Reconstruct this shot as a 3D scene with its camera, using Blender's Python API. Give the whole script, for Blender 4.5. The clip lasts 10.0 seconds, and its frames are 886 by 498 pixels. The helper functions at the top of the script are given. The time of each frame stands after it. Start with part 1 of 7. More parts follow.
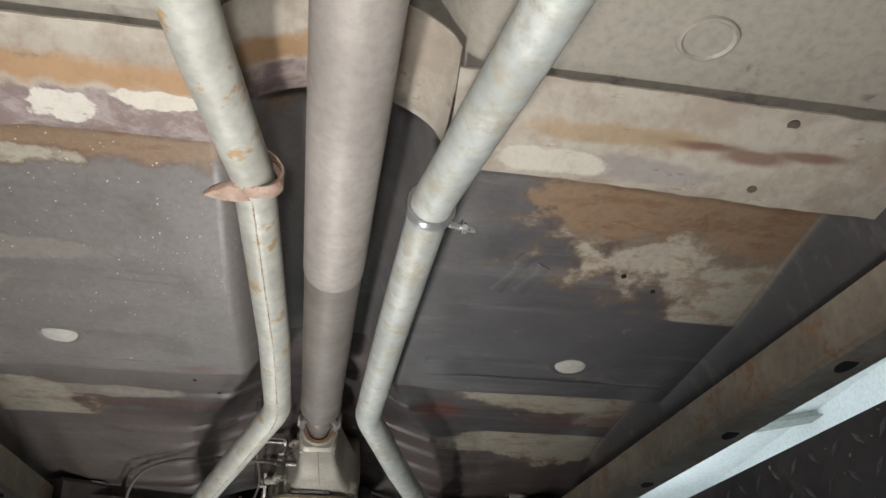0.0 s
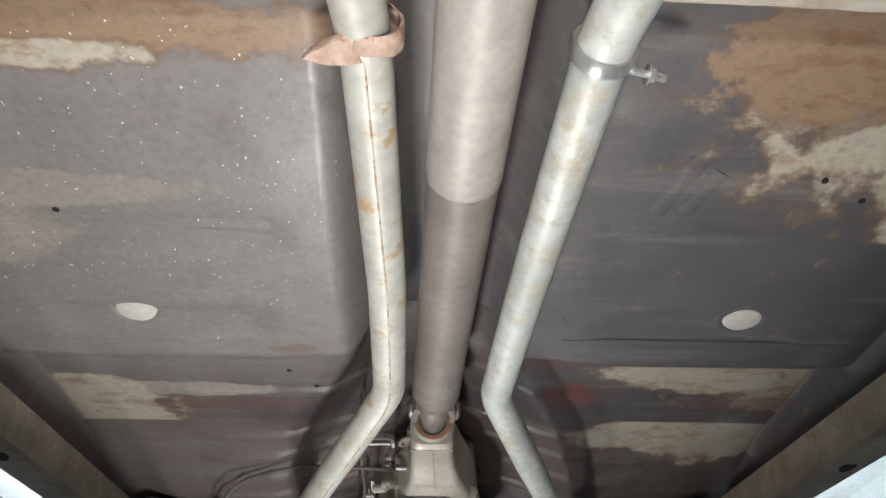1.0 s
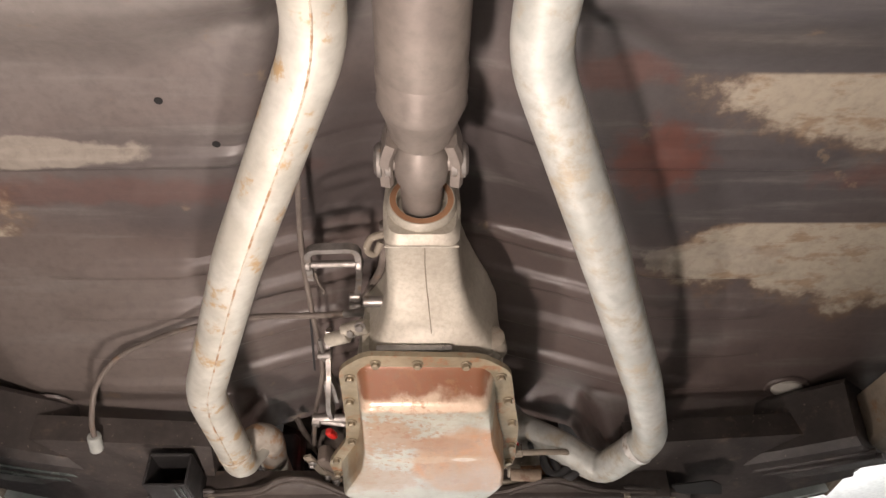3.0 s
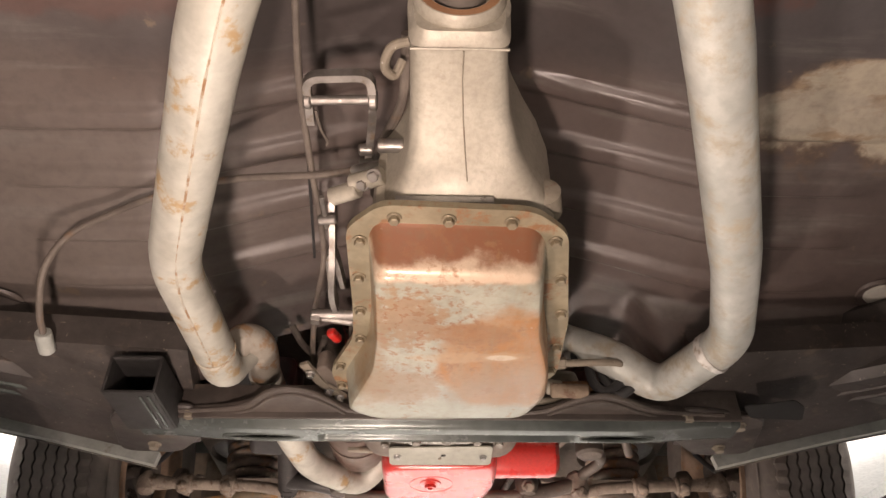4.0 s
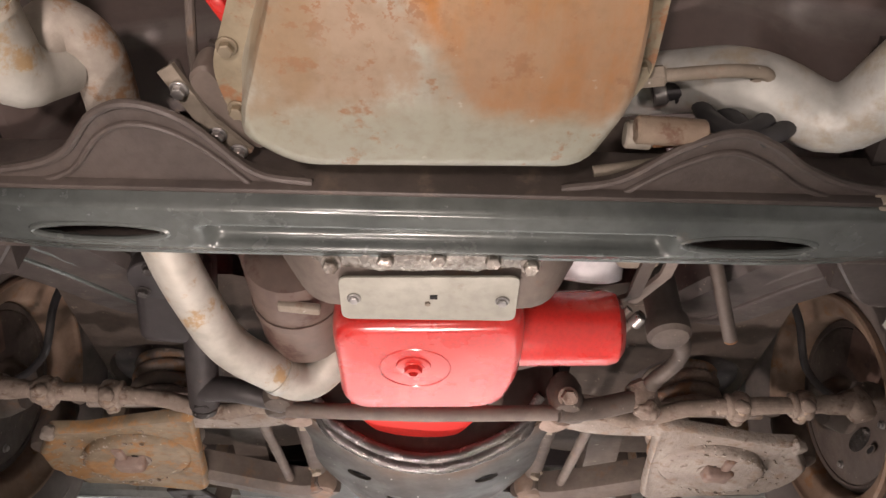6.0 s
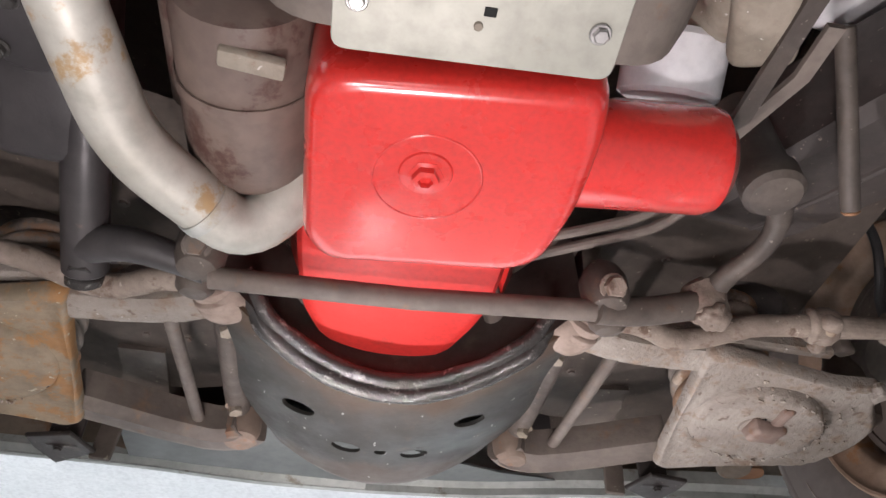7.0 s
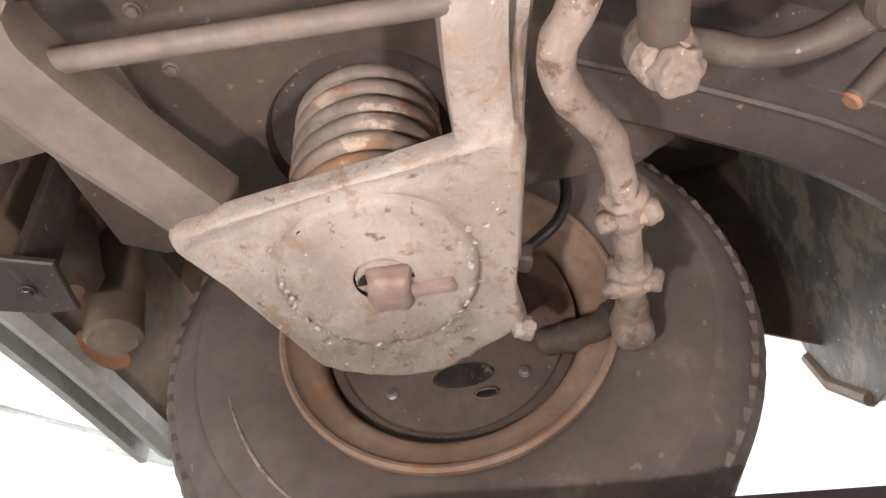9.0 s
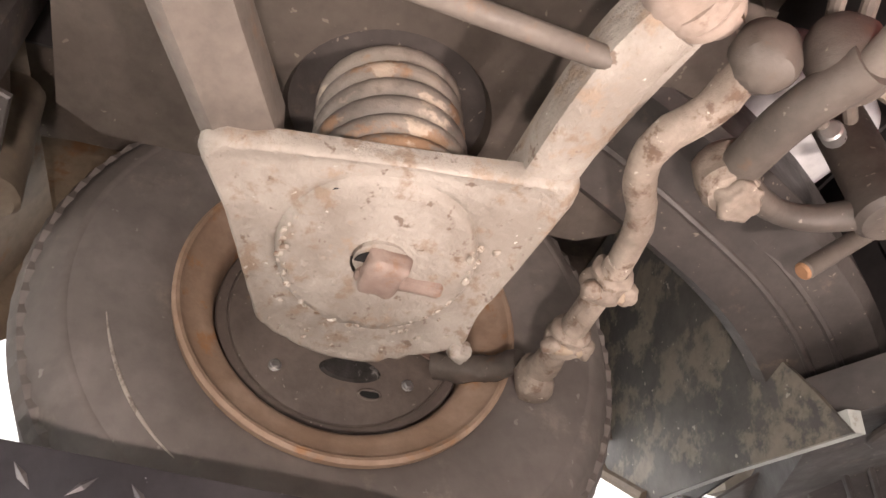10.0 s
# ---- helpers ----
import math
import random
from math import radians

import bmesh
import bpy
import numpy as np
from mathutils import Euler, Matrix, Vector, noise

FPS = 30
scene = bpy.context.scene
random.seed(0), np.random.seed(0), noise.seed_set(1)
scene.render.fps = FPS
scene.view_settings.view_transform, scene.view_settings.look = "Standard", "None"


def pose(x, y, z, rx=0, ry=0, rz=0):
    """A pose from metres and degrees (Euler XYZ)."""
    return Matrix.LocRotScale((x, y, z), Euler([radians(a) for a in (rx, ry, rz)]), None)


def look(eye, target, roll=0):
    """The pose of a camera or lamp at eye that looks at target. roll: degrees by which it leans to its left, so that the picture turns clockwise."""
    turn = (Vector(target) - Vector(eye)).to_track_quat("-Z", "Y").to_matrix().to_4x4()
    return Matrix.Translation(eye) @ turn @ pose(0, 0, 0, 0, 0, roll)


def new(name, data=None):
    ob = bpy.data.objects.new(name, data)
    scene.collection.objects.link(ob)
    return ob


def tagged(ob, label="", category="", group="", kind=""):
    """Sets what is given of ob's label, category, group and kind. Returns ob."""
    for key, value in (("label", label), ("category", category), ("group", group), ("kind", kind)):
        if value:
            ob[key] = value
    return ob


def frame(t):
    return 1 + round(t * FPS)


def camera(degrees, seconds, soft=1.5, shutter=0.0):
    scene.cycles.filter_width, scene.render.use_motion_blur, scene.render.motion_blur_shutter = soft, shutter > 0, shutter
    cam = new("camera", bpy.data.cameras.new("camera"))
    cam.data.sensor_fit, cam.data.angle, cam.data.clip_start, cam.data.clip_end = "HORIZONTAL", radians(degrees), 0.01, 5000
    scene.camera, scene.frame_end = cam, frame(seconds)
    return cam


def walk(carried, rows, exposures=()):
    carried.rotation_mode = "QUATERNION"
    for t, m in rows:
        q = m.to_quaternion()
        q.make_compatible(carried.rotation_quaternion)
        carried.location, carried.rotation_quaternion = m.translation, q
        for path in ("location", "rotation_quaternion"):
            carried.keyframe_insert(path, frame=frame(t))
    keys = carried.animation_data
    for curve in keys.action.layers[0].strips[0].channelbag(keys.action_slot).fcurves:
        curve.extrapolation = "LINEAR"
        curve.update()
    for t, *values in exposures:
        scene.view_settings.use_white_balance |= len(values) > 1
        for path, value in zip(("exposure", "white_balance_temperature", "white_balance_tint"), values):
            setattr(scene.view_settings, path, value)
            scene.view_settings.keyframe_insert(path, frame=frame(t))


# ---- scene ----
cam = camera(62.4, 10.0)
PATH = [
    (0, (0.03, 1.452, -0.191), (0.299, 3.05, 0.981), -0.6),
    (0.5, (-0.02, 1.654, -0.2), (0.099, 3.236, 1.018), 0.0),
    (1, (-0.053, 1.826, -0.176), (0.027, 3.379, 1.082), -0.4),
    (1.5, (-0.032, 2.033, -0.167), (0.041, 3.581, 1.098), -0.5),
    (2, (0.006, 2.333, -0.161), (0.07, 3.857, 1.133), -1.1),
    (2.2, (0.028, 2.463, -0.139), (0.086, 3.979, 1.164), -1.2),
    (3.3, (0.007, 2.864, -0.052), (0.046, 4.424, 1.199), -0.9),
    (3.5, (0.002, 2.931, -0.045), (0.04, 4.498, 1.197), -0.7),
    (4, (-0.026, 3.092, -0.048), (0.018, 4.669, 1.181), -0.3),
    (4.5, (-0.017, 3.231, -0.038), (0.042, 4.818, 1.178), -0.0),
    (5, (-0.017, 3.417, -0.009), (0.037, 4.997, 1.215), 0.3),
    (5.5, (0.005, 3.6, -0.01), (0.035, 5.138, 1.268), 0.4),
    (5.7, (0.017, 3.654, -0.001), (0.036, 5.201, 1.266), 0.7),
    (6.8, (-0.049, 4.053, 0.048), (0.087, 5.499, 1.424), 0.5),
    (7, (-0.058, 4.134, 0.052), (0.169, 5.588, 1.406), -0.1),
    (7.5, (-0.063, 4.369, 0.081), (0.594, 5.75, 1.369), -3.0),
    (8, (-0.027, 4.576, 0.137), (1.021, 5.676, 1.438), -3.9),
    (8.5, (0.007, 4.675, 0.134), (1.402, 5.337, 1.404), -5.6),
    (9, (0.015, 4.838, 0.151), (1.533, 4.975, 1.447), -7.1),
    (9.5, (0.02, 4.967, 0.169), (1.523, 4.715, 1.464), -7.3),
    (10, (0.025, 5.051, 0.151), (1.463, 4.51, 1.432), -1.6),
]
EXPOSURES = [(0, -0.14, 6300, 10), (1, 0.28, 6250, 11), (2, 0.65, 6400, 14), (3.5, 0.8, 7900, 28), (4.5, 0.7, 8200, 29), (5.5, 0.75, 8000, 32), (7, 0.75, 6600, 23), (7.5, 0.85, 6700, 24), (8, 1.15, 6900, 27), (9.5, 1.5, 7350, 27), (10, 1.55, 7500, 27)]
walk(cam, [(t, look(e, a, r)) for t, e, a, r in PATH], EXPOSURES)

# ---- light ----
world = bpy.data.worlds.new("world")
scene.world = world
world.use_nodes = True
world.node_tree.nodes["Background"].inputs[0].default_value = (0.8, 0.87, 1.0, 1)
world.node_tree.nodes["Background"].inputs[1].default_value = 0.07


def area_lamp(name, eye, target, sx, sy, watts, colour=(1, 1, 1), spread=180):
    data = bpy.data.lights.new(name, "AREA")
    data.shape, data.size, data.size_y, data.energy, data.color, data.spread = "RECTANGLE", sx, sy, watts, colour, radians(spread)
    ob = new(name, data)
    ob.matrix_basis = look(eye, target)
    return ob


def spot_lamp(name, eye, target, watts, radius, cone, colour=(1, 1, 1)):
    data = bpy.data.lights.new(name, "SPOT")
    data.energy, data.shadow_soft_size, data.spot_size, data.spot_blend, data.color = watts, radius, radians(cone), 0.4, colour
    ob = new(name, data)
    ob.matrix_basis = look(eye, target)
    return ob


# fixed spots added for the torch carried with the camera, brightest at the rear
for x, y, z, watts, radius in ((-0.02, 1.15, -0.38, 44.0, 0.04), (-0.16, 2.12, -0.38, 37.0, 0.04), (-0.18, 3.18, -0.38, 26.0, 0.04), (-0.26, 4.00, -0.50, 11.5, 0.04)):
    spot_lamp("torch_stand_in", (x, y, z), (x - (0.0 if y < 2 else 0.12), y, 1), watts, radius, 132 if y < 2 else 128 if y < 3 else 118, (1.0, 0.975, 0.94))
spot_lamp("torch_stand_in", (-0.04, 4.48, -0.50), (-0.04, 4.70, 0.6), 15.0, 0.03, 64, (1.0, 0.975, 0.94))
spot_lamp("torch_stand_in", (-0.08, 5.06, -0.05), (0.40, 5.12, 0.6), 8.6, 0.02, 116, (1.0, 0.975, 0.94))
# unseen area lamps added to whiten the room; the second pair faces up
for lx in (-2.6, 2.6):
    area_lamp("room_fill_lamp", (lx, 3.5, 2.3), (lx, 3.5, -1), 0.3, 7.0, 62, (0.90, 0.98, 1.0))
    area_lamp("room_fill_lamp", (lx * 1.35, 4.9, 2.0), (lx * 1.35, 4.9, 3), 0.12, 9.2, 60, (0.86, 0.98, 1.0))
# an added area lamp lights the unseen bright floor in front of the car
area_lamp("room_fill_lamp", (0, 9.8, 2.45), (0, 9.8, -1), 6.0, 3.4, 135, (0.88, 0.98, 1.0), 80)


# ---- materials ----
class Nodes:
    """Small helper round a node tree."""

    def __init__(self, name):
        self.mat = bpy.data.materials.new(name)
        self.mat.use_nodes = True
        self.t = self.mat.node_tree
        self.b = self.t.nodes["Principled BSDF"]
        self.co = self.t.nodes.new("ShaderNodeTexCoord").outputs["Object"]

    def put(self, sock, value):
        if hasattr(value, "links"):
            self.t.links.new(value, sock)
        else:
            sock.default_value = value

    def noise(self, scale, detail=6.0, rough=0.6, stretch=(1, 1, 1), seed=0.0):
        m = self.t.nodes.new("ShaderNodeMapping")
        m.inputs["Scale"].default_value = stretch
        m.inputs["Location"].default_value = (seed, seed * 1.7, -seed)
        self.t.links.new(self.co, m.inputs[0])
        n = self.t.nodes.new("ShaderNodeTexNoise")
        self.t.links.new(m.outputs[0], n.inputs["Vector"])
        n.inputs["Scale"].default_value, n.inputs["Detail"].default_value, n.inputs["Roughness"].default_value = scale, detail, rough
        return n.outputs[0]

    def step(self, value, lo, hi, to=1.0):
        n = self.t.nodes.new("ShaderNodeMapRange")
        n.interpolation_type = "SMOOTHSTEP"
        self.put(n.inputs[0], value)
        n.inputs[1].default_value, n.inputs[2].default_value, n.inputs[4].default_value = lo, hi, to
        return n.outputs[0]

    def math(self, op, a, b=0.0):
        n = self.t.nodes.new("ShaderNodeMath")
        n.operation = op
        self.put(n.inputs[0], a)
        self.put(n.inputs[1], b)
        return n.outputs[0]

    def mix(self, fac, a, b):
        n = self.t.nodes.new("ShaderNodeMix")
        n.data_type = "RGBA"
        self.put(n.inputs[0], fac)
        self.put(n.inputs[6], (*a, 1) if isinstance(a, tuple) else a)
        self.put(n.inputs[7], (*b, 1) if isinstance(b, tuple) else b)
        return n.outputs[2]

    def patch(self, cx, cy, rx, ry, ragged=0.9, seed=0.0, soft=0.12, scale=9.0):
        """A ragged stain round (cx, cy) in plan."""
        m = self.t.nodes.new("ShaderNodeMapping")
        m.inputs["Location"].default_value = (-cx / rx, -cy / ry, 0)
        m.inputs["Scale"].default_value = (1 / rx, 1 / ry, 0)
        self.t.links.new(self.co, m.inputs[0])
        n = self.t.nodes.new("ShaderNodeVectorMath")
        n.operation = "LENGTH"
        self.t.links.new(m.outputs[0], n.inputs[0])
        wob = self.math("MULTIPLY", self.math("SUBTRACT", self.noise(scale, 7, 0.62, seed=seed), 0.5), ragged * 2)
        d = self.math("ADD", n.outputs["Value"], wob)
        return self.step(d, 1.0 + soft, 1.0 - soft)

    def bump(self, height, strength, dist=0.002):
        n = self.t.nodes.new("ShaderNodeBump")
        n.inputs["Strength"].default_value, n.inputs["Distance"].default_value = strength, dist
        self.t.links.new(height, n.inputs["Height"])
        self.t.links.new(n.outputs[0], self.b.inputs["Normal"])

    def done(self, colour, rough, metal=0.0):
        self.put(self.b.inputs["Base Color"], (*colour, 1) if isinstance(colour, tuple) else colour)
        self.put(self.b.inputs["Roughness"], rough)
        self.put(self.b.inputs["Metallic"], metal)
        return self.mat


def grime(name, c1, c2, c3=None, scale=7.0, fine=60.0, rough=(0.45, 0.75), metal=0.0, bump=0.35, cover=(0.52, 0.62), stretch=(1, 1, 1), seed=0.0, specks=None):
    """A worn surface: two base tones, a third in ragged spots, grain and uneven gloss."""
    n = Nodes(name)
    big, small = n.noise(scale, 8, 0.62, stretch, seed), n.noise(fine, 4, 0.6, stretch, seed + 3)
    col = n.mix(n.step(big, 0.36, 0.64), c1, c2)
    spot = None
    if c3:
        spot = n.step(n.math("ADD", n.noise(scale * 1.9, 9, 0.68, stretch, seed + 7), n.math("MULTIPLY", small, 0.12)), cover[0] + 0.06, cover[1] + 0.06)
        col = n.mix(spot, col, c3)
    col = n.mix(n.step(small, 0.35, 0.75, 0.28), col, tuple(c * 0.45 for c in c1))
    if specks:
        col = n.mix(n.step(n.noise(fine * 1.6, 2, 0.5, (1, 1, 1), seed + 11), 0.70, 0.74), col, specks)
    n.bump(n.math("ADD", n.math("MULTIPLY", big, 0.5), small), bump)
    r = n.t.nodes.new("ShaderNodeMapRange")
    n.put(r.inputs[0], n.noise(scale * 3, 5, 0.6, seed=seed + 5))
    r.inputs[1].default_value, r.inputs[2].default_value, r.inputs[3].default_value, r.inputs[4].default_value = 0.3, 0.7, rough[0], rough[1]
    met = metal
    if spot is not None and metal:
        met = n.math("SUBTRACT", metal, n.math("MULTIPLY", spot, metal * 0.8))
    return n.done(col, r.outputs[0], met)


# near-black that paints the dark inside of holes and slots on closed surfaces
M_HOLE_DARK = grime("painted_hole_dark", (0.008, 0.008, 0.008), (0.012, 0.012, 0.012), rough=(0.8, 0.9), bump=0)
M_BLACK = grime("black_chassis_paint", (0.035, 0.032, 0.033), (0.06, 0.055, 0.054), (0.13, 0.10, 0.08), rough=(0.3, 0.6), cover=(0.60, 0.70), bump=0.25)
M_GLOSS = grime("glossy_chassis_paint", (0.092, 0.108, 0.102), (0.145, 0.165, 0.156), (0.12, 0.10, 0.08), rough=(0.16, 0.32), metal=0.35, cover=(0.62, 0.74), bump=0.10)
M_ARCH = grime("dusty_black_pressing", (0.066, 0.054, 0.048), (0.105, 0.086, 0.075), (0.15, 0.115, 0.09), scale=9, fine=80, rough=(0.4, 0.65), bump=0.4, cover=(0.56, 0.70))
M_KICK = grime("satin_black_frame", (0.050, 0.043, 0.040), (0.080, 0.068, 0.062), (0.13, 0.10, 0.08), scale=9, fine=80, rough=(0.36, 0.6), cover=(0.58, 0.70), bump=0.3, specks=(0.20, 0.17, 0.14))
M_FRAME = grime("dirty_frame_paint", (0.235, 0.193, 0.15), (0.345, 0.287, 0.222), (0.30, 0.165, 0.085), rough=(0.5, 0.8), cover=(0.55, 0.66))
M_SPLASH = grime("dusty_inner_panel", (0.112, 0.090, 0.074), (0.160, 0.130, 0.108), (0.215, 0.172, 0.135), scale=5, rough=(0.5, 0.8), cover=(0.56, 0.72), specks=(0.28, 0.25, 0.2))
M_TUBE = grime("aluminised_pipe", (0.42, 0.435, 0.40), (0.535, 0.545, 0.505), (0.40, 0.35, 0.265), scale=11, fine=48, rough=(0.42, 0.62), metal=0.3, bump=0.3, cover=(0.48, 0.66))
M_TUBE_TAN = grime("heat_stained_pipe", (0.455, 0.44, 0.38), (0.55, 0.54, 0.48), (0.42, 0.28, 0.14), scale=11, fine=48, rough=(0.42, 0.62), metal=0.3, bump=0.3, cover=(0.55, 0.66))
M_RUST = grime("rusty_steel", (0.25, 0.12, 0.06), (0.36, 0.19, 0.10), (0.14, 0.08, 0.06), rough=(0.65, 0.9), bump=0.7)
M_SHAFT = grime("bare_shaft_steel", (0.20, 0.17, 0.15), (0.27, 0.235, 0.205), (0.16, 0.12, 0.10), scale=5, rough=(0.4, 0.6), metal=0.35, bump=0.12, cover=(0.60, 0.74))
M_SHAFT_L = grime("pale_shaft_steel", (0.33, 0.29, 0.26), (0.41, 0.365, 0.325), (0.25, 0.19, 0.15), scale=5, rough=(0.45, 0.65), metal=0.3, bump=0.12, cover=(0.61, 0.74))
M_ALLOY = grime("cast_aluminium", (0.40, 0.365, 0.30), (0.51, 0.475, 0.40), (0.34, 0.29, 0.22), scale=9, fine=140, rough=(0.45, 0.65), metal=0.35, bump=0.25, cover=(0.60, 0.75))
M_STEEL = grime("plain_steel", (0.42, 0.41, 0.40), (0.58, 0.57, 0.55), (0.30, 0.22, 0.15), scale=20, rough=(0.25, 0.5), metal=0.85, bump=0.1, cover=(0.58, 0.7))
M_LINK = grime("dull_linkage_steel", (0.25, 0.23, 0.21), (0.37, 0.345, 0.32), (0.20, 0.14, 0.09), scale=24, rough=(0.3, 0.55), metal=0.7, bump=0.2, cover=(0.55, 0.68))
M_DUST = grime("dust_coated_steel", (0.22, 0.188, 0.145), (0.30, 0.262, 0.21), (0.25, 0.15, 0.10), scale=11, fine=90, rough=(0.6, 0.85), bump=0.6, cover=(0.58, 0.68), specks=(0.55, 0.52, 0.47))
M_DUST_D = grime("dark_dusty_steel", (0.120, 0.099, 0.084), (0.176, 0.147, 0.124), (0.20, 0.125, 0.08), scale=10, fine=80, rough=(0.5, 0.8), bump=0.4, cover=(0.57, 0.7))
def spring_material():
    """Old paint, cream primer and orange rust in bands on the coils."""
    n = Nodes("rusty_spring")
    big, small = n.noise(13, 7, 0.62), n.noise(120, 4, 0.6)
    col = n.mix(n.step(big, 0.40, 0.60), (0.20, 0.172, 0.15), (0.31, 0.262, 0.22))
    col = n.mix(n.step(n.noise(17, 6, 0.62, (1, 1, 1.6), 4), 0.54, 0.62, 0.8), col, (0.33, 0.18, 0.095))
    col = n.mix(n.step(n.noise(24, 6, 0.62, (1, 1, 1.6), 9), 0.58, 0.64, 0.85), col, (0.52, 0.42, 0.33))
    col = n.mix(n.step(small, 0.5, 0.8, 0.5), col, (0.10, 0.075, 0.06))
    n.bump(n.math("ADD", n.math("MULTIPLY", big, 0.5), small), 0.6)
    return n.done(col, n.math("ADD", n.step(big, 0.3, 0.7, 0.25), 0.48))


M_SPRING = spring_material()
M_RIM = grime("rusty_rim", (0.30, 0.20, 0.138), (0.40, 0.283, 0.208), (0.37, 0.185, 0.085), scale=12, rough=(0.55, 0.8), bump=0.4, cover=(0.55, 0.68))
M_RUBBER = grime("tyre_rubber", (0.150, 0.130, 0.117), (0.225, 0.196, 0.177), (0.29, 0.25, 0.21), scale=5, fine=40, rough=(0.55, 0.8), bump=0.3, cover=(0.56, 0.74), specks=(0.24, 0.22, 0.2))
M_HOSE = grime("black_hose", (0.03, 0.03, 0.032), (0.05, 0.05, 0.05), rough=(0.4, 0.6), bump=0.1)
M_RED = grime("red_engine_paint", (0.66, 0.028, 0.022), (0.72, 0.036, 0.026), scale=5, fine=200, rough=(0.22, 0.34), bump=0.05)
for key, value in (("Coat Weight", 1.0), ("Coat Roughness", 0.20), ("Coat IOR", 1.7)):
    M_RED.node_tree.nodes["Principled BSDF"].inputs[key].default_value = value
M_RED_SATIN = grime("dusty_red_paint", (0.62, 0.030, 0.024), (0.68, 0.038, 0.028), (0.50, 0.05, 0.04), scale=5, fine=160, rough=(0.50, 0.65), bump=0.08, cover=(0.60, 0.74))
M_WHITE = grime("white_paint", (0.74, 0.75, 0.77), (0.82, 0.82, 0.82), rough=(0.35, 0.5), bump=0.05)
def crossmember_material():
    """Grey satin paint, a rusty band under the rolled lip that fades out, and short bright specks."""
    n = Nodes("blue_grey_steel")
    big, small = n.noise(6, 8, 0.62), n.noise(70, 4, 0.6)
    xyz = n.t.nodes.new("ShaderNodeSeparateXYZ")
    n.t.links.new(n.co, xyz.inputs[0])
    bow = n.math("ADD", xyz.outputs[1], n.math("MULTIPLY", n.math("MULTIPLY", xyz.outputs[0], xyz.outputs[0]), 2.9))
    off = n.math("ADD", n.math("SUBTRACT", bow, 4.893), n.math("MULTIPLY", n.math("SUBTRACT", n.noise(16, 7, 0.62, seed=3), 0.5), 0.10))
    col = n.mix(n.step(big, 0.36, 0.64), (0.029, 0.027, 0.023), (0.042, 0.044, 0.041))
    col = n.mix(n.step(off, 0.115, 0.045, 0.65), col, (0.054, 0.042, 0.032))
    col = n.mix(n.step(off, 0.062, 0.020, 0.75), col, (0.088, 0.053, 0.031))
    col = n.mix(n.math("MULTIPLY", n.patch(0.0, 5.11, 0.16, 0.035, 1.2, 5, 0.4, 22), 0.6), col, (0.085, 0.058, 0.042))
    col = n.mix(n.math("MULTIPLY", n.patch(0.11, 5.01, 0.05, 0.03, 1.2, 15, 0.5, 14), 0.5), col, (0.085, 0.10, 0.10))
    col = n.mix(n.step(n.noise(38, 7, 0.66, seed=5), 0.56, 0.68, 0.5), col, (0.075, 0.056, 0.042))
    col = n.mix(n.step(n.noise(52, 3, 0.55, seed=19), 0.70, 0.75, 0.7), col, (0.022, 0.016, 0.013))
    col = n.mix(n.step(n.noise(130, 2, 0.5, (1, 0.45, 1), 9), 0.725, 0.75), col, (0.36, 0.36, 0.34))
    n.bump(n.math("ADD", n.math("MULTIPLY", big, 0.5), n.math("MULTIPLY", small, 0.7)), 0.3)
    return n.done(col, n.math("ADD", n.step(n.noise(15, 5, 0.6, seed=6), 0.3, 0.7, 0.25), 0.36), 0.1)


M_XMEM = crossmember_material()
M_OILY = grime("oily_casting", (0.28, 0.26, 0.23), (0.46, 0.43, 0.38), (0.10, 0.08, 0.06), scale=26, fine=150, rough=(0.10, 0.35), metal=0.55, bump=0.7, cover=(0.50, 0.62))
# oily black whose pale third tone paints in wet glints
M_OIL = grime("oily_lip", (0.060, 0.056, 0.053), (0.105, 0.099, 0.094), (0.26, 0.25, 0.24), scale=22, fine=110, rough=(0.06, 0.26), metal=0.5, bump=1.0, cover=(0.56, 0.66))
M_PRIMER = grime("grey_cover_plate", (0.36, 0.36, 0.31), (0.45, 0.45, 0.39), (0.3, 0.27, 0.2), rough=(0.4, 0.6), metal=0.3, bump=0.1, cover=(0.6, 0.75))
M_BROWN = grime("brown_starter", (0.13, 0.095, 0.08), (0.19, 0.14, 0.115), (0.10, 0.05, 0.04), rough=(0.4, 0.65), bump=0.2)
M_LIP = grime("pale_painted_edge", (0.34, 0.36, 0.33), (0.44, 0.46, 0.43), (0.2, 0.17, 0.12), scale=12, rough=(0.4, 0.6), bump=0.1, cover=(0.58, 0.72))
M_WALL = grime("workshop_wall", (0.78, 0.80, 0.80), (0.84, 0.85, 0.85), scale=1.5, fine=30, rough=(0.6, 0.8), bump=0.05)
M_CONC = grime("workshop_concrete", (0.32, 0.31, 0.295), (0.40, 0.39, 0.37), (0.24, 0.23, 0.22), scale=2, rough=(0.6, 0.85), bump=0.2)
M_RAMP = grime("dark_tread_plate", (0.055, 0.05, 0.055), (0.09, 0.08, 0.085), (0.14, 0.10, 0.09), scale=6, rough=(0.35, 0.6), metal=0.4, bump=0.2, cover=(0.58, 0.7), specks=(0.4, 0.4, 0.42))


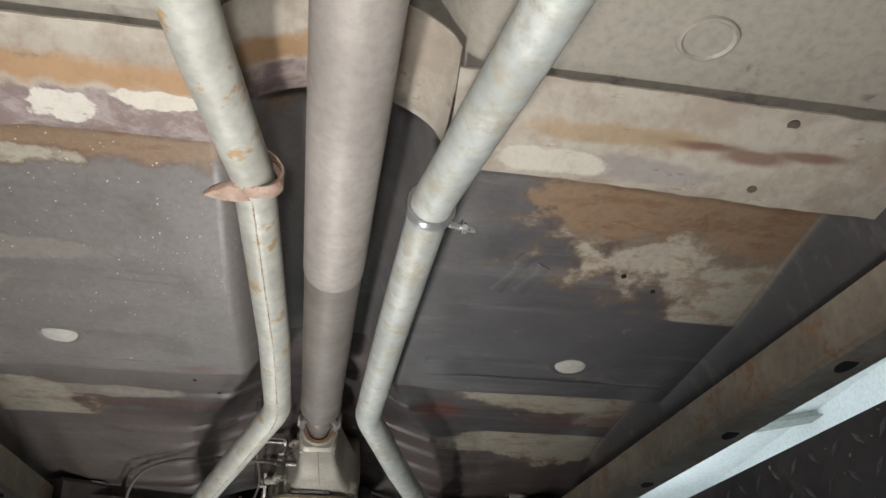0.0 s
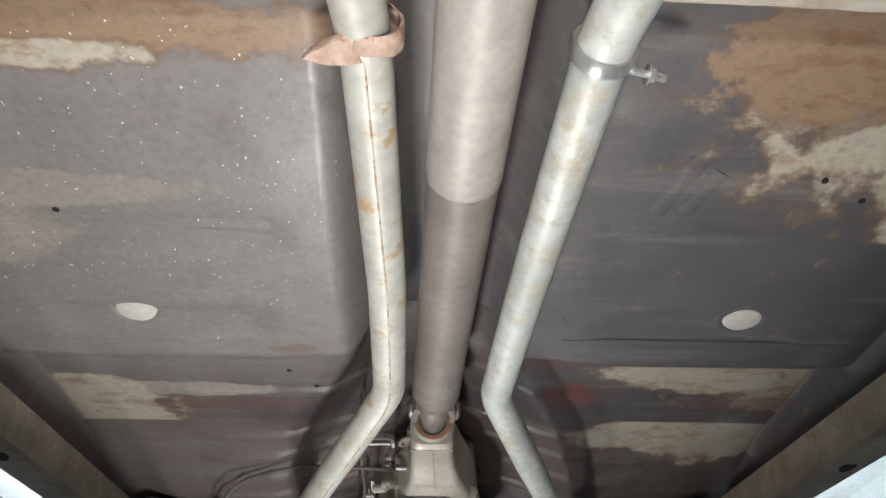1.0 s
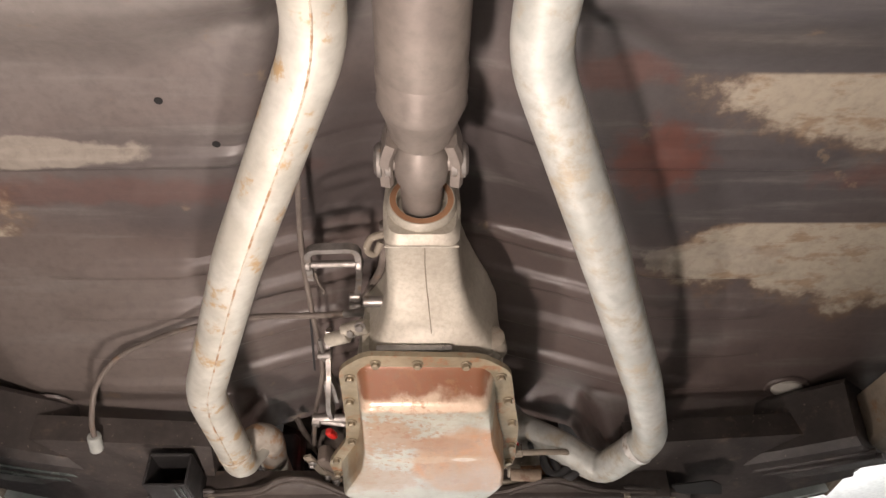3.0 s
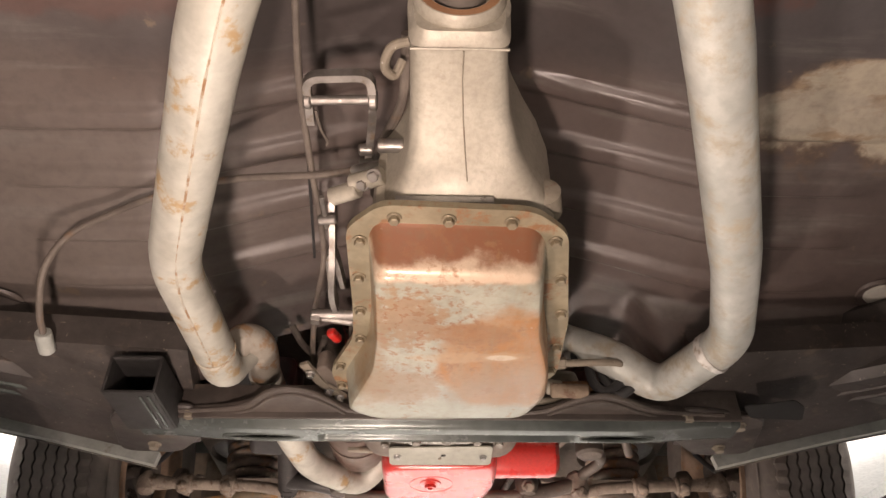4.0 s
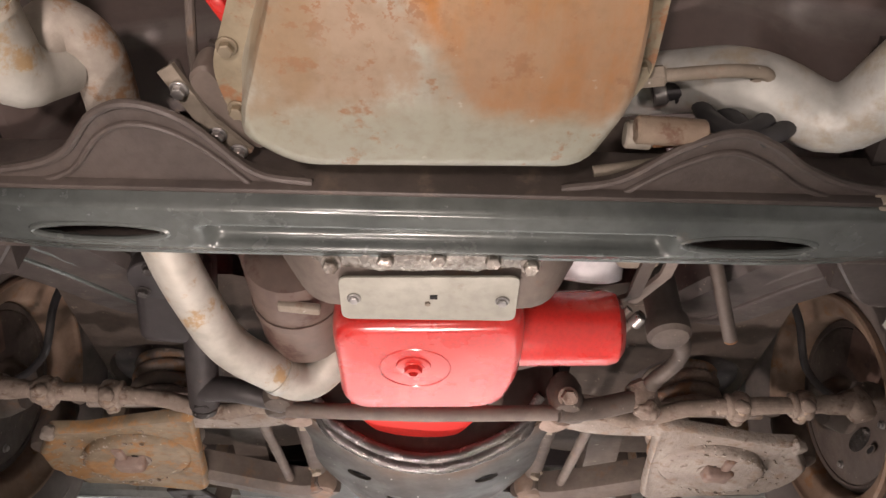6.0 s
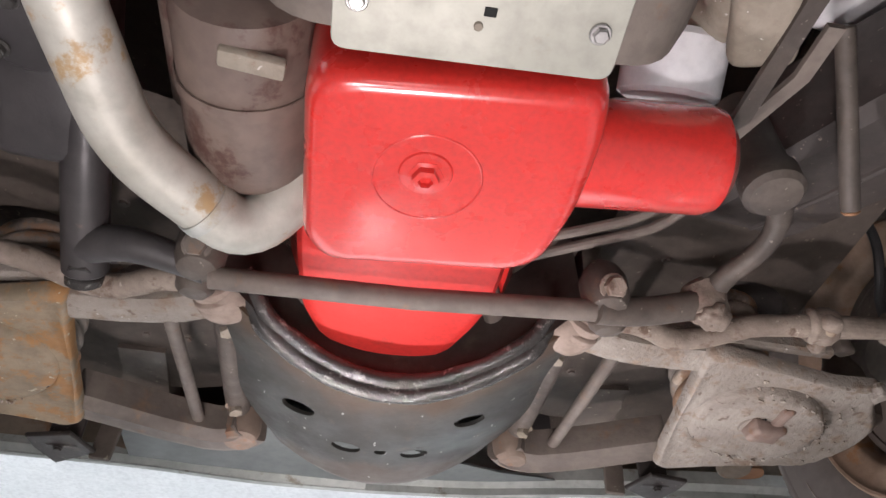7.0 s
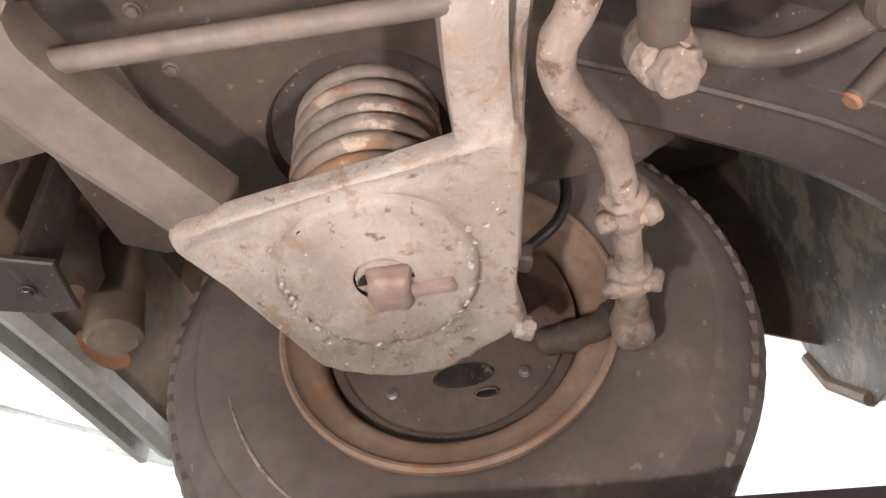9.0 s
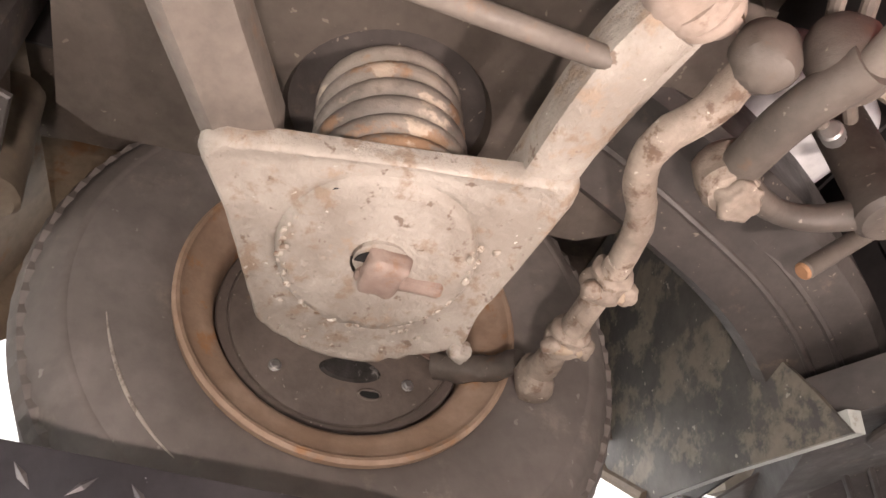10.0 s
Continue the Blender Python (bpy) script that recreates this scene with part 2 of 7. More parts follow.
def floor_material():
    n = Nodes("undercoated_floor")
    big, small = n.noise(4.5, 8, 0.62), n.noise(70, 4, 0.6)
    col = n.mix(n.step(big, 0.35, 0.65), (0.10, 0.092, 0.090), (0.145, 0.133, 0.127))
    # browner undercoat on the toe board and over the transmission
    col = n.mix(n.math("MULTIPLY", n.patch(0.0, 3.95, 1.3, 0.62, 0.35, 17, 0.35, 4), 0.85), col, (0.112, 0.082, 0.072))
    # a darker grey band across both footwells
    col = n.mix(n.math("MULTIPLY", n.patch(0.0, 3.60, 0.66, 0.14, 0.45, 47, 0.25, 7), 0.6), col, (0.058, 0.053, 0.055))
    # left paler, right darker: dust and fresher undercoat, with side light painted in
    col = n.mix(n.math("MULTIPLY", n.patch(-0.75, 2.72, 0.75, 0.78, 0.5, 41, 0.4, 3), 0.66), col, (0.235, 0.21, 0.19))
    col = n.mix(n.math("MULTIPLY", n.patch(0.75, 3.0, 0.55, 0.8, 0.5, 44, 0.4, 3), 0.75), col, (0.075, 0.072, 0.075))
    col = n.mix(n.math("MULTIPLY", n.patch(-0.75, 3.95, 0.50, 0.24, 0.5, 43, 0.5, 4), 0.5), col, (0.20, 0.175, 0.155))
    # streaks of dust across the car
    col = n.mix(n.step(n.noise(7, 6, 0.6, (0.35, 3.2, 1), 4), 0.52, 0.72, 0.55), col, (0.20, 0.185, 0.17))
    tan, rust, primer, pale = (0.40, 0.355, 0.28), (0.255, 0.172, 0.108), (0.135, 0.055, 0.042), (0.36, 0.325, 0.27)
    yy = n.t.nodes.new("ShaderNodeSeparateXYZ")
    n.t.links.new(n.co, yy.inputs[0])
    for cx, cy, rx, ry, tone, seed, lo, hi, weight in FLOOR_STAINS:
        kind, tone = tone, {"t": tan, "r": rust, "p": primer, "g": pale}[tone]
        # patches end sharply where a panel's edge lies
        within = n.math("MULTIPLY", n.step(yy.outputs[1], lo - 0.004, lo + 0.004), n.step(yy.outputs[1], hi + 0.004, hi - 0.004))
        within = n.math("MULTIPLY", n.math("MULTIPLY", within, weight), n.step(n.math("ABSOLUTE", yy.outputs[0]), 0.945, 0.925))
        if kind in "tr":
            # a brown, eaten rim round the patch and blotches inside it
            edge = n.patch(cx, cy, rx * 1.10, ry * 1.18, seed=seed)
            col = n.mix(n.math("MULTIPLY", n.math("MULTIPLY", edge, 0.7), within), col, (0.16, 0.105, 0.07))
            tone = n.mix(n.step(n.noise(17, 8, 0.68, (0.7, 1.6, 1), seed + 2), 0.50, 0.62, 0.75), tone, (0.27, 0.185, 0.115) if kind == "t" else (0.20, 0.11, 0.06))
        small_one = rx < 0.2 or kind == "p"
        mask = n.patch(cx, cy, rx, ry, seed=seed, soft=0.35 if kind == "p" else 0.12, scale=22 if small_one else 9)
        col = n.mix(n.math("MULTIPLY", mask, within), col, tone)
    col = n.mix(n.step(n.noise(13, 7, 0.66, seed=9), 0.64, 0.70, 0.8), col, (0.20, 0.15, 0.11))
    col = n.mix(n.step(small, 0.35, 0.8, 0.25), col, (0.04, 0.038, 0.036))
    # dried splashes on the passenger footwell
    sp = n.math("MULTIPLY", n.step(n.noise(150, 1, 0.4, (1, 0.8, 1), 2), 0.74, 0.79), n.patch(-0.55, 2.75, 0.42, 0.42, 0.5, 3, 0.3))
    col = n.mix(sp, col, (0.62, 0.60, 0.56))
    n.bump(n.math("ADD", n.math("MULTIPLY", big, 0.6), n.math("MULTIPLY", small, 0.7)), 0.35)
    r = n.step(n.noise(9, 5, 0.6, seed=6), 0.3, 0.7, 0.26)
    return n.done(col, n.math("ADD", r, 0.30))


FLOOR_STAINS = (
    (0.10, 1.85, 1.6, 0.36, "g", 11.0, 0, 9, 1.0),
    (-0.88, 3.60, 0.22, 0.16, "t", 1.0, 3.45, 3.705, 1.0), (-0.62, 3.515, 0.22, 0.030, "g", 21.0, 3.40, 3.60, 0.6),
    (0.80, 3.41, 0.34, 0.095, "t", 3.0, 3.370, 4, 0.9), (0.95, 3.54, 0.16, 0.06, "t", 31.0, 0, 9, 0.6), (0.86, 3.56, 0.22, 0.04, "p", 22.0, 0, 9, 0.5),
    (0.76, 3.73, 0.30, 0.13, "t", 2.0, 3.672, 4, 1.0), (0.50, 3.755, 0.12, 0.030, "g", 33.0, 3.70, 4, 0.5),
    (0.90, 2.47, 0.46, 0.26, "t", 5.0, 2.2, 2.80, 1.0), (1.02, 2.70, 0.24, 0.20, "t", 35.0, 2.2, 2.80, 1.0), (0.57, 2.435, 0.19, 0.105, "r", 4.0, 0, 9, 1.0), (0.87, 2.46, 0.145, 0.110, "r", 24.0, 0, 9, 1.0),
    (-0.75, 2.42, 0.62, 0.055, "r", 6.0, 0, 9, 1.0), (-0.82, 2.47, 0.40, 0.03, "t", 25.0, 0, 9, 1.0),
    (0.36, 3.53, 0.07, 0.07, "p", 8.0, 0, 9, 0.9), (-0.50, 3.60, 0.32, 0.03, "p", 9.0, 0, 9, 0.4), (-0.66, 2.72, 0.26, 0.035, "g", 10.0, 0, 9, 0.3), (-0.86, 2.80, 0.20, 0.12, "g", 37.0, 0, 9, 0.3), (-0.30, 3.20, 0.05, 0.02, "p", 14.0, 0, 9, 0.5), (0.26, 3.37, 0.08, 0.03, "p", 12.0, 0, 9, 0.6))
M_FLOOR = floor_material()


def pan_material():
    n = Nodes("rusty_transmission_pan")
    big, small = n.noise(12, 8, 0.66), n.noise(90, 4, 0.6)
    col = n.mix(n.step(big, 0.36, 0.62), (0.33, 0.325, 0.26), (0.43, 0.42, 0.345))
    orange, red = (0.43, 0.165, 0.032), (0.25, 0.095, 0.045)
    streaks = n.math("ADD", 0.62, n.step(n.noise(16, 8, 0.66, (1, 0.35, 1), 51), 0.36, 0.62, 0.38))
    # rust film on one half, thin at its front and torn along its edge
    col = n.mix(n.math("MULTIPLY", n.patch(0.088, 3.975, 0.095, 0.135, 0.30, 1, 0.12, 15), streaks), col, orange)
    col = n.mix(n.math("MULTIPLY", n.patch(0.03, 3.895, 0.05, 0.03, 0.7, 13, 0.2, 24), streaks), col, (0.33, 0.15, 0.06))
    col = n.mix(n.math("MULTIPLY", n.patch(0.085, 4.06, 0.07, 0.05, 0.6, 19, 0.6, 9), 0.4), col, (0.28, 0.19, 0.12))
    col = n.mix(n.math("MULTIPLY", n.patch(-0.05, 3.86, 0.05, 0.055, 1.7, 6, 0.2, 52), 0.7), col, (0.34, 0.17, 0.075))
    col = n.mix(n.math("MULTIPLY", n.patch(-0.06, 4.05, 0.05, 0.06, 1.1, 46, 0.3, 30), 0.6), col, (0.33, 0.18, 0.09))
    col = n.mix(n.math("MULTIPLY", n.patch(-0.105, 3.95, 0.03, 0.20, 1.1, 36, 0.3, 26), 0.7), col, (0.30, 0.20, 0.11))
    # drips run along the car
    col = n.mix(n.step(n.noise(38, 5, 0.6, (1, 0.10, 1), 6), 0.50, 0.70, 0.45), col, (0.33, 0.22, 0.12))
    col = n.mix(n.patch(0.02, 3.752, 0.16, 0.030, 0.6, 5, 0.2, 18), col, red)
    # the lamp's pale highlight along the rear fold, painted in
    col = n.mix(n.patch(0.02, 3.774, 0.14, 0.010, 1.2, 9, 0.4, 26), col, (0.60, 0.45, 0.33))
    col = n.mix(n.patch(0.075, 3.955, 0.020, 0.007, 0.3, 2, 0.3, 30), col, (0.70, 0.62, 0.5))
    col = n.mix(n.math("MULTIPLY", n.patch(0.0, 4.135, 0.17, 0.045, 0.7, 77, 0.3, 16), 0.85), col, (0.345, 0.345, 0.265))
    col = n.mix(n.step(n.noise(30, 8, 0.68, seed=3), 0.58, 0.66, 0.8), col, (0.31, 0.15, 0.07))
    freckles = n.math("MULTIPLY", n.step(n.noise(75, 6, 0.66, seed=63), 0.53, 0.60), n.patch(-0.03, 3.90, 0.10, 0.14, 0.8, 66, 0.5, 14))
    col = n.mix(n.math("MULTIPLY", freckles, 0.8), col, (0.30, 0.13, 0.055))
    col = n.mix(n.math("MULTIPLY", n.patch(0.045, 3.955, 0.075, 0.012, 1.4, 71, 0.3, 20), 0.5), col, (0.50, 0.34, 0.20))
    col = n.mix(n.step(n.noise(60, 5, 0.6, seed=23), 0.68, 0.76, 0.6), col, (0.55, 0.51, 0.42))
    col = n.mix(n.step(small, 0.4, 0.8, 0.3), col, (0.2, 0.14, 0.08))
    n.bump(n.math("ADD", n.math("MULTIPLY", big, 0.5), n.math("MULTIPLY", small, 0.6)), 0.3)
    r = n.step(n.noise(14, 5, 0.6, seed=6), 0.3, 0.7, 0.22)
    n.b.inputs["Coat Weight"].default_value = 0.7
    n.b.inputs["Coat Roughness"].default_value = 0.22
    n.b.inputs["Coat IOR"].default_value = 1.6
    return n.done(col, n.math("ADD", r, 0.32), 0.2)


M_PAN = pan_material()


def brace_material():
    """Flaking paint in bands along the brace: cream edge, ochre rust, maroon primer with peeled patches."""
    n = Nodes("rust_eaten_brace")
    big, small = n.noise(8, 9, 0.68), n.noise(45, 6, 0.65)
    xyz = n.t.nodes.new("ShaderNodeSeparateXYZ")
    n.t.links.new(n.co, xyz.inputs[0])
    wob = n.math("MULTIPLY", n.math("SUBTRACT", n.noise(22, 6, 0.62, seed=7), 0.5), 0.050)
    v = n.math("ADD", xyz.outputs[1], wob)
    west = n.step(xyz.outputs[0], 0.0, -0.01)

    def band(lo, hi, soft=0.006):
        return n.math("MULTIPLY", n.step(v, lo - soft, lo + soft), n.step(v, hi + soft, hi - soft))
    col = n.mix(n.step(big, 0.42, 0.60), (0.42, 0.375, 0.31), (0.34, 0.285, 0.225))
    maroon = n.mix(n.step(n.noise(26, 7, 0.66, seed=11), 0.42, 0.62), (0.20, 0.145, 0.135), (0.31, 0.255, 0.235))
    col = n.mix(n.math("MULTIPLY", band(2.215, 2.31), west), col, maroon)
    col = n.mix(n.math("MULTIPLY", band(2.165, 2.207, 0.010), west), col, (0.345, 0.215, 0.115))
    col = n.mix(n.patch(-0.385, 2.250, 0.050, 0.030, 0.9, 4, 0.08, 26), col, (0.55, 0.51, 0.44))
    col = n.mix(n.patch(-0.250, 2.222, 0.055, 0.016, 0.9, 14, 0.10, 26), col, (0.54, 0.49, 0.41))
    col = n.mix(n.patch(-0.72, 2.255, 0.12, 0.026, 1.1, 24, 0.08, 20), col, (0.55, 0.51, 0.45))
    col = n.mix(n.math("MULTIPLY", n.patch(0.43, 2.188, 0.15, 0.020, 0.7, 3, 0.35, 20), 0.8), col, (0.335, 0.235, 0.135))
    col = n.mix(n.math("MULTIPLY", n.patch(0.49, 2.255, 0.11, 0.026, 0.8, 6, 0.3, 18), 0.7), col, (0.275, 0.245, 0.235))
    col = n.mix(n.patch(0.33, 2.255, 0.09, 0.030, 0.7, 9, 0.12, 20), col, (0.50, 0.455, 0.38))
    # a dark red-brown groove bends round the holes
    for gx, gy, rx, ry in ((0.575, 2.194, 0.055, 0.010), (0.655, 2.206, 0.055, 0.011), (0.745, 2.196, 0.060, 0.009)):
        col = n.mix(n.math("MULTIPLY", n.patch(gx, gy, rx, ry, 0.5, gx, 0.5, 16), 0.8), col, (0.16, 0.075, 0.05))
    col = n.mix(n.step(n.noise(14, 8, 0.7, (0.7, 1.5, 1), 8), 0.60, 0.66, 0.7), col, (0.24, 0.165, 0.115))
    col = n.mix(n.step(small, 0.45, 0.8, 0.25), col, (0.16, 0.09, 0.05))
    n.bump(n.math("ADD", big, n.math("MULTIPLY", small, 0.8)), 0.7, 0.004)
    return n.done(col, 0.8)


M_BRACE = brace_material()


def arm_material():
    """Pale road dust over brown steel, worn through in blotches, with white specks."""
    n = Nodes("dust_caked_arm")
    big, mid, small = n.noise(9, 8, 0.64), n.noise(34, 7, 0.66, seed=4), n.noise(130, 4, 0.6)
    col = n.mix(n.step(big, 0.36, 0.64), (0.255, 0.220, 0.187), (0.380, 0.342, 0.300))
    col = n.mix(n.step(mid, 0.52, 0.64, 0.75), col, (0.235, 0.165, 0.115))
    col = n.mix(n.step(n.noise(15, 8, 0.7, seed=8), 0.58, 0.66, 0.7), col, (0.30, 0.212, 0.150))
    col = n.mix(n.step(n.noise(60, 3, 0.6, seed=12), 0.62, 0.70, 0.8), col, (0.13, 0.085, 0.06))
    col = n.mix(n.math("MULTIPLY", n.step(n.noise(120, 2, 0.5, seed=15), 0.69, 0.74), n.step(n.noise(14, 4, 0.6, seed=31), 0.52, 0.62)), col, (0.66, 0.62, 0.56))
    n.bump(n.math("ADD", n.math("MULTIPLY", mid, 1.0), n.math("MULTIPLY", small, 0.7)), 0.9, 0.004)
    return n.done(col, n.math("ADD", n.step(mid, 0.3, 0.7, 0.25), 0.5))


M_ARM = arm_material()
M_ARM_RUST = grime("rust_stained_arm", (0.19, 0.15, 0.10), (0.30, 0.235, 0.16), (0.34, 0.175, 0.065), scale=10, fine=70, rough=(0.5, 0.8), bump=0.7, cover=(0.47, 0.58), specks=(0.45, 0.40, 0.30))
M_SCALE = grime("corrosion_scale", (0.32, 0.27, 0.22), (0.50, 0.45, 0.39), (0.20, 0.14, 0.10), scale=60, fine=200, rough=(0.35, 0.7), bump=0.5)


# ---- geometry helpers ----
def thing(name, label, category, at=(0, 0, 0), group="", kind=""):
    ob = new(name)
    ob.empty_display_size = 0.05
    ob.matrix_basis = pose(*at)
    return tagged(ob, label, category, group, kind)


def finish(bm, name, material, smooth=35):
    bmesh.ops.recalc_face_normals(bm, faces=bm.faces)
    me = bpy.data.meshes.new(name)
    bm.to_mesh(me)
    bm.free()
    me.materials.append(material)
    if smooth:
        me.polygons.foreach_set("use_smooth", [True] * len(me.polygons))
        me.set_sharp_from_angle(angle=radians(smooth))
    return me


def part(name, bm, material, parent=None, label="", smooth=35):
    """One mesh object under a thing or under a part."""
    ob = new(name, finish(bm, name, material, smooth))
    if parent is not None:
        ob.parent = parent
        if parent.type == "EMPTY":
            ob.matrix_parent_inverse = parent.matrix_basis.inverted()
    return tagged(ob, label)


def single(name, bm, material, label, category, group="", kind="", smooth=35):
    return tagged(part(name, bm, material, None, "", smooth), label, category, group, kind)


def join(bm, other):
    me = bpy.data.meshes.new("join")
    other.to_mesh(me)
    other.free()
    bm.from_mesh(me)
    bpy.data.meshes.remove(me)
    return bm


def box(c, size, m=None, bevel=0.004, seg=2, bm=None):
    b = bmesh.new()
    bmesh.ops.create_cube(b, size=1)
    bmesh.ops.scale(b, vec=size, verts=b.verts)
    if bevel:
        bmesh.ops.bevel(b, geom=list(b.edges), offset=bevel, segments=seg, affect="EDGES", profile=0.5)
    bmesh.ops.transform(b, matrix=Matrix.Translation(c) @ (m or Matrix()), verts=b.verts)
    return b if bm is None else join(bm, b)


def axis_matrix(p0, p1):
    """z along p0 to p1, at p0."""
    d = Vector(p1) - Vector(p0)
    return Matrix.Translation(p0) @ d.to_track_quat("Z", "Y").to_matrix().to_4x4(), d.length


def lathe(profile, m, seg=32, bm=None, cap=True):
    """A turned form: (radius, height) pairs about z, laid by m."""
    b = bmesh.new()
    rings = []
    for r, h in profile:
        rings.append([b.verts.new((r * math.cos(2 * math.pi * i / seg), r * math.sin(2 * math.pi * i / seg), h)) for i in range(seg)])
    for a, c in zip(rings, rings[1:]):
        for i in range(seg):
            b.faces.new((a[i], a[(i + 1) % seg], c[(i + 1) % seg], c[i]))
    if cap:
        b.faces.new(rings[0][::-1])
        b.faces.new(rings[-1])
    bmesh.ops.transform(b, matrix=m, verts=b.verts)
    return b if bm is None else join(bm, b)


def cyl(p0, p1, r, r1=None, seg=20, bevel=0.002, bm=None):
    m, h = axis_matrix(p0, p1)
    r1 = r if r1 is None else r1
    e = min(bevel, h * 0.4, r * 0.4, r1 * 0.4)
    prof = [(r - e, 0), (r, e), (r1, h - e), (r1 - e, h)] if e > 0 else [(r, 0), (r1, h)]
    return lathe(prof, m, seg, bm)


def hexbolt(p, d, r=0.008, h=0.007, bm=None):
    """A hexagon head with its washer, on p and facing along d."""
    p, d = Vector(p), Vector(d).normalized()
    b = cyl(p, p + d * 0.0025, r * 1.35, seg=14, bevel=0.0008)
    b = cyl(p + d * 0.002, p + d * (0.002 + h), r, seg=6, bevel=0.001, bm=b)
    return b if bm is None else join(bm, b)


def rounded(pts, radius, n=6):
    """A polyline with its corners rounded."""
    pts = [Vector(p) for p in pts]
    out = [pts[0]]
    for a, b, c in zip(pts, pts[1:], pts[2:]):
        u, v = (a - b), (c - b)
        r = min(radius, u.length * 0.49, v.length * 0.49)
        p, q = b + u.normalized() * r, b + v.normalized() * r
        for i in range(n + 1):
            s = i / n
            out.append(p * (1 - s) ** 2 + b * 2 * s * (1 - s) + q * s * s)
    return out + [pts[-1]]


def smooth_line(pts, n=8):
    """A smooth line through the points."""
    pts = [Vector(p) for p in pts]
    ext = [pts[0] * 2 - pts[1], *pts, pts[-1] * 2 - pts[-2]]
    out = []
    for a, b, c, d in zip(ext, ext[1:], ext[2:], ext[3:]):
        for i in range(n):
            t = i / n
            out.append(0.5 * (2 * b + (c - a) * t + (2 * a - 5 * b + 4 * c - d) * t * t + (3 * b - a - 3 * c + d) * t ** 3))
    return out + [pts[-1]]


def tube(line, r, seg=16, bm=None, section=None, cap=True, up=None):
    """A tube, or a bar of the given (u, v) section, along a line; r may be a function of 0 to 1."""
    line = [Vector(p) for p in line]
    b = bmesh.new()
    t0 = (line[1] - line[0]).normalized()
    u = Vector(up) if up else Vector((0, 0, 1)) if abs(t0.z) < 0.9 else Vector((1, 0, 0))
    u = (u - t0 * u.dot(t0)).normalized()
    rings = []
    for i, p in enumerate(line):
        t = (line[min(i + 1, len(line) - 1)] - line[max(i - 1, 0)]).normalized()
        if up:
            u = Vector(up)
        u = (u - t * u.dot(t)).normalized()
        v = t.cross(u)
        rr = r(i / (len(line) - 1)) if callable(r) else r
        if section:
            rings.append([b.verts.new(p + v * a * rr + u * c * rr) for a, c in section])
        else:
            rings.append([b.verts.new(p + (u * math.cos(2 * math.pi * k / seg) + v * math.sin(2 * math.pi * k / seg)) * rr) for k in range(seg)])
    k = len(rings[0])
    for a, c in zip(rings, rings[1:]):
        for i in range(k):
            b.faces.new((a[i], a[(i + 1) % k], c[(i + 1) % k], c[i]))
    if cap:
        b.faces.new(rings[0][::-1])
        b.faces.new(rings[-1])
    return b if bm is None else join(bm, b)


def round_poly(pts, radius, n=4):
    """A closed outline in plan with rounded corners."""
    k, out = len(pts), []
    for i in range(k):
        a, b, c = Vector(pts[i - 1]), Vector(pts[i]), Vector(pts[(i + 1) % k])
        u, v = a - b, c - b
        r = min(radius, u.length * 0.45, v.length * 0.45)
        p, q = b + u.normalized() * r, b + v.normalized() * r
        for j in range(n + 1):
            s = j / n
            out.append(p * (1 - s) ** 2 + b * 2 * s * (1 - s) + q * s * s)
    return out


def loft(layers, bm=None, cap=(True, True)):
    """Skins a stack of closed outlines of equal length, each a list of 3D points."""
    b = bmesh.new()
    rings = [[b.verts.new(p) for p in layer] for layer in layers]
    k = len(rings[0])
    for a, c in zip(rings, rings[1:]):
        for i in range(k):
            b.faces.new((a[i], a[(i + 1) % k], c[(i + 1) % k], c[i]))
    if cap[0]:
        b.faces.new(rings[0][::-1])
    if cap[1]:
        b.faces.new(rings[-1])
    return b if bm is None else join(bm, b)


def prism(poly, z0, z1, m=None, bevel=0.0, bm=None):
    """An outline in plan, raised from z0 to z1, with eased edges."""
    c = sum((Vector(p) for p in poly), Vector((0, 0))) / len(poly)

    def ring(e, z):
        return [Vector((*(Vector(p) - (Vector(p) - c).normalized() * e), z)) for p in poly]
    layers = [ring(bevel, z0), ring(0, z0 + bevel), ring(0, z1 - bevel), ring(bevel, z1)] if bevel else [ring(0, z0), ring(0, z1)]
    b = loft(layers)
    if m:
        bmesh.ops.transform(b, matrix=m, verts=b.verts)
    return b if bm is None else join(bm, b)


def sheet(xs, ys, height, thick=0.004, bm=None):
    """A pressed sheet over a grid, z = height(x, y), with a back."""
    b = bmesh.new()
    lo = [[b.verts.new((x, y, height(x, y))) for x in xs] for y in ys]
    hi = [[b.verts.new((x, y, height(x, y) + thick)) for x in xs] for y in ys]
    for g, flip in ((lo, False), (hi, True)):
        for j in range(len(ys) - 1):
            for i in range(len(xs) - 1):
                q = (g[j][i], g[j][i + 1], g[j + 1][i + 1], g[j + 1][i])
                b.faces.new(q if flip else q[::-1])
    rim = [(0, i) for i in range(len(xs))] + [(j, len(xs) - 1) for j in range(1, len(ys))] + [(len(ys) - 1, i) for i in range(len(xs) - 2, -1, -1)] + [(j, 0) for j in range(len(ys) - 2, 0, -1)]
    for (j, i), (jj, ii) in zip(rim, rim[1:] + rim[:1]):
        b.faces.new((lo[j][i], lo[jj][ii], hi[jj][ii], hi[j][i]))
    return b if bm is None else join(bm, b)


def span(a, b, n):
    return [a + (b - a) * i / n for i in range(n + 1)]


def ease(a, b, v):
    t = min(1, max(0, (v - a) / (b - a)))
    return t * t * (3 - 2 * t)


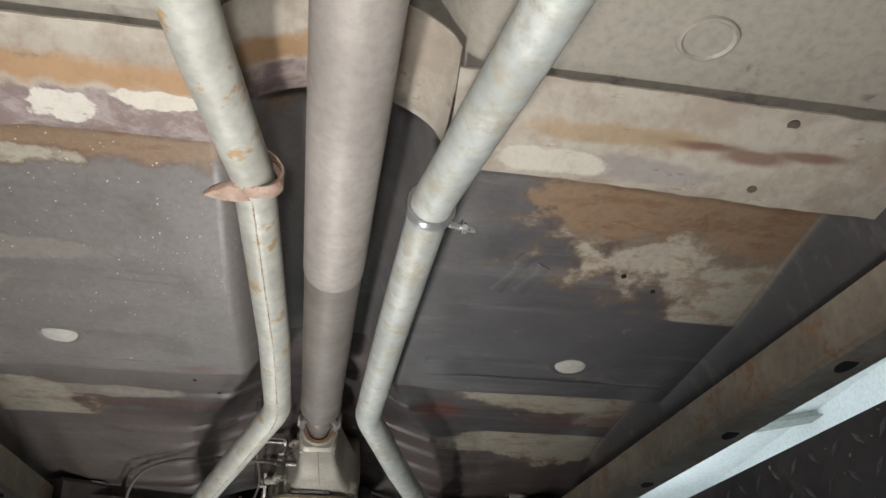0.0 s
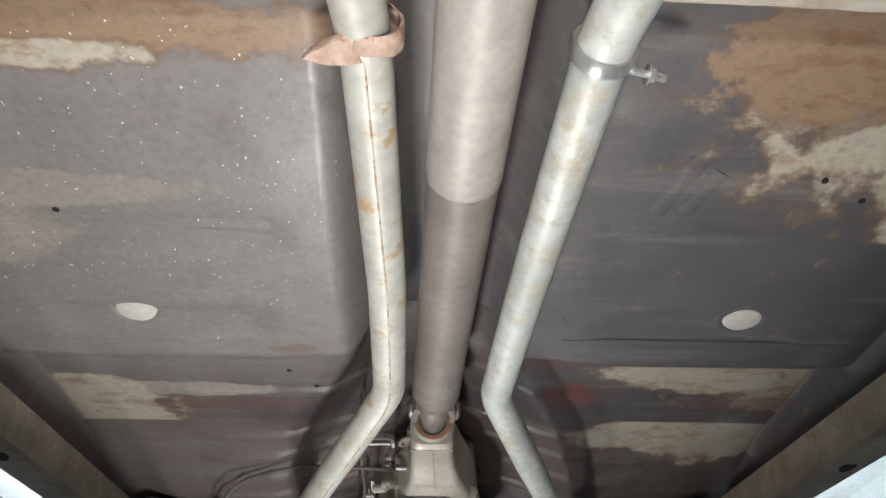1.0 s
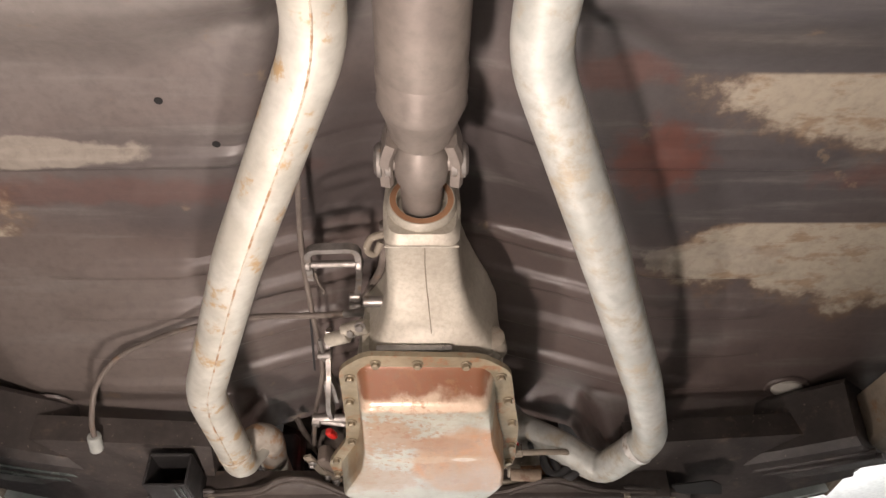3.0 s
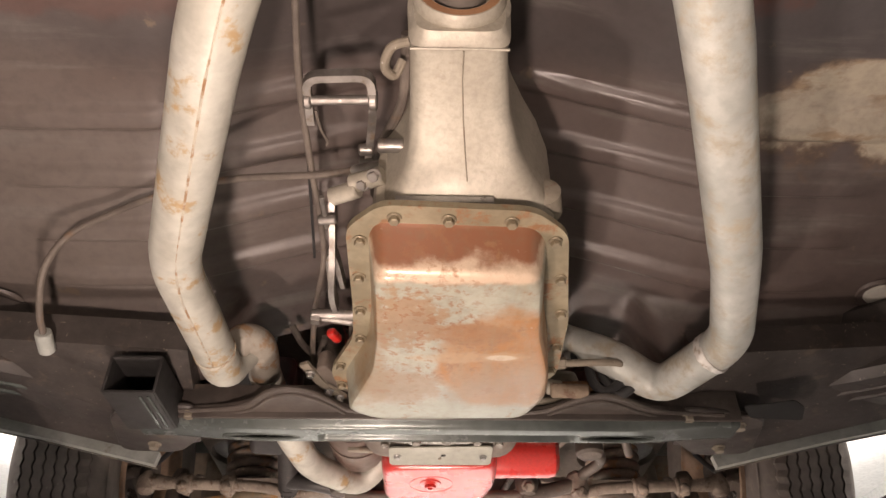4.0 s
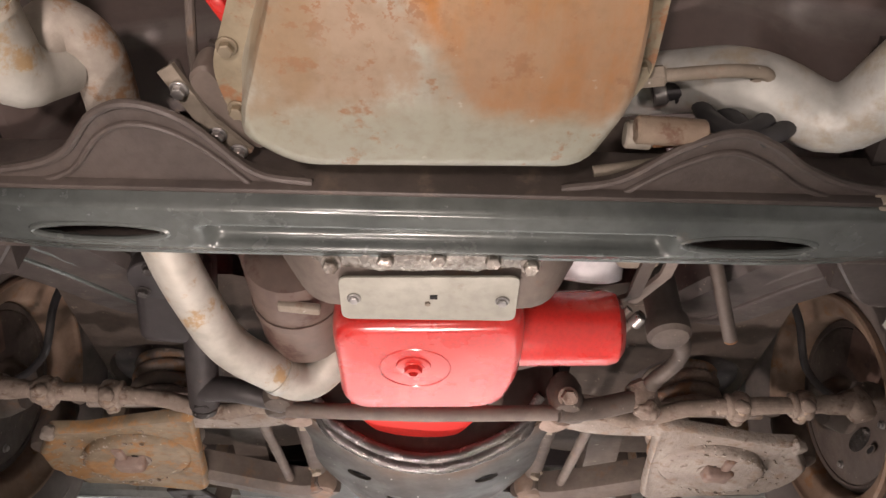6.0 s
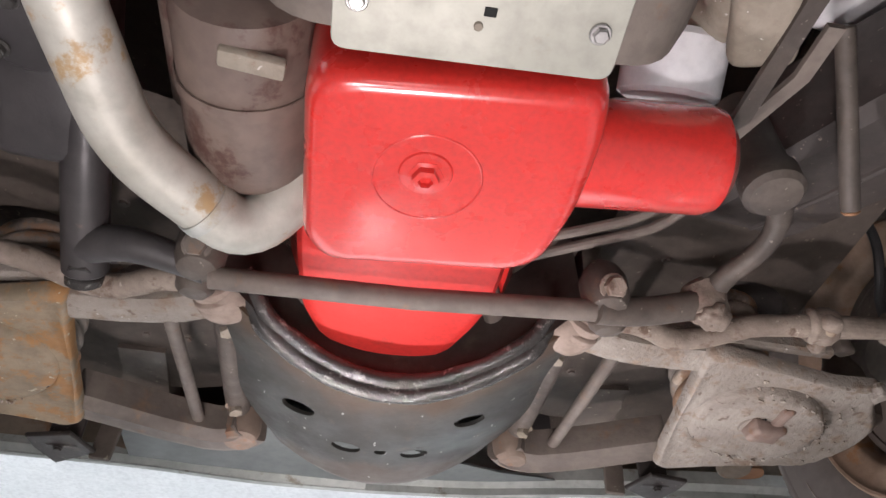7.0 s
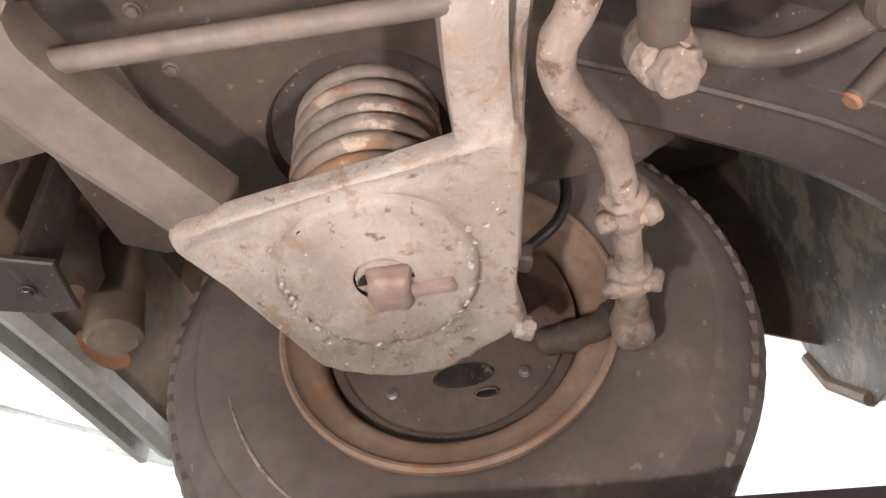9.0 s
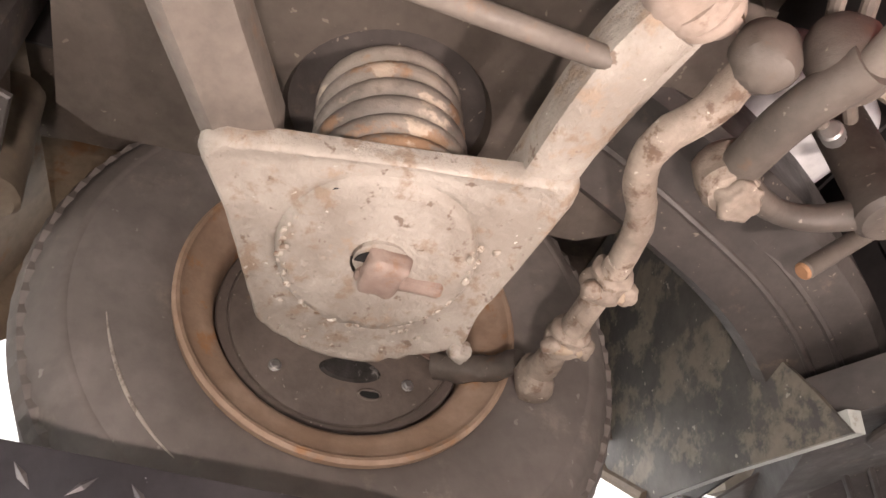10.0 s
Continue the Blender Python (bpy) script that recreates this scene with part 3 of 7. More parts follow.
def plate(pts, thick, bm=None, bevel=0.0015):
    """A flat plate through 3D corners, thickened along its normal."""
    pts = [Vector(p) for p in pts]
    n = (pts[1] - pts[0]).cross(pts[2] - pts[0]).normalized() * thick
    return loft([pts, [p + n for p in pts]], bm)


def crust(bm, amount, scale, seed=0.0, cuts=1):
    """Lumps of dried dirt and scale on a small casting."""
    if cuts:
        bmesh.ops.subdivide_edges(bm, edges=bm.edges[:], cuts=cuts, use_grid_fill=True)
    bm.normal_update()
    move = [(v, v.normal * (amount * (noise.noise(v.co * scale + Vector((seed, 0, seed))) + 0.5 * noise.noise(v.co * scale * 2.3 + Vector((0, seed, 3)))))) for v in bm.verts]
    for v, d in move:
        v.co += d
    return bm


# ---- workshop ----
GROUND = -1.55
single("ground", box((0, 3, GROUND - 0.05), (14, 16, 0.1), bevel=0), M_CONC, "grey oil-stained concrete workshop floor", "floor", kind="structure")
# unseen bright slab added as a reflector for the glare on the pans
M_APRON = grime("bright_unseen_floor", (0.62, 0.63, 0.62), (0.70, 0.71, 0.70), (0.50, 0.49, 0.46), scale=2, rough=(0.5, 0.75), bump=0.1, cover=(0.60, 0.72))
single("apron", box((0, 10.0, GROUND + 0.006), (9.0, 4.9, 0.012), bevel=0), M_APRON, "unseen pale floor slab added in front of the lift for glare on the pans", "floor", kind="structure")
for nm, c, sz in (("wall_north", (0, 12.55, 0.5), (9.0, 0.1, 4.1)), ("wall_south", (0, -3.05, 0.5), (9.0, 0.1, 4.1)), ("wall_east", (4.55, 4.75, 0.5), (0.1, 15.7, 4.1)), ("wall_west", (-4.55, 4.75, 0.5), (0.1, 15.7, 4.1))):
    single(nm, box(c, sz, bevel=0), M_WALL, "white painted workshop wall", "wall", kind="structure")
single("ceiling", box((0, 4.75, 2.6), (9.2, 15.7, 0.1), bevel=0), M_WALL, "white workshop ceiling", "ceiling", kind="structure")


track = thing("ceiling_track", "pale grey steel track under the workshop ceiling", "ceiling track", (1.5, 9.45, 2.51))
for name, c, size in (("web", (0, 0, 0.005), (7.6, 0.06, 0.06)), ("flange", (0, 0.055, -0.030), (7.6, 0.05, 0.012)), ("flange", (0, -0.055, -0.030), (7.6, 0.05, 0.012)), ("tube_cover", (0, 0, -0.030), (7.6, 0.06, 0.014))):
    bar = box(c, size, bevel=0.003)
    bmesh.ops.transform(bar, matrix=Matrix.Translation((1.5, 9.45, 2.51)) @ pose(0, 0, 0, 0, 0, -36.6), verts=bar.verts)
    part(name, bar, M_LIP, track)


def lift_runway(sx):
    t = thing("lift_runway", "dark steel tread-plate lift runway under the car's wheels", "car lift", (sx * 0.85, 3.0, GROUND), "lift runways")
    m = Matrix.Translation((0, 4.9, 0.30)) @ pose(0, 0, 0, RAMP_TILT)
    b = box((sx * 0.868, -1.6, -0.015), (0.48, 5.0, 0.03), bevel=0.003)
    bmesh.ops.transform(b, matrix=m, verts=b.verts)
    part("deck", b, M_RAMP, t)
    for dx in (0.62, 1.115):
        b = box((sx * dx, -1.6, 0.0), (0.012, 5.0, 0.15), bevel=0.003)
        bmesh.ops.transform(b, matrix=m, verts=b.verts)
        part("side_rail", b, M_RAMP, t)
    return t


RAMP_TILT = 4.95
RUNWAYS = [lift_runway(sx) for sx in (1, -1)]


# ---- car body ----
def tunnel_half(y):
    return 0.20 + 0.26 * ease(3.25, 4.0, y)


def floor_height(x, y):
    a = abs(x)
    z = 0.650 + 0.072 * ease(3.215, 3.375 - 0.075 * ease(0.36, 0.20, a), y) - 0.075 * ease(3.70, 4.12, y) - 0.01 * ease(4.15, 4.32, y)
    z += 0.035 * ease(2.30, 2.40, y) * (1 - ease(2.40, 2.85, y)) - 0.02 * (1 - ease(2.0, 2.3, y))
    w = tunnel_half(y)
    if a < w:
        steep = ease(3.2, 3.6, y)
        z += (0.15 - 0.05 * steep) * (ease(w, w - 0.10, a) * (1 - steep) + math.cos(a / w * math.pi / 2) ** 1.3 * steep)
    # the front edge turns down on to the frame
    k = ease(4.125, 4.175, y) * ease(0.33, 0.40, a)
    z = z * (1 - k) + 0.552 * k
    # the sides curve down on to the frame rails
    rail_top = 0.592 - max(0.0, 3.9 - y) * 0.088
    k = ease(0.94, 0.99, a)
    z = z * (1 - k) + rail_top * k
    # beads pressed across the footwells and over the tunnel
    for k, yr in enumerate((3.52, 3.775, 3.868, 3.962, 4.058)):
        d = (y - yr - 0.02 * a) / 0.017
        if abs(d) < 3 and a < 0.68:
            z -= 0.011 * math.exp(-d ** 6) * ease(0.66, 0.58, a) * (0.3 + 0.7 * ease(0.10, 0.2, a))
    for yr, x0, x1 in ((2.60, 0.30, 0.75), (2.83, 0.25, 0.78), (3.10, 0.30, 0.80)):
        d = (y - yr) / 0.05
        if abs(d) < 3:
            z += 0.009 * math.exp(-d ** 4) * ease(x0, x0 + 0.08, a) * ease(x1, x1 - 0.08, a)
    return z + 0.0025 * noise.noise((x * 5, y * 5, 0.3)) + 0.004 * noise.noise((x * 1.7, y * 1.7, 4))


body = thing("car_underbody", "undercoated sheet-metal car floor with rust and dust patches", "car body", (0, 3, 0.65))
part("floor_pan", sheet(span(-1.0, 1.0, 160), span(1.0, 3.3, 230) + span(3.304, 4.30, 248), floor_height), M_FLOOR, body)


def drain_plug(x, y, rot, size):
    m = pose(x, y, floor_height(x, y) - 0.004, 0, 0, rot) @ Matrix.Diagonal((1.25 * size, 1.2 * size * size, 1, 1))
    part("drain_plug", lathe([(0.001, -0.004), (0.022, -0.003), (0.030, 0.0), (0.033, 0.006)], m, 24), M_WHITE_DIRT, body, "pale oval plug")
    part("plug_recess", lathe([(0.031, 0.004), (0.036, 0.001), (0.043, 0.001), (0.046, 0.006)], m, 24, cap=False), M_FLOOR, body)


M_WHITE_DIRT = grime("pale_plug", (0.42, 0.40, 0.35), (0.52, 0.50, 0.45), rough=(0.5, 0.7), bump=0.1)
for x, y, r, size in ((-0.606, 3.07, -16, 1.02), (0.622, 3.05, 16, 1.0), (-0.750, 4.135, -14, 0.88), (0.745, 4.095, 14, 0.86)):
    drain_plug(x, y, r, size)

# pressed, rust-eaten cross brace under the rear seat
def brace_height(x, y):
    a = abs(x)
    z = 0.618 - 0.012 * ease(0.3, 0.9, a)
    d = (y - 2.235 - 0.03 * ease(0.4, 0.9, a)) / 0.085
    z -= 0.030 * math.exp(-d ** 6)
    z += 0.012 * math.exp(-((y - 2.20) / 0.02) ** 2) * ease(0.35, 0.6, a)
    return z + 0.004 * noise.noise((x * 9, y * 9, 1.2)) + 0.003 * noise.noise((x * 25, y * 25, 2.2))


for x0, x1 in ((-0.92, -0.17), (0.17, 0.92)):
    part("cross_brace", sheet(span(x0, x1, 60), span(2.12, 2.302, 40), brace_height), M_BRACE, body, "rust-eaten tan cross brace")
part("tunnel_brace", sheet(span(-0.17, 0.17, 30), span(2.10, 2.29, 24), lambda x, y: 0.635 + 0.10 * math.cos(x / 0.17 * math.pi / 2) ** 0.6 - 0.02 * math.exp(-((y - 2.2) / 0.07) ** 6)), M_BRACE, body)


def frame_rail(sx):
    t = thing("frame_rail", "dusty painted steel box-section side frame rail", "frame rail", (sx * 0.85, 3, 0.5), "frame rails")
    sec = [(-0.045, -0.026), (-0.037, -0.034), (0.037, -0.034), (0.045, -0.026), (0.045, 0.058), (0.037, 0.064), (-0.037, 0.064), (-0.045, 0.058)]
    side = part("rail", tube(rounded([(sx * 0.885, 4.12, 0.545), (sx * 0.892, 3.9, 0.530), (sx * 0.898, 2.4, 0.402), (sx * 0.90, 1.0, 0.283)], 0.2), 1, section=sec, up=(0, 0, 1)), M_FRAME, t)
    for y in (3.75, 3.3, 2.85, 2.45):
        z = 0.530 - (3.9 - y) * 0.0853 - 0.0345
        # flat black disc paints the dark of an access hole
        part("access_hole_disc", prism([(sx * 0.892 + 0.016 * math.cos(a), y + 0.028 * math.sin(a)) for a in span(0, 6.0, 19)], z - 0.001, z + 0.001), M_HOLE_DARK, side)
    kick = rounded([(sx * 0.42, 4.78, 0.80), (sx * 0.435, 4.66, 0.735), (sx * 0.50, 4.46, 0.665), (sx * 0.70, 4.24, 0.590), (sx * 0.86, 4.06, 0.556)], 0.14)
    wide = [(-0.075, -0.050), (-0.062, -0.064), (0.062, -0.064), (0.075, -0.050), (0.075, 0.055), (0.062, 0.068), (-0.062, 0.068), (-0.075, 0.055)]
    front = part("front_kick", tube(kick, 1, section=wide, up=(0, 0, 1)), M_KICK, t, "black forward frame section")
    # left ridges take a paler coat: their sheen is put into the colour
    for off in (-0.020, 0.012):
        ridge = [p + Vector((sx * off * 0.7, off * 0.7, -0.064)) for p in kick]
        part("pressed_ridge", tube(ridge, 0.0055, 8), M_GLOSS if sx < 0 else M_KICK, front)
    part("torque_box", plate([(sx * 0.40, 4.105, 0.534), (sx * 0.86, 4.075, 0.545), (sx * 0.90, 4.24, 0.520), (sx * 0.56, 4.42, 0.500), (sx * 0.43, 4.36, 0.492)][::sx], 0.05), M_KICK, t, "dark torque box plate")
    if sx > 0:
        # flat black patch paints the dark of an open recess
        recess = round_poly([(0.493, 4.176), (0.518, 4.219), (0.610, 4.227), (0.594, 4.178), (0.567, 4.153), (0.540, 4.164)], 0.008)
        part("recess", prism(recess, 0.4795, 0.4815), M_HOLE_DARK, t, "flat near-black patch in place of an open recess")
    b = tube([(sx * 1.02, 4.2, 0.555), (sx * 1.02, 2.4, 0.41), (sx * 1.02, 1.0, 0.295)], 1, section=((-0.02, 0.07), (0.03, 0.06), (0.04, 0.14), (-0.02, 0.14)), up=(0, 0, 1))
    part("rocker_panel", b, M_FRAME, t)
    return t


for sx in (1, -1):
    frame_rail(sx)


# ---- driveline ----
def shaft_point(y):
    return Vector((0.025 - 0.0115 * (y - 1.8), y, 0.500 + 0.088 * (y - 1.8)))


def driveshaft():
    t = thing("driveshaft", "bare steel propeller shaft with a paler rear tube", "driveshaft", (0, 2.5, 0.5))
    part("rear_tube", cyl(shaft_point(0.9), shaft_point(2.57), 0.0555, seg=40), M_SHAFT_L, t, "paler steel tube")
    part("front_tube", cyl(shaft_point(2.565), shaft_point(3.30), 0.0535, seg=40), M_SHAFT, t)
    m, h = axis_matrix(shaft_point(3.29), shaft_point(3.44))
    part("weld_yoke", lathe([(0.0535, 0), (0.0555, 0.006), (0.0545, 0.045), (0.0560, 0.052), (0.0530, 0.060), (0.046, 0.085), (0.040, 0.115)], m, 32), M_SHAFT, t)
    uj = Vector((0.006, 3.450, 0.640))
    joint = part("universal_joint", cyl(uj - Vector((0.046, 0, 0)), uj + Vector((0.046, 0, 0)), 0.016, seg=18), M_SHAFT, t)
    for sx in (1, -1):
        part("bearing_cap", lathe([(0.006, -0.001), (0.018, 0.0), (0.023, 0.004), (0.024, 0.009), (0.020, 0.012), (0.024, 0.015), (0.024, 0.022)], axis_matrix(uj + Vector((sx * 0.062, 0, -0.002)), uj + Vector((sx * 0.030, 0, -0.002)))[0], 26), M_LINK, joint, "worn steel bearing cap")
        ear = tube(rounded([uj + Vector((sx * 0.036, -0.050, -0.004)), uj + Vector((sx * 0.047, -0.015, 0)), uj + Vector((sx * 0.046, 0.030, 0.004))], 0.03), 1, section=((-0.008, -0.024), (0.004, -0.027), (0.009, -0.02), (0.009, 0.024), (-0.008, 0.024)), up=(0, 0, 1))
        part("yoke_ear", ear, M_SHAFT, t)
    part("slip_yoke", lathe([(0.016, -0.05), (0.032, -0.03), (0.039, 0.0), (0.036, 0.030), (0.0295, 0.045), (0.0285, 0.11)], axis_matrix(uj, (0.006, 3.56, 0.645))[0], 28), M_SHAFT, t)
    return t


driveshaft()


def transmission():
    t = thing("transmission", "cast aluminium automatic transmission with a rust-stained steel pan", "transmission", (0, 3.9, 0.5))
    m, h = axis_matrix((0.006, 3.532, 0.645), (0.006, 3.60, 0.648))
    part("tail_seal", lathe([(0.033, 0.012), (0.036, 0.0), (0.047, 0.0), (0.050, 0.006), (0.050, 0.016), (0.056, 0.020), (0.056, 0.05)], m, 36), M_ALLOY, t)

    def octo(cx, y, z0, z1, w0, w1):
        pts = round_poly([(cx - w0, z0), (cx + w0, z0), (cx + w1, (z0 + z1) / 2), (cx + w0, z1), (cx - w0, z1), (cx - w1, (z0 + z1) / 2)], 0.02)
        return [(p[0], y, p[1]) for p in pts]
    layers = [octo(0.006, 3.548, 0.592, 0.72, 0.046, 0.052), octo(0.006, 3.556, 0.588, 0.73, 0.050, 0.055), octo(0.006, 3.562, 0.582, 0.73, 0.053, 0.057), octo(0.006, 3.570, 0.583, 0.73, 0.051, 0.055), octo(0.007, 3.60, 0.581, 0.74, 0.053, 0.056), octo(0.010, 3.65, 0.572, 0.72, 0.057, 0.057), octo(0.015, 3.69, 0.556, 0.72, 0.064, 0.064), octo(0.020, 3.715, 0.538, 0.70, 0.076, 0.076), octo(0.022, 3.735, 0.520, 0.68, 0.092, 0.092), octo(0.020, 3.76, 0.512, 0.66, 0.108, 0.108)]
    part("tail_housing", loft(layers), M_ALLOY, t)
    part("collar_ridge", tube([(-0.046, 3.563, 0.5825), (0.006, 3.562, 0.5815), (0.058, 3.563, 0.5825)], 0.0016, 8), M_ALLOY, t)
    part("seal_stain", lathe([(0.037, 0.0), (0.0455, 0.0005)], axis_matrix((0.006, 3.5315, 0.645), (0.006, 3.60, 0.648))[0], 36, cap=False), M_RUST, t)
    part("casting_lip", box((-0.006, 3.727, 0.518), (0.115, 0.007, 0.010), None, 0.002), M_STEEL, t, "bright machined lip")
    part("casting_seam", tube([(0.010, 3.565, 0.5815), (0.010, 3.60, 0.5805), (0.013, 3.65, 0.5715), (0.017, 3.69, 0.5555), (0.020, 3.715, 0.5375)], 0.0009, 6), M_DUST, t)
    body_l = [octo(0.014, 3.745, 0.508, 0.62, 0.100, 0.102), octo(0.016, 3.80, 0.508, 0.68, 0.108, 0.112), octo(0.02, 3.95, 0.506, 0.80, 0.125, 0.135), octo(0.0, 4.18, 0.50, 0.82, 0.14, 0.15)]
    part("main_case", loft(body_l), M_ALLOY, t)
    part("governor_cover", lathe([(0.014, 0), (0.021, 0.004), (0.021, 0.04)], axis_matrix((0.112, 3.735, 0.545), (0.125, 3.80, 0.545))[0], 24), M_DUST, t)
    flange = round_poly([(-0.080, 3.712), (0.098, 3.720), (0.142, 3.760), (0.160, 3.88), (0.172, 3.95), (0.178, 4.10), (0.140, 4.172), (-0.130, 4.180), (-0.165, 4.15), (-0.172, 4.10), (-0.130, 4.0), (-0.125, 3.92), (-0.122, 3.755)], 0.018)
    pan = part("oil_pan", loft([[(p[0], p[1], z) for p in flange] for z in (0.506, 0.502, 0.497)]), M_PANRIM, t, "stamped steel pan streaked with rust")
    top = round_poly([(-0.085, 3.742), (0.10, 3.748), (0.118, 3.775), (0.130, 3.90), (0.150, 4.0), (0.155, 4.10), (0.130, 4.160), (-0.112, 4.165), (-0.150, 4.145), (-0.150, 4.10), (-0.110, 4.0), (-0.100, 3.92), (-0.096, 3.765)], 0.022)
    low = round_poly([(-0.078, 3.768), (0.098, 3.772), (0.110, 3.79), (0.122, 3.90), (0.147, 4.0), (0.152, 4.085), (0.125, 4.150), (-0.105, 4.155), (-0.142, 4.125), (-0.138, 4.10), (-0.102, 4.0), (-0.092, 3.92), (-0.088, 3.785)], 0.022)

    def lerp(a, b, f, z):
        return [(p[0] * (1 - f) + q[0] * f, p[1] * (1 - f) + q[1] * f, z) for p, q in zip(a, b)]
    c = Vector((0.01, 3.97))
    inner = [tuple(Vector(p) * 0.93 + c * 0.07) for p in low]
    part("pan_bowl", loft([lerp(top, low, 0, 0.498), lerp(top, low, 0.2, 0.492), lerp(top, low, 0.85, 0.452), lerp(top, low, 1.0, 0.446), lerp(low, inner, 0.4, 0.4415), lerp(low, inner, 1.0, 0.440)], cap=(False, True)), M_PAN, pan)
    for bx, by in ((-0.064, 3.733), (-0.001, 3.735), (0.072, 3.738), (-0.106, 3.775), (0.128, 3.773), (-0.112, 3.85), (-0.115, 3.927), (-0.120, 4.0), (-0.155, 4.08), (-0.158, 4.141), (0.145, 3.85), (0.158, 3.93), (0.165, 4.02), (0.166, 4.09)):
        part("pan_bolt", hexbolt((bx, by, 0.497), (0, 0, -1), 0.0065), M_BOLT, pan)
    # parking and kickdown levers on the driver's side
    lever = tube(rounded([(-0.150, 3.80, 0.60), (-0.150, 3.86, 0.545), (-0.158, 3.93, 0.53), (-0.158, 3.99, 0.545)], 0.03), 1, section=((-0.004, -0.012), (0.004, -0.012), (0.004, 0.012), (-0.004, 0.012)), up=(0, 0, 1))
    part("shift_lever", lever, M_LINK, t)
    part("kickdown_stub", cyl((-0.20, 4.03, 0.555), (-0.13, 4.03, 0.555), 0.008), M_LINK, t)
    part("speedometer_housing", cyl((-0.088, 3.72, 0.60), (-0.055, 3.72, 0.60), 0.009), M_LINK, t)
    part("linkage_boss", cyl((-0.12, 3.752, 0.565), (-0.08, 3.735, 0.565), 0.012), M_ALLOY, t)
    return t


M_PANRIM = grime("pan_rim_steel", (0.25, 0.21, 0.14), (0.34, 0.29, 0.20), (0.28, 0.13, 0.06), scale=12, rough=(0.4, 0.65), metal=0.3, bump=0.2)
M_BOLT = grime("dull_bolt", (0.24, 0.20, 0.14), (0.32, 0.27, 0.19), rough=(0.4, 0.6), metal=0.5, bump=0.2)
transmission()


# ---- exhaust ----
M_SEAM = grime("pipe_seam", (0.46, 0.42, 0.34), (0.52, 0.48, 0.40), (0.32, 0.18, 0.09), scale=26, rough=(0.5, 0.7), bump=0.2, cover=(0.46, 0.60))
M_ELBOW = grime("rust_speckled_pipe", (0.36, 0.32, 0.27), (0.47, 0.43, 0.37), (0.34, 0.20, 0.11), scale=16, fine=70, rough=(0.45, 0.65), metal=0.2, bump=0.4, cover=(0.50, 0.62))
M_CLAMP = grime("flaking_clamp_rust", (0.34, 0.225, 0.165), (0.44, 0.32, 0.25), (0.27, 0.12, 0.07), scale=26, fine=120, rough=(0.65, 0.9), bump=0.8, cover=(0.50, 0.62))


def exhaust_left():
    t = thing("exhaust_pipe", "pale aluminised exhaust pipe with a brown seam, driver side", "exhaust pipe", (-0.1, 3, 0.6), "exhaust pipes")
    end = rounded([(-0.341, 3.95, 0.5025), (-0.340, 4.122, 0.505), (-0.318, 4.138, 0.548)], 0.03)
    line = rounded([(-0.26, 1.0, 0.34), (-0.150, 2.02, 0.485), (-0.118, 2.35, 0.572), (-0.097, 2.85, 0.562), (-0.096, 3.21, 0.558), (-0.224, 3.50, 0.512), (-0.342, 3.83, 0.500), (-0.341, 3.951, 0.5025)], 0.042)
    part("pipe", tube(line, lambda f: 0.0332 - 0.0027 * ease(0.74, 0.92, f), 28), M_TUBE_TAN, t)
    part("pipe_end", tube(end, lambda f: 0.0305 - 0.0008 * ease(0.0, 0.5, f) - 0.004 * ease(0.6, 1.0, f), 28), M_TUBE_TAN, t)
    elbow = smooth_line([(-0.335, 4.118, 0.535), (-0.316, 4.106, 0.556), (-0.296, 4.130, 0.562), (-0.296, 4.180, 0.562), (-0.303, 4.235, 0.560)], 6)
    part("elbow", tube(elbow, 0.0245, 24), M_ELBOW, t, "rust-speckled pipe elbow")
    front = rounded([(-0.303, 4.225, 0.560), (-0.300, 4.30, 0.556), (-0.286, 4.415, 0.535), (-0.256, 4.552, 0.521), (-0.165, 4.648, 0.521), (-0.118, 4.620, 0.560), (-0.10, 4.56, 0.66)], 0.042)
    part("front_pipe", tube(front, 0.0275, 28), M_TUBE_TAN, t)
    part("weld_ring", tube([(-0.3403, 4.050, 0.504), (-0.3402, 4.058, 0.504)], 0.0318, 28), M_SEAM, t)
    part("flange_weld", tube([(-0.200, 4.611, 0.521), (-0.192, 4.620, 0.521)], 0.0292, 28), M_TUBE, t)
    seam = [Vector(p) + Vector((0.004, 0, -0.0325 + 0.0027 * ease(3.55, 3.80, p[1]))) for p in rounded([(-0.121, 2.36, 0.570), (-0.098, 2.85, 0.562), (-0.096, 3.21, 0.558), (-0.224, 3.50, 0.512), (-0.341, 3.83, 0.500), (-0.340, 4.05, 0.504)], 0.07)]
    part("weld_seam", tube(seam, 0.0016, 6), M_SEAM, t, "brown weld seam")
    a = Vector((-0.112, 2.335, 0.570))
    m, h = axis_matrix(a - Vector((-0.004, 0.012, 0.001)), a + Vector((0.0, 0.012, 0.001)))
    band = lathe([(0.033, -0.004), (0.037, -0.006), (0.0405, 0.003), (0.0395, h * 0.5), (0.0405, h), (0.033, h + 0.005)], m, 40, cap=False)
    part("hanger_clamp", crust(band, 0.0045, 34, 5, 1), M_CLAMP, t, "pinkish rust-tan wrapped clamp")
    tab = [(-0.128, 2.318), (-0.150, 2.330), (-0.186, 2.352), (-0.192, 2.360), (-0.160, 2.366), (-0.118, 2.362)]
    part("clamp_tab", crust(prism(tab, 0.535, 0.547, bevel=0.003), 0.004, 45, 8, 1), M_CLAMP, t)
    return t


M_WELD = grime("bright_weld", (0.66, 0.64, 0.60), (0.78, 0.76, 0.72), (0.42, 0.36, 0.28), scale=40, rough=(0.3, 0.5), metal=0.4, bump=0.6, cover=(0.52, 0.62))


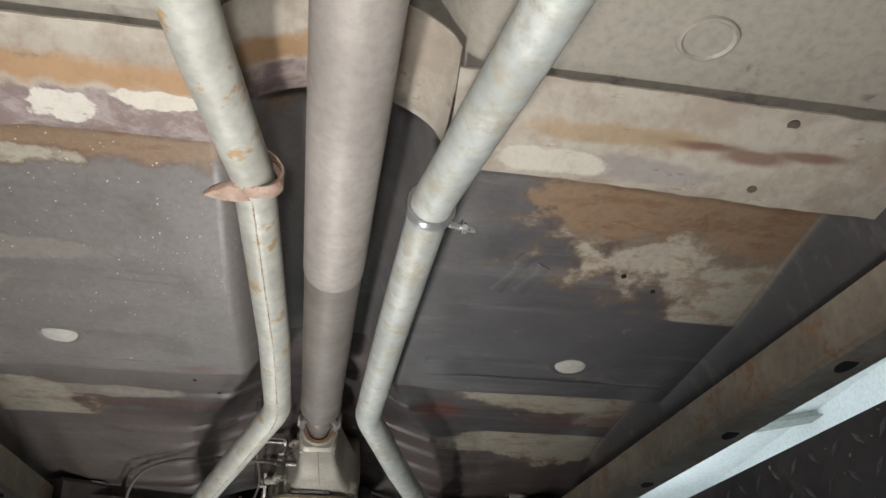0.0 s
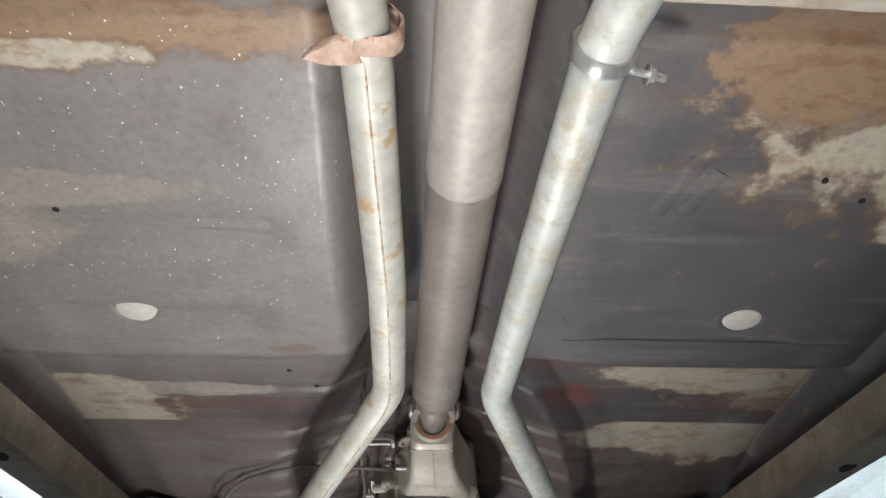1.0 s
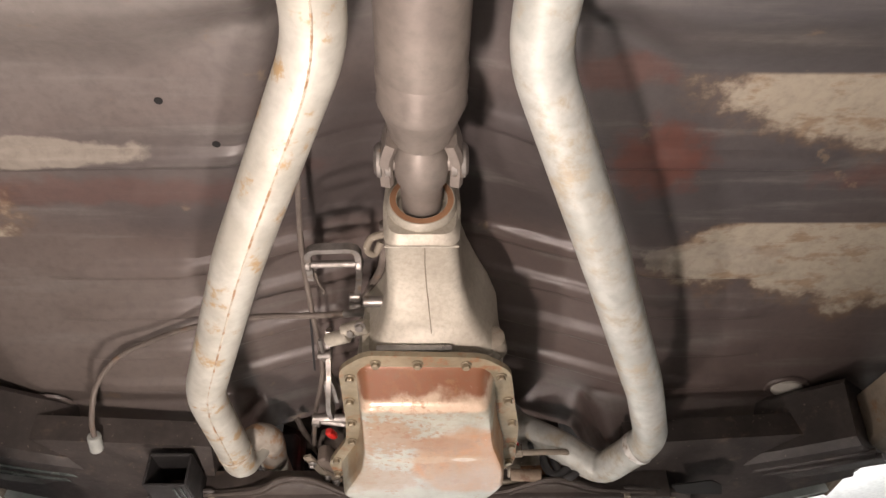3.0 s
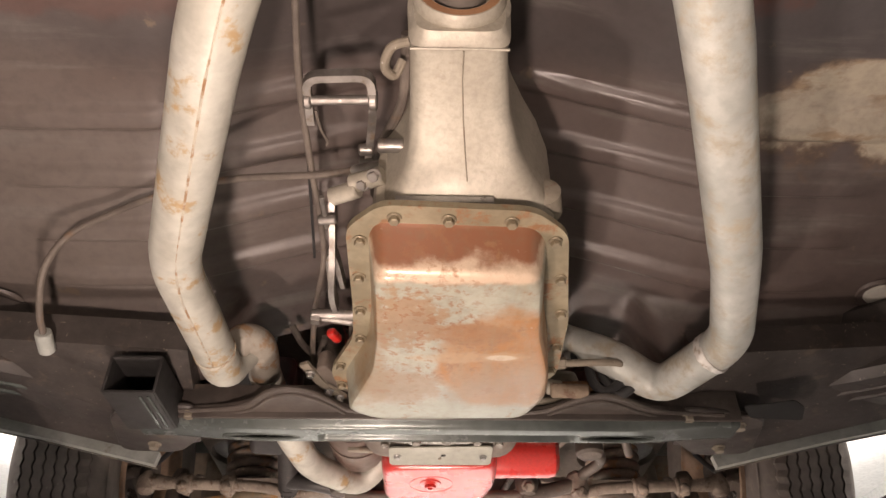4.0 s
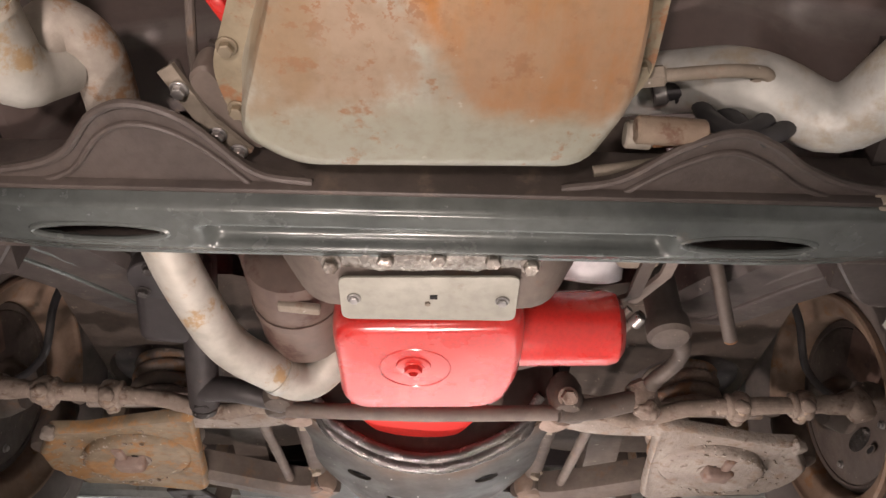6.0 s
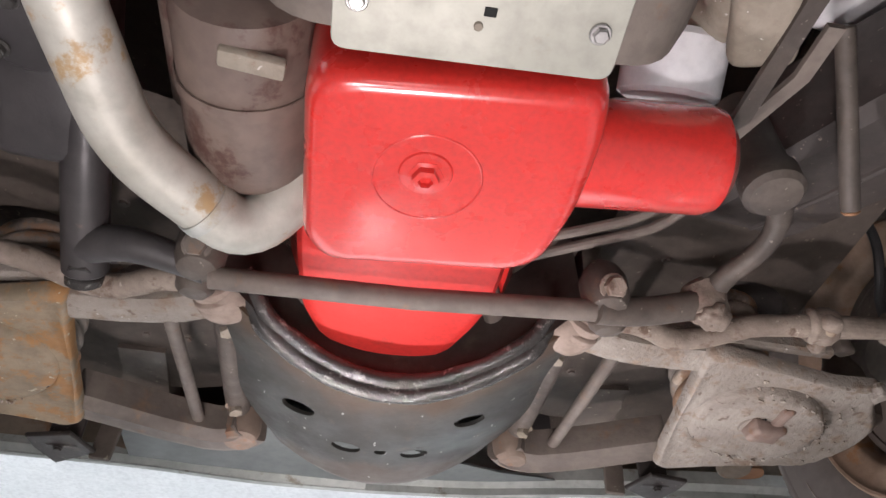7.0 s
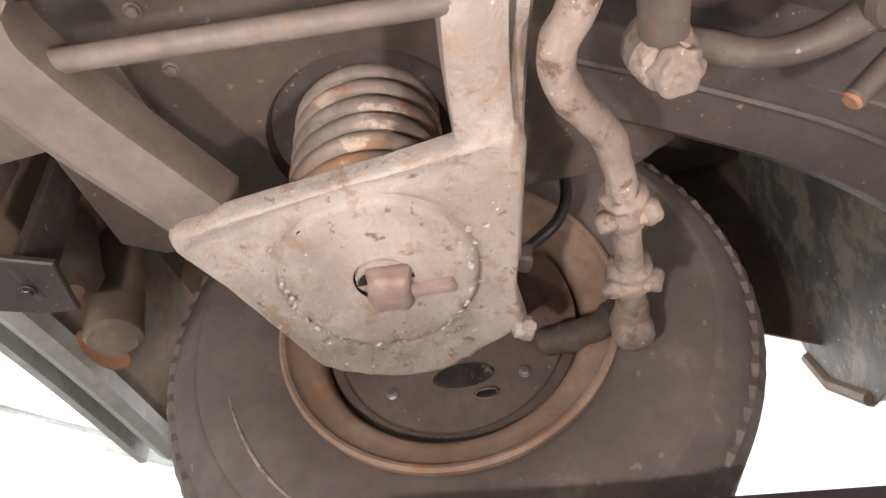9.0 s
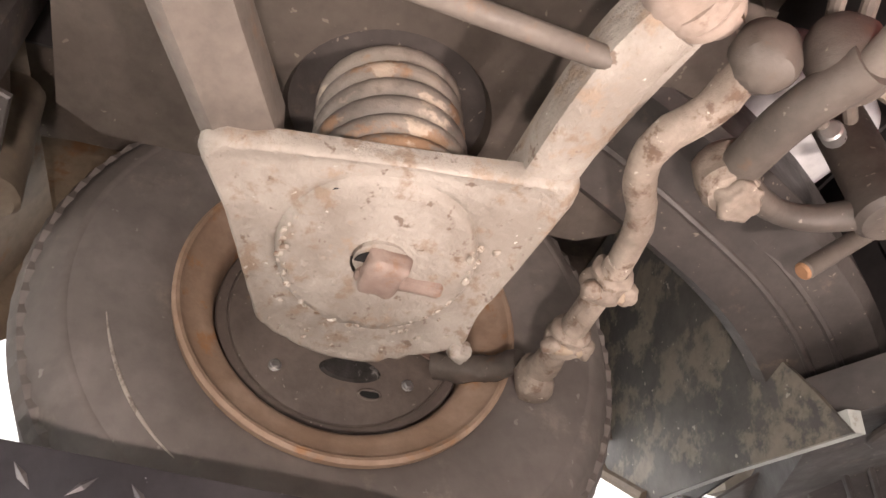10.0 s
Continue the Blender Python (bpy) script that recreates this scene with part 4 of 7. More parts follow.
def exhaust_right():
    t = thing("exhaust_pipe", "pale aluminised exhaust pipe with a clamp and weld ring, passenger side", "exhaust pipe", (0.15, 3, 0.6), "exhaust pipes")
    line = rounded([(0.35, 1.0, 0.30), (0.205, 1.95, 0.445), (0.158, 2.31, 0.525), (0.141, 2.80, 0.550), (0.128, 3.23, 0.562), (0.240, 3.50, 0.516), (0.362, 3.82, 0.497), (0.412, 3.99, 0.492), (0.352, 4.155, 0.500), (0.280, 4.128, 0.540), (0.20, 4.20, 0.62), (0.18, 4.30, 0.72)], 0.042)
    part("pipe", tube(line, lambda f: 0.0330 - 0.0032 * ease(0.45, 0.58, f), 28), M_TUBE, t)
    part("weld_ring", crust(tube([(0.4005, 4.024, 0.4935), (0.3978, 4.0285, 0.4938), (0.3960, 4.033, 0.4940)], 0.0316, 36), 0.0018, 90, 3, 1), M_WELD, t, "bright weld ring")
    a = Vector((0.158, 2.325, 0.527))
    part("clamp_band", lathe([(0.033, -0.010), (0.039, -0.010), (0.041, 0), (0.039, 0.010), (0.033, 0.010)], axis_matrix(a, a + Vector((-0.035, 0.35, 0.02)))[0], 28, cap=False), M_STEEL, t)
    b = cyl(a + Vector((0.03, 0.01, -0.022)), a + Vector((0.075, 0.02, -0.022)), 0.005)
    part("clamp_bolt", hexbolt(a + Vector((0.05, 0.015, -0.022)), (1, 0.1, 0), 0.009, 0.008, b), M_STEEL, t)
    return t


exhaust_left()
exhaust_right()


# ---- crossmembers ----
def transmission_crossmember():
    t = thing("transmission_crossmember", "black pressed-steel transmission crossmember with a long bead and oval holes", "crossmember", (0, 4.23, 0.45))
    def low(x, y):
        a = abs(x - 0.012)
        z = 0.452 + 0.018 * ease(4.245, 4.28, y) + 0.02 * ease(4.20, 4.185, y) + 0.05 * ease(0.30, 0.50, a) * 0.2
        e = ease(0.222, 0.205, a) * math.exp(-((y - 4.236) / 0.0135) ** 6)
        z += 0.016 * e
        return z
    beam = sheet(span(-0.50, 0.50, 260), span(4.185, 4.28, 48), low, 0.006)
    cut = [f for f in beam.faces if ((abs(f.calc_center_median().x) - 0.298) / 0.062) ** 2 + ((f.calc_center_median().y - 4.231) / 0.0115) ** 2 < 1]
    bmesh.ops.delete(beam, geom=cut, context="FACES")
    part("beam", beam, M_GLOSS, t, "glossy black pressed beam")
    part("rear_web", box((0, 4.187, 0.495), (1.0, 0.006, 0.06), bevel=0.002), M_ARCH, t)
    part("front_web", box((0, 4.279, 0.505), (1.0, 0.006, 0.06), bevel=0.002), M_ARCH, t)
    for sx in (1, -1):
        d = 0.018 if sx < 0 else 0.0
        rise = 0.016 if sx < 0 else 0.0
        top = [(0.47, 4.184), (0.38, 4.174), (0.33, 4.155), (0.29, 4.128 - rise), (0.255, 4.116 - rise), (0.215, 4.134 - rise), (0.17, 4.172), (0.12, 4.184)]
        arch = [(sx * (x - d), y) for x, y in top] + [(sx * 0.12, 4.20), (sx * 0.46, 4.20)]
        part("pipe_arch", prism(round_poly(arch, 0.02), 0.475, 0.483, bevel=0.002), M_ARCH, t)
        part("arch_lip", tube(smooth_line([(sx * (x - d), y, 0.475) for x, y in top]), 0.0040, 8), M_ARCH, t)
        inner = smooth_line([(sx * (x - d), y + 0.020, 0.474) for x, y in top[1:7]])
        part("arch_bead", tube(inner, 0.003, 8), M_ARCH, t)
        hole = [(sx * 0.298 + 0.062 * math.cos(a), 4.231 + 0.0118 * math.sin(a), low(sx * 0.298, 4.231) + 0.002) for a in span(0, 2 * math.pi, 48)]
        part("hole_rim", tube(hole, 0.0034, 8, cap=False), M_GLOSS, t)
        foot = round_poly([(sx * 0.40, 4.165), (sx * 0.55, 4.20), (sx * 0.575, 4.35), (sx * 0.47, 4.36), (sx * 0.40, 4.27)][::sx], 0.03)
        part("end_foot", prism(foot, 0.476, 0.486, bevel=0.003), M_KICK, t)
        for bx, by, bz in ((0.510, 4.224, 0.476), (0.505, 4.318, 0.476), (0.412, 4.188, 0.475)):
            part("bolt", hexbolt((sx * bx, by, bz), (0, 0, -1), 0.009, 0.008), M_DUST, t)
    return t


transmission_crossmember().location += Vector((0, 0.024, 0.004))


# blacker than the frame paint: the lamp's falloff is put into the colour
M_DEEP = grime("falloff_black_bracket", (0.020, 0.019, 0.019), (0.036, 0.034, 0.033), (0.07, 0.055, 0.045), rough=(0.45, 0.7), bump=0.3, cover=(0.60, 0.72))


def channel_bracket(sx):
    t = thing("frame_bracket", "black open-ended steel channel bracket on the frame", "bracket", (sx * 0.47, 4.2, 0.5), "frame brackets")
    for c, sz in (((sx * 0.506, 4.155, 0.484), (0.005, 0.13, 0.06)), ((sx * 0.430, 4.155, 0.484), (0.005, 0.13, 0.06)), ((sx * 0.468, 4.155, 0.455), (0.075, 0.13, 0.005)), ((sx * 0.468, 4.155, 0.513), (0.075, 0.13, 0.005)), ((sx * 0.468, 4.212, 0.484), (0.075, 0.005, 0.058))):
        part("channel_side", box(c, sz, bevel=0.0015), M_DEEP, t)
    for x in (0.440, 0.452):
        part("pressed_rib", box((sx * x, 4.155, 0.4515), (0.005, 0.11, 0.004), bevel=0.0015), M_GLOSS, t)
    return t


channel_bracket(-1)


def front_crossmember():
    t = thing("front_crossmember", "blue-grey curved steel front crossmember with oval holes", "crossmember", (0, 5.0, 0.55))
    holes = ((-0.112, 4.965, 0.021, 0.014), (0.104, 4.962, 0.020, 0.013), (-0.048, 5.032, 0.019, 0.012), (0.042, 5.036, 0.018, 0.011), (-0.003, 5.032, 0.008, 0.006))

    def low(x, y):
        a = x / 0.19
        return 0.515 + 0.045 * a * a + 0.03 * ease(5.12, 5.19, y)

    def taper(y):
        return 1 - 0.09 * ease(4.78, 4.92, y) - 0.32 * ease(4.96, 5.21, y)
    b = bmesh.new()
    xs, n = span(-0.21, 0.21, 150), 84
    rows = []
    for j in range(n + 1):
        row = []
        for x in xs:
            y0 = 4.893 - 2.9 * x * x
            y = y0 + (5.185 - 0.9 * x * x - y0) * j / n
            row.append(b.verts.new((x * taper(y), y, low(x, y))))
        rows.append(row)
    for j in range(n):
        for i in range(len(xs) - 1):
            q = (rows[j][i], rows[j][i + 1], rows[j + 1][i + 1], rows[j + 1][i])
            c = sum((v.co for v in q), Vector()) / 4
            if any(((c.x - hx) / ra) ** 2 + ((c.y - hy) / rb) ** 2 < 1 for hx, hy, ra, rb in holes):
                continue
            b.faces.new(q[::-1])
    bmesh.ops.delete(b, geom=[v for v in b.verts if not v.link_faces], context="VERTS")
    for v in b.verts:
        if v.is_boundary:
            for hx, hy, ra, rb in holes:
                d = math.hypot((v.co.x - hx) / ra, (v.co.y - hy) / rb)
                if 0.55 < d < 1.45:
                    v.co.x, v.co.y = hx + (v.co.x - hx) / d, hy + (v.co.y - hy) / d
    bmesh.ops.solidify(b, geom=b.faces[:], thickness=-0.005)
    part("body", b, M_XMEM, t)
    for sx in (1, -1):
        side = bmesh.new()
        line = [(sx * 0.209 * taper(y), y, low(0.21, y)) for y in span(4.77, 5.14, 24)]
        va, vb = [side.verts.new(p) for p in line], [side.verts.new((p[0] * 1.04, p[1], p[2] + 0.11)) for p in line]
        for k in range(len(va) - 1):
            side.faces.new((va[k], va[k + 1], vb[k + 1], vb[k]))
        bmesh.ops.solidify(side, geom=side.faces[:], thickness=0.004)
        part("side_wall", side, M_BLACK, t)
    # added sheet whose dark colour stands for the dim inside of the holes
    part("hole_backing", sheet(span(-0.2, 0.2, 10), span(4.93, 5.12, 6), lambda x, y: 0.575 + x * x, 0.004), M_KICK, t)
    lip = [(x, 4.888 - 2.9 * x * x, low(x, 0) - 0.003 + 0.024 * ease(0.150, 0.182, abs(x))) for x in span(-0.182, 0.182, 44)]
    part("oily_lip", crust(tube(lip, 0.0115, 14), 0.0016, 70, 2, 0), M_OIL, t, "oily black rolled lip")
    lip = [(x, 4.873 - 2.9 * x * x, low(x, 0) + 0.006 + 0.024 * ease(0.150, 0.182, abs(x))) for x in span(-0.182, 0.182, 44)]
    part("upper_lip", crust(tube(lip, 0.0100, 14), 0.0016, 70, 6, 0), M_OIL, t)
    wall = [[(x, 4.875 - 2.9 * x * x, low(x, 0) + dz) for x in span(-0.20, 0.20, 30)] for dz in (0.0, 0.12)]
    bw = bmesh.new()
    va = [[bw.verts.new(p) for p in r] for r in wall]
    for i in range(30):
        bw.faces.new((va[0][i], va[0][i + 1], va[1][i + 1], va[1][i]))
    bmesh.ops.solidify(bw, geom=bw.faces[:], thickness=0.004)
    part("rear_wall", bw, M_ARCH, t)
    return t


front_crossmember()


M_TOWER = grime("dusty_tower_panel", (0.145, 0.118, 0.098), (0.195, 0.162, 0.136), (0.24, 0.195, 0.155), scale=5, fine=60, rough=(0.5, 0.8), bump=0.35, cover=(0.58, 0.74), specks=(0.30, 0.26, 0.21))


def spring_pocket(sx):
    """The flat tower panel with the round spring hole."""
    t = thing("spring_tower", "dusty black spring tower panel with a round opening", "spring tower", (sx * 0.45, 4.95, 0.69), "spring towers")
    cx, cy, r = sx * 0.477, 4.935, 0.094
    b = bmesh.new()
    seg = 48
    inner, rim, outer = [], [], []
    for i in range(seg):
        a = 2 * math.pi * i / seg
        c, s = math.cos(a), math.sin(a)
        inner.append(b.verts.new((cx + c * r * 0.97, cy + s * r * 0.97, 0.728)))
        rim.append(b.verts.new((cx + c * r * 1.08, cy + s * r * 1.08, 0.702)))
        k = min((0.108 if c * sx > 0 else 0.22) / max(abs(c), 1e-6), 0.30 / max(abs(s), 1e-6))
        outer.append(b.verts.new((cx + c * k, cy + s * k, 0.705)))
    for i in range(seg):
        j = (i + 1) % seg
        b.faces.new((inner[i], inner[j], rim[j], rim[i]))
        b.faces.new((rim[i], rim[j], outer[j], outer[i]))
    bmesh.ops.solidify(b, geom=b.faces[:], thickness=0.005)
    part("panel", b, M_TOWER, t, smooth=60)
    # its dark closed mouth stands for the dim inside of the tower
    part("tower", lathe([(0.112, 0.0), (0.112, 0.22)], pose(cx, cy, 0.715), 40), M_KICK, t)
    for bx, by in ((0.30, 5.09), (0.35, 4.81), (0.56, 5.10), (0.36, 5.085)):
        part("rivet", hexbolt((sx * bx, by, 0.705), (0, 0, -1), 0.006, 0.004), M_DUST_D, t)
    return t


for sx in (1, -1):
    spring_pocket(sx)


# ---- engine ----
def engine():
    t = thing("engine", "red painted engine with a red oil pan and drain plug", "engine", (0, 4.6, 0.45))
    deep = round_poly([(-0.106, 4.425), (0.104, 4.412), (0.112, 4.45), (0.114, 4.53), (0.096, 4.605), (-0.088, 4.615), (-0.106, 4.59)], 0.034, 6)

    def ring(poly, k, z):
        c = Vector((0, 4.51))
        return [(*(c + (Vector(p) - c) * k), z) for p in poly]
    sump = part("oil_pan", loft([ring(deep, 1.06, 0.63), ring(deep, 1.03, 0.515), ring(deep, 1.025, 0.495), ring(deep, 1.005, 0.481), ring(deep, 0.965, 0.4725), ring(deep, 0.92, 0.4695), ring(deep, 0.86, 0.4690)], cap=(False, True)), M_RED, t, "glossy red oil pan")
    part("drain_plug", lathe([(0.014, 0), (0.014, 0.003), (0.0105, 0.004), (0.0105, 0.010), (0.006, 0.011), (0.0055, 0.006)], pose(-0.014, 4.500, 0.4690, 180), 6), M_RED, sump)
    part("drain_boss", lathe([(0.021, 0), (0.020, 0.002), (0.014, 0.0028)], pose(-0.014, 4.500, 0.4692, 180), 28), M_RED, sump)
    groove = [(-0.012 + 0.042 * math.cos(a), 4.506 + 0.042 * math.sin(a), 0.4692) for a in span(0, 2 * math.pi, 48)]
    part("pressed_ring", tube(groove, 0.0011, 6, cap=False), M_RED, sump)
    shallow = round_poly([(-0.122, 4.56), (0.10, 4.56), (0.100, 4.74), (0.092, 4.80), (0.062, 4.872), (0.030, 4.898), (-0.045, 4.900), (-0.090, 4.868), (-0.118, 4.80), (-0.124, 4.70)], 0.030, 5)

    def ring2(k, z):
        c = Vector((-0.01, 4.71))
        return [(*(c + (Vector(p) - c) * k), z) for p in shallow]
    part("pan_front", loft([ring2(1.05, 0.68), ring2(1.0, 0.580), ring2(0.985, 0.567), ring2(0.93, 0.560), ring2(0.85, 0.558)], cap=(False, True)), M_RED_SATIN, sump)
    part("block", loft([[(x, y, z) for x, y in ((-w, 4.32), (w, 4.32), (w, 5.0), (-w, 5.0))] for w, z in ((0.12, 0.62), (0.14, 0.66), (0.14, 0.75), (0.24, 0.95))]), M_RED, t)
    bell = [[(p[0], y, p[1]) for p in round_poly([(-w, z0), (w + 0.01, z0), (w + 0.06, z0 + 0.09), (w + 0.05, 0.8), (-w - 0.05, 0.8), (-w - 0.06, z0 + 0.09)], 0.03)] for y, w, z0 in ((4.17, 0.10, 0.51), (4.27, 0.110, 0.505), (4.335, 0.118, 0.486), (4.345, 0.122, 0.480), (4.392, 0.120, 0.478))]
    part("bell_housing", loft(bell), M_DUST_D, t)
    cov = round_poly([(-0.090, 4.336), (0.096, 4.330), (0.096, 4.398), (-0.090, 4.400)], 0.010)
    b = prism(cov, -0.0015, 0.0015, bevel=0.0006)
    bmesh.ops.transform(b, matrix=pose(0, 4.366, 0.4705) @ pose(0, 0, 0, -6) @ pose(0, -4.366, 0), verts=b.verts)
    cover = part("flywheel_cover", b, M_PRIMER, t, "plain grey sheet-metal cover plate")
    for bx in (-0.075, 0.080):
        part("cover_bolt", hexbolt((bx, 4.366, 0.469), (0, -0.1, -1), 0.0055, 0.004), M_STEEL, cover)
    # black chip paints the dark of a slot
    part("cover_slot_dark", box((0.008, 4.362, 0.4688), (0.008, 0.006, 0.001), None, 0), M_HOLE_DARK, cover)
    part("cover_stud", cyl((0.002, 4.372, 0.466), (0.002, 4.372, 0.470), 0.003, seg=10, bevel=0.0005), M_DUST, cover)
    rim = tube(rounded([(-0.125, 4.318, 0.520), (-0.112, 4.312, 0.492), (-0.06, 4.310, 0.484), (0.07, 4.306, 0.484), (0.118, 4.308, 0.492), (0.135, 4.316, 0.520)], 0.02, 8), 1, section=((-0.020, -0.006), (-0.012, -0.011), (0.012, -0.011), (0.020, -0.006), (0.020, 0.02), (-0.020, 0.02)), up=(0, 0, 1))
    part("bell_flange", crust(rim, 0.003, 55, 2, 2), M_OILY, t, "oily wet cast flange")
    for bx, by in ((-0.095, 4.316), (-0.040, 4.306), (0.012, 4.302), (0.066, 4.304), (0.104, 4.312)):
        part("flange_bolt", crust(hexbolt((bx, by, 0.476), (0, -0.2, -1), 0.008, 0.009), 0.001, 90, bx * 50, 0), M_OILY, t)
    return t


engine()


def oil_filter():
    t = thing("oil_filter", "red canister oil filter with a white base", "oil filter", (0.18, 4.5, 0.54))
    m, h = axis_matrix((0.075, 4.495, 0.535), (0.245, 4.482, 0.533))
    part("canister", lathe([(0.040, 0), (0.047, 0.004), (0.0475, h - 0.022), (0.044, h - 0.010), (0.034, h - 0.002), (0.010, h)], m, 40), M_RED, t)
    part("base", lathe([(0.010, -0.022), (0.040, -0.024), (0.046, -0.020), (0.047, 0.027), (0.042, 0.034), (0.01, 0.034)], pose(0.207, 4.458, 0.621, 48, 0, 4), 36), M_WHITE, t, "white painted filter base")
    part("block_web", plate([(0.176, 4.375, 0.665), (0.228, 4.375, 0.660), (0.216, 4.440, 0.650), (0.186, 4.445, 0.650)], 0.02), M_RED, t)
    return t


oil_filter().location.y += 0.022


def starter_motor():
    t = thing("starter_motor", "brown dusty starter motor beside the engine", "starter motor", (-0.15, 4.55, 0.6))
    part("body", lathe([(0.030, 0), (0.055, 0.008), (0.058, 0.02), (0.058, 0.17), (0.050, 0.185), (0.02, 0.19)], axis_matrix((-0.165, 4.42, 0.575), (-0.165, 4.62, 0.585))[0], 32), M_BROWN, t)
    part("solenoid", cyl((-0.215, 4.44, 0.62), (-0.215, 4.57, 0.625), 0.03, seg=24), M_BROWN, t)
    part("strap", lathe([(0.059, 0), (0.0605, 0), (0.0605, 0.012), (0.059, 0.012)], axis_matrix((-0.165, 4.50, 0.579), (-0.165, 4.62, 0.585))[0], 32, cap=False), M_BROWN, t)
    part("terminal", box((-0.150, 4.455, 0.518), (0.050, 0.018, 0.010), pose(0, 0, 0, 12, 0, 8), 0.003), M_DUST, t)
    return t


starter_motor()


# ---- steering ----
M_STEER = grime("dark_forged_steel", (0.068, 0.056, 0.048), (0.112, 0.092, 0.077), (0.13, 0.085, 0.06), scale=12, fine=90, rough=(0.5, 0.75), bump=0.4, cover=(0.58, 0.7), specks=(0.22, 0.19, 0.16))
M_ROD = grime("brown_caked_rod", (0.19, 0.150, 0.120), (0.29, 0.238, 0.195), (0.12, 0.075, 0.05), scale=22, fine=110, rough=(0.55, 0.85), bump=0.8, cover=(0.52, 0.64), specks=(0.42, 0.37, 0.31))
def centre_link():
    t = thing("centre_link", "dark steel steering centre link with ball joints", "steering link", (0, 4.72, 0.56))
    part("bar", tube([(-0.200, 4.710, 0.518), (0.0, 4.708, 0.514), (0.190, 4.704, 0.518)], 0.0115, 18), M_DUST_D, t)
    for x in (0.203, -0.212):
        a = Vector((x, 4.700, 0.518))
        part("ball_joint", lathe([(0.010, -0.004), (0.019, 0.0), (0.025, 0.012), (0.026, 0.035), (0.020, 0.05), (0.012, 0.06)], pose(*a), 24), M_STEER, t)
        part("castle_nut", hexbolt(a + Vector((0, -0.022, 0.012)), (0, -0.8, -0.6), 0.011, 0.012), M_ROD if x > 0 else M_DUST_D, t)
    for sx, mat in ((1, M_STEER),):
        ends = rounded([(sx * 0.190, 4.704, 0.520), (sx * 0.245, 4.715, 0.530), (sx * 0.32, 4.706, 0.545)], 0.03)
        part("bar_end", tube(ends, 0.016, 16), mat, t)
    return t


centre_link()


def idler_arm():
    t = thing("idler_arm", "dusty forged idler arm with a rubber-capped pivot", "steering arm", (0.33, 4.6, 0.56), "steering arms")
    arm = smooth_line([(0.320, 4.712, 0.552), (0.333, 4.678, 0.560), (0.352, 4.632, 0.562), (0.350, 4.592, 0.562), (0.328, 4.552, 0.560)], 6)
    part("arm", tube(arm, lambda f: 0.0145 - 0.0035 * math.sin(f * 3.1), 16), M_STEER, t)
    part("lower_joint", crust(lathe([(0.008, 0), (0.018, 0.002), (0.023, 0.01), (0.023, 0.035), (0.015, 0.045)], pose(0.320, 4.708, 0.526), 20), 0.003, 60, 2, 1), M_ROD, t)
    lump = bmesh.new()
    bmesh.ops.create_icosphere(lump, subdivisions=4, radius=0.0165)
    bmesh.ops.transform(lump, matrix=pose(0.321, 4.704, 0.524) @ Matrix.Diagonal((1.05, 1.0, 0.85, 1)), verts=lump.verts)
    part("nut", crust(lump, 0.0055, 85, 3, 0), M_ROD, t, "nut caked with dirt", smooth=70)
    part("pivot_cap", lathe([(0.010, -0.004), (0.024, -0.002), (0.0290, 0.004), (0.0290, 0.026), (0.024, 0.034), (0.024, 0.13)], pose(0.318, 4.546, 0.546), 28), M_STEER, t)
    return t


def pitman_arm():
    t = thing("pitman_arm", "dark forged pitman arm under the steering box", "steering arm", (-0.27, 4.71, 0.54), "steering arms")
    part("arm", tube(smooth_line([(-0.205, 4.712, 0.528), (-0.245, 4.704, 0.536), (-0.285, 4.702, 0.544), (-0.328, 4.722, 0.556)], 6), lambda f: 0.014 + 0.006 * f, 16), M_BLACK, t)
    part("shaft_nut", hexbolt((-0.334, 4.742, 0.548), (0, 0.3, -1), 0.016, 0.012), M_OIL, t)
    return t


idler_arm()
pitman_arm()


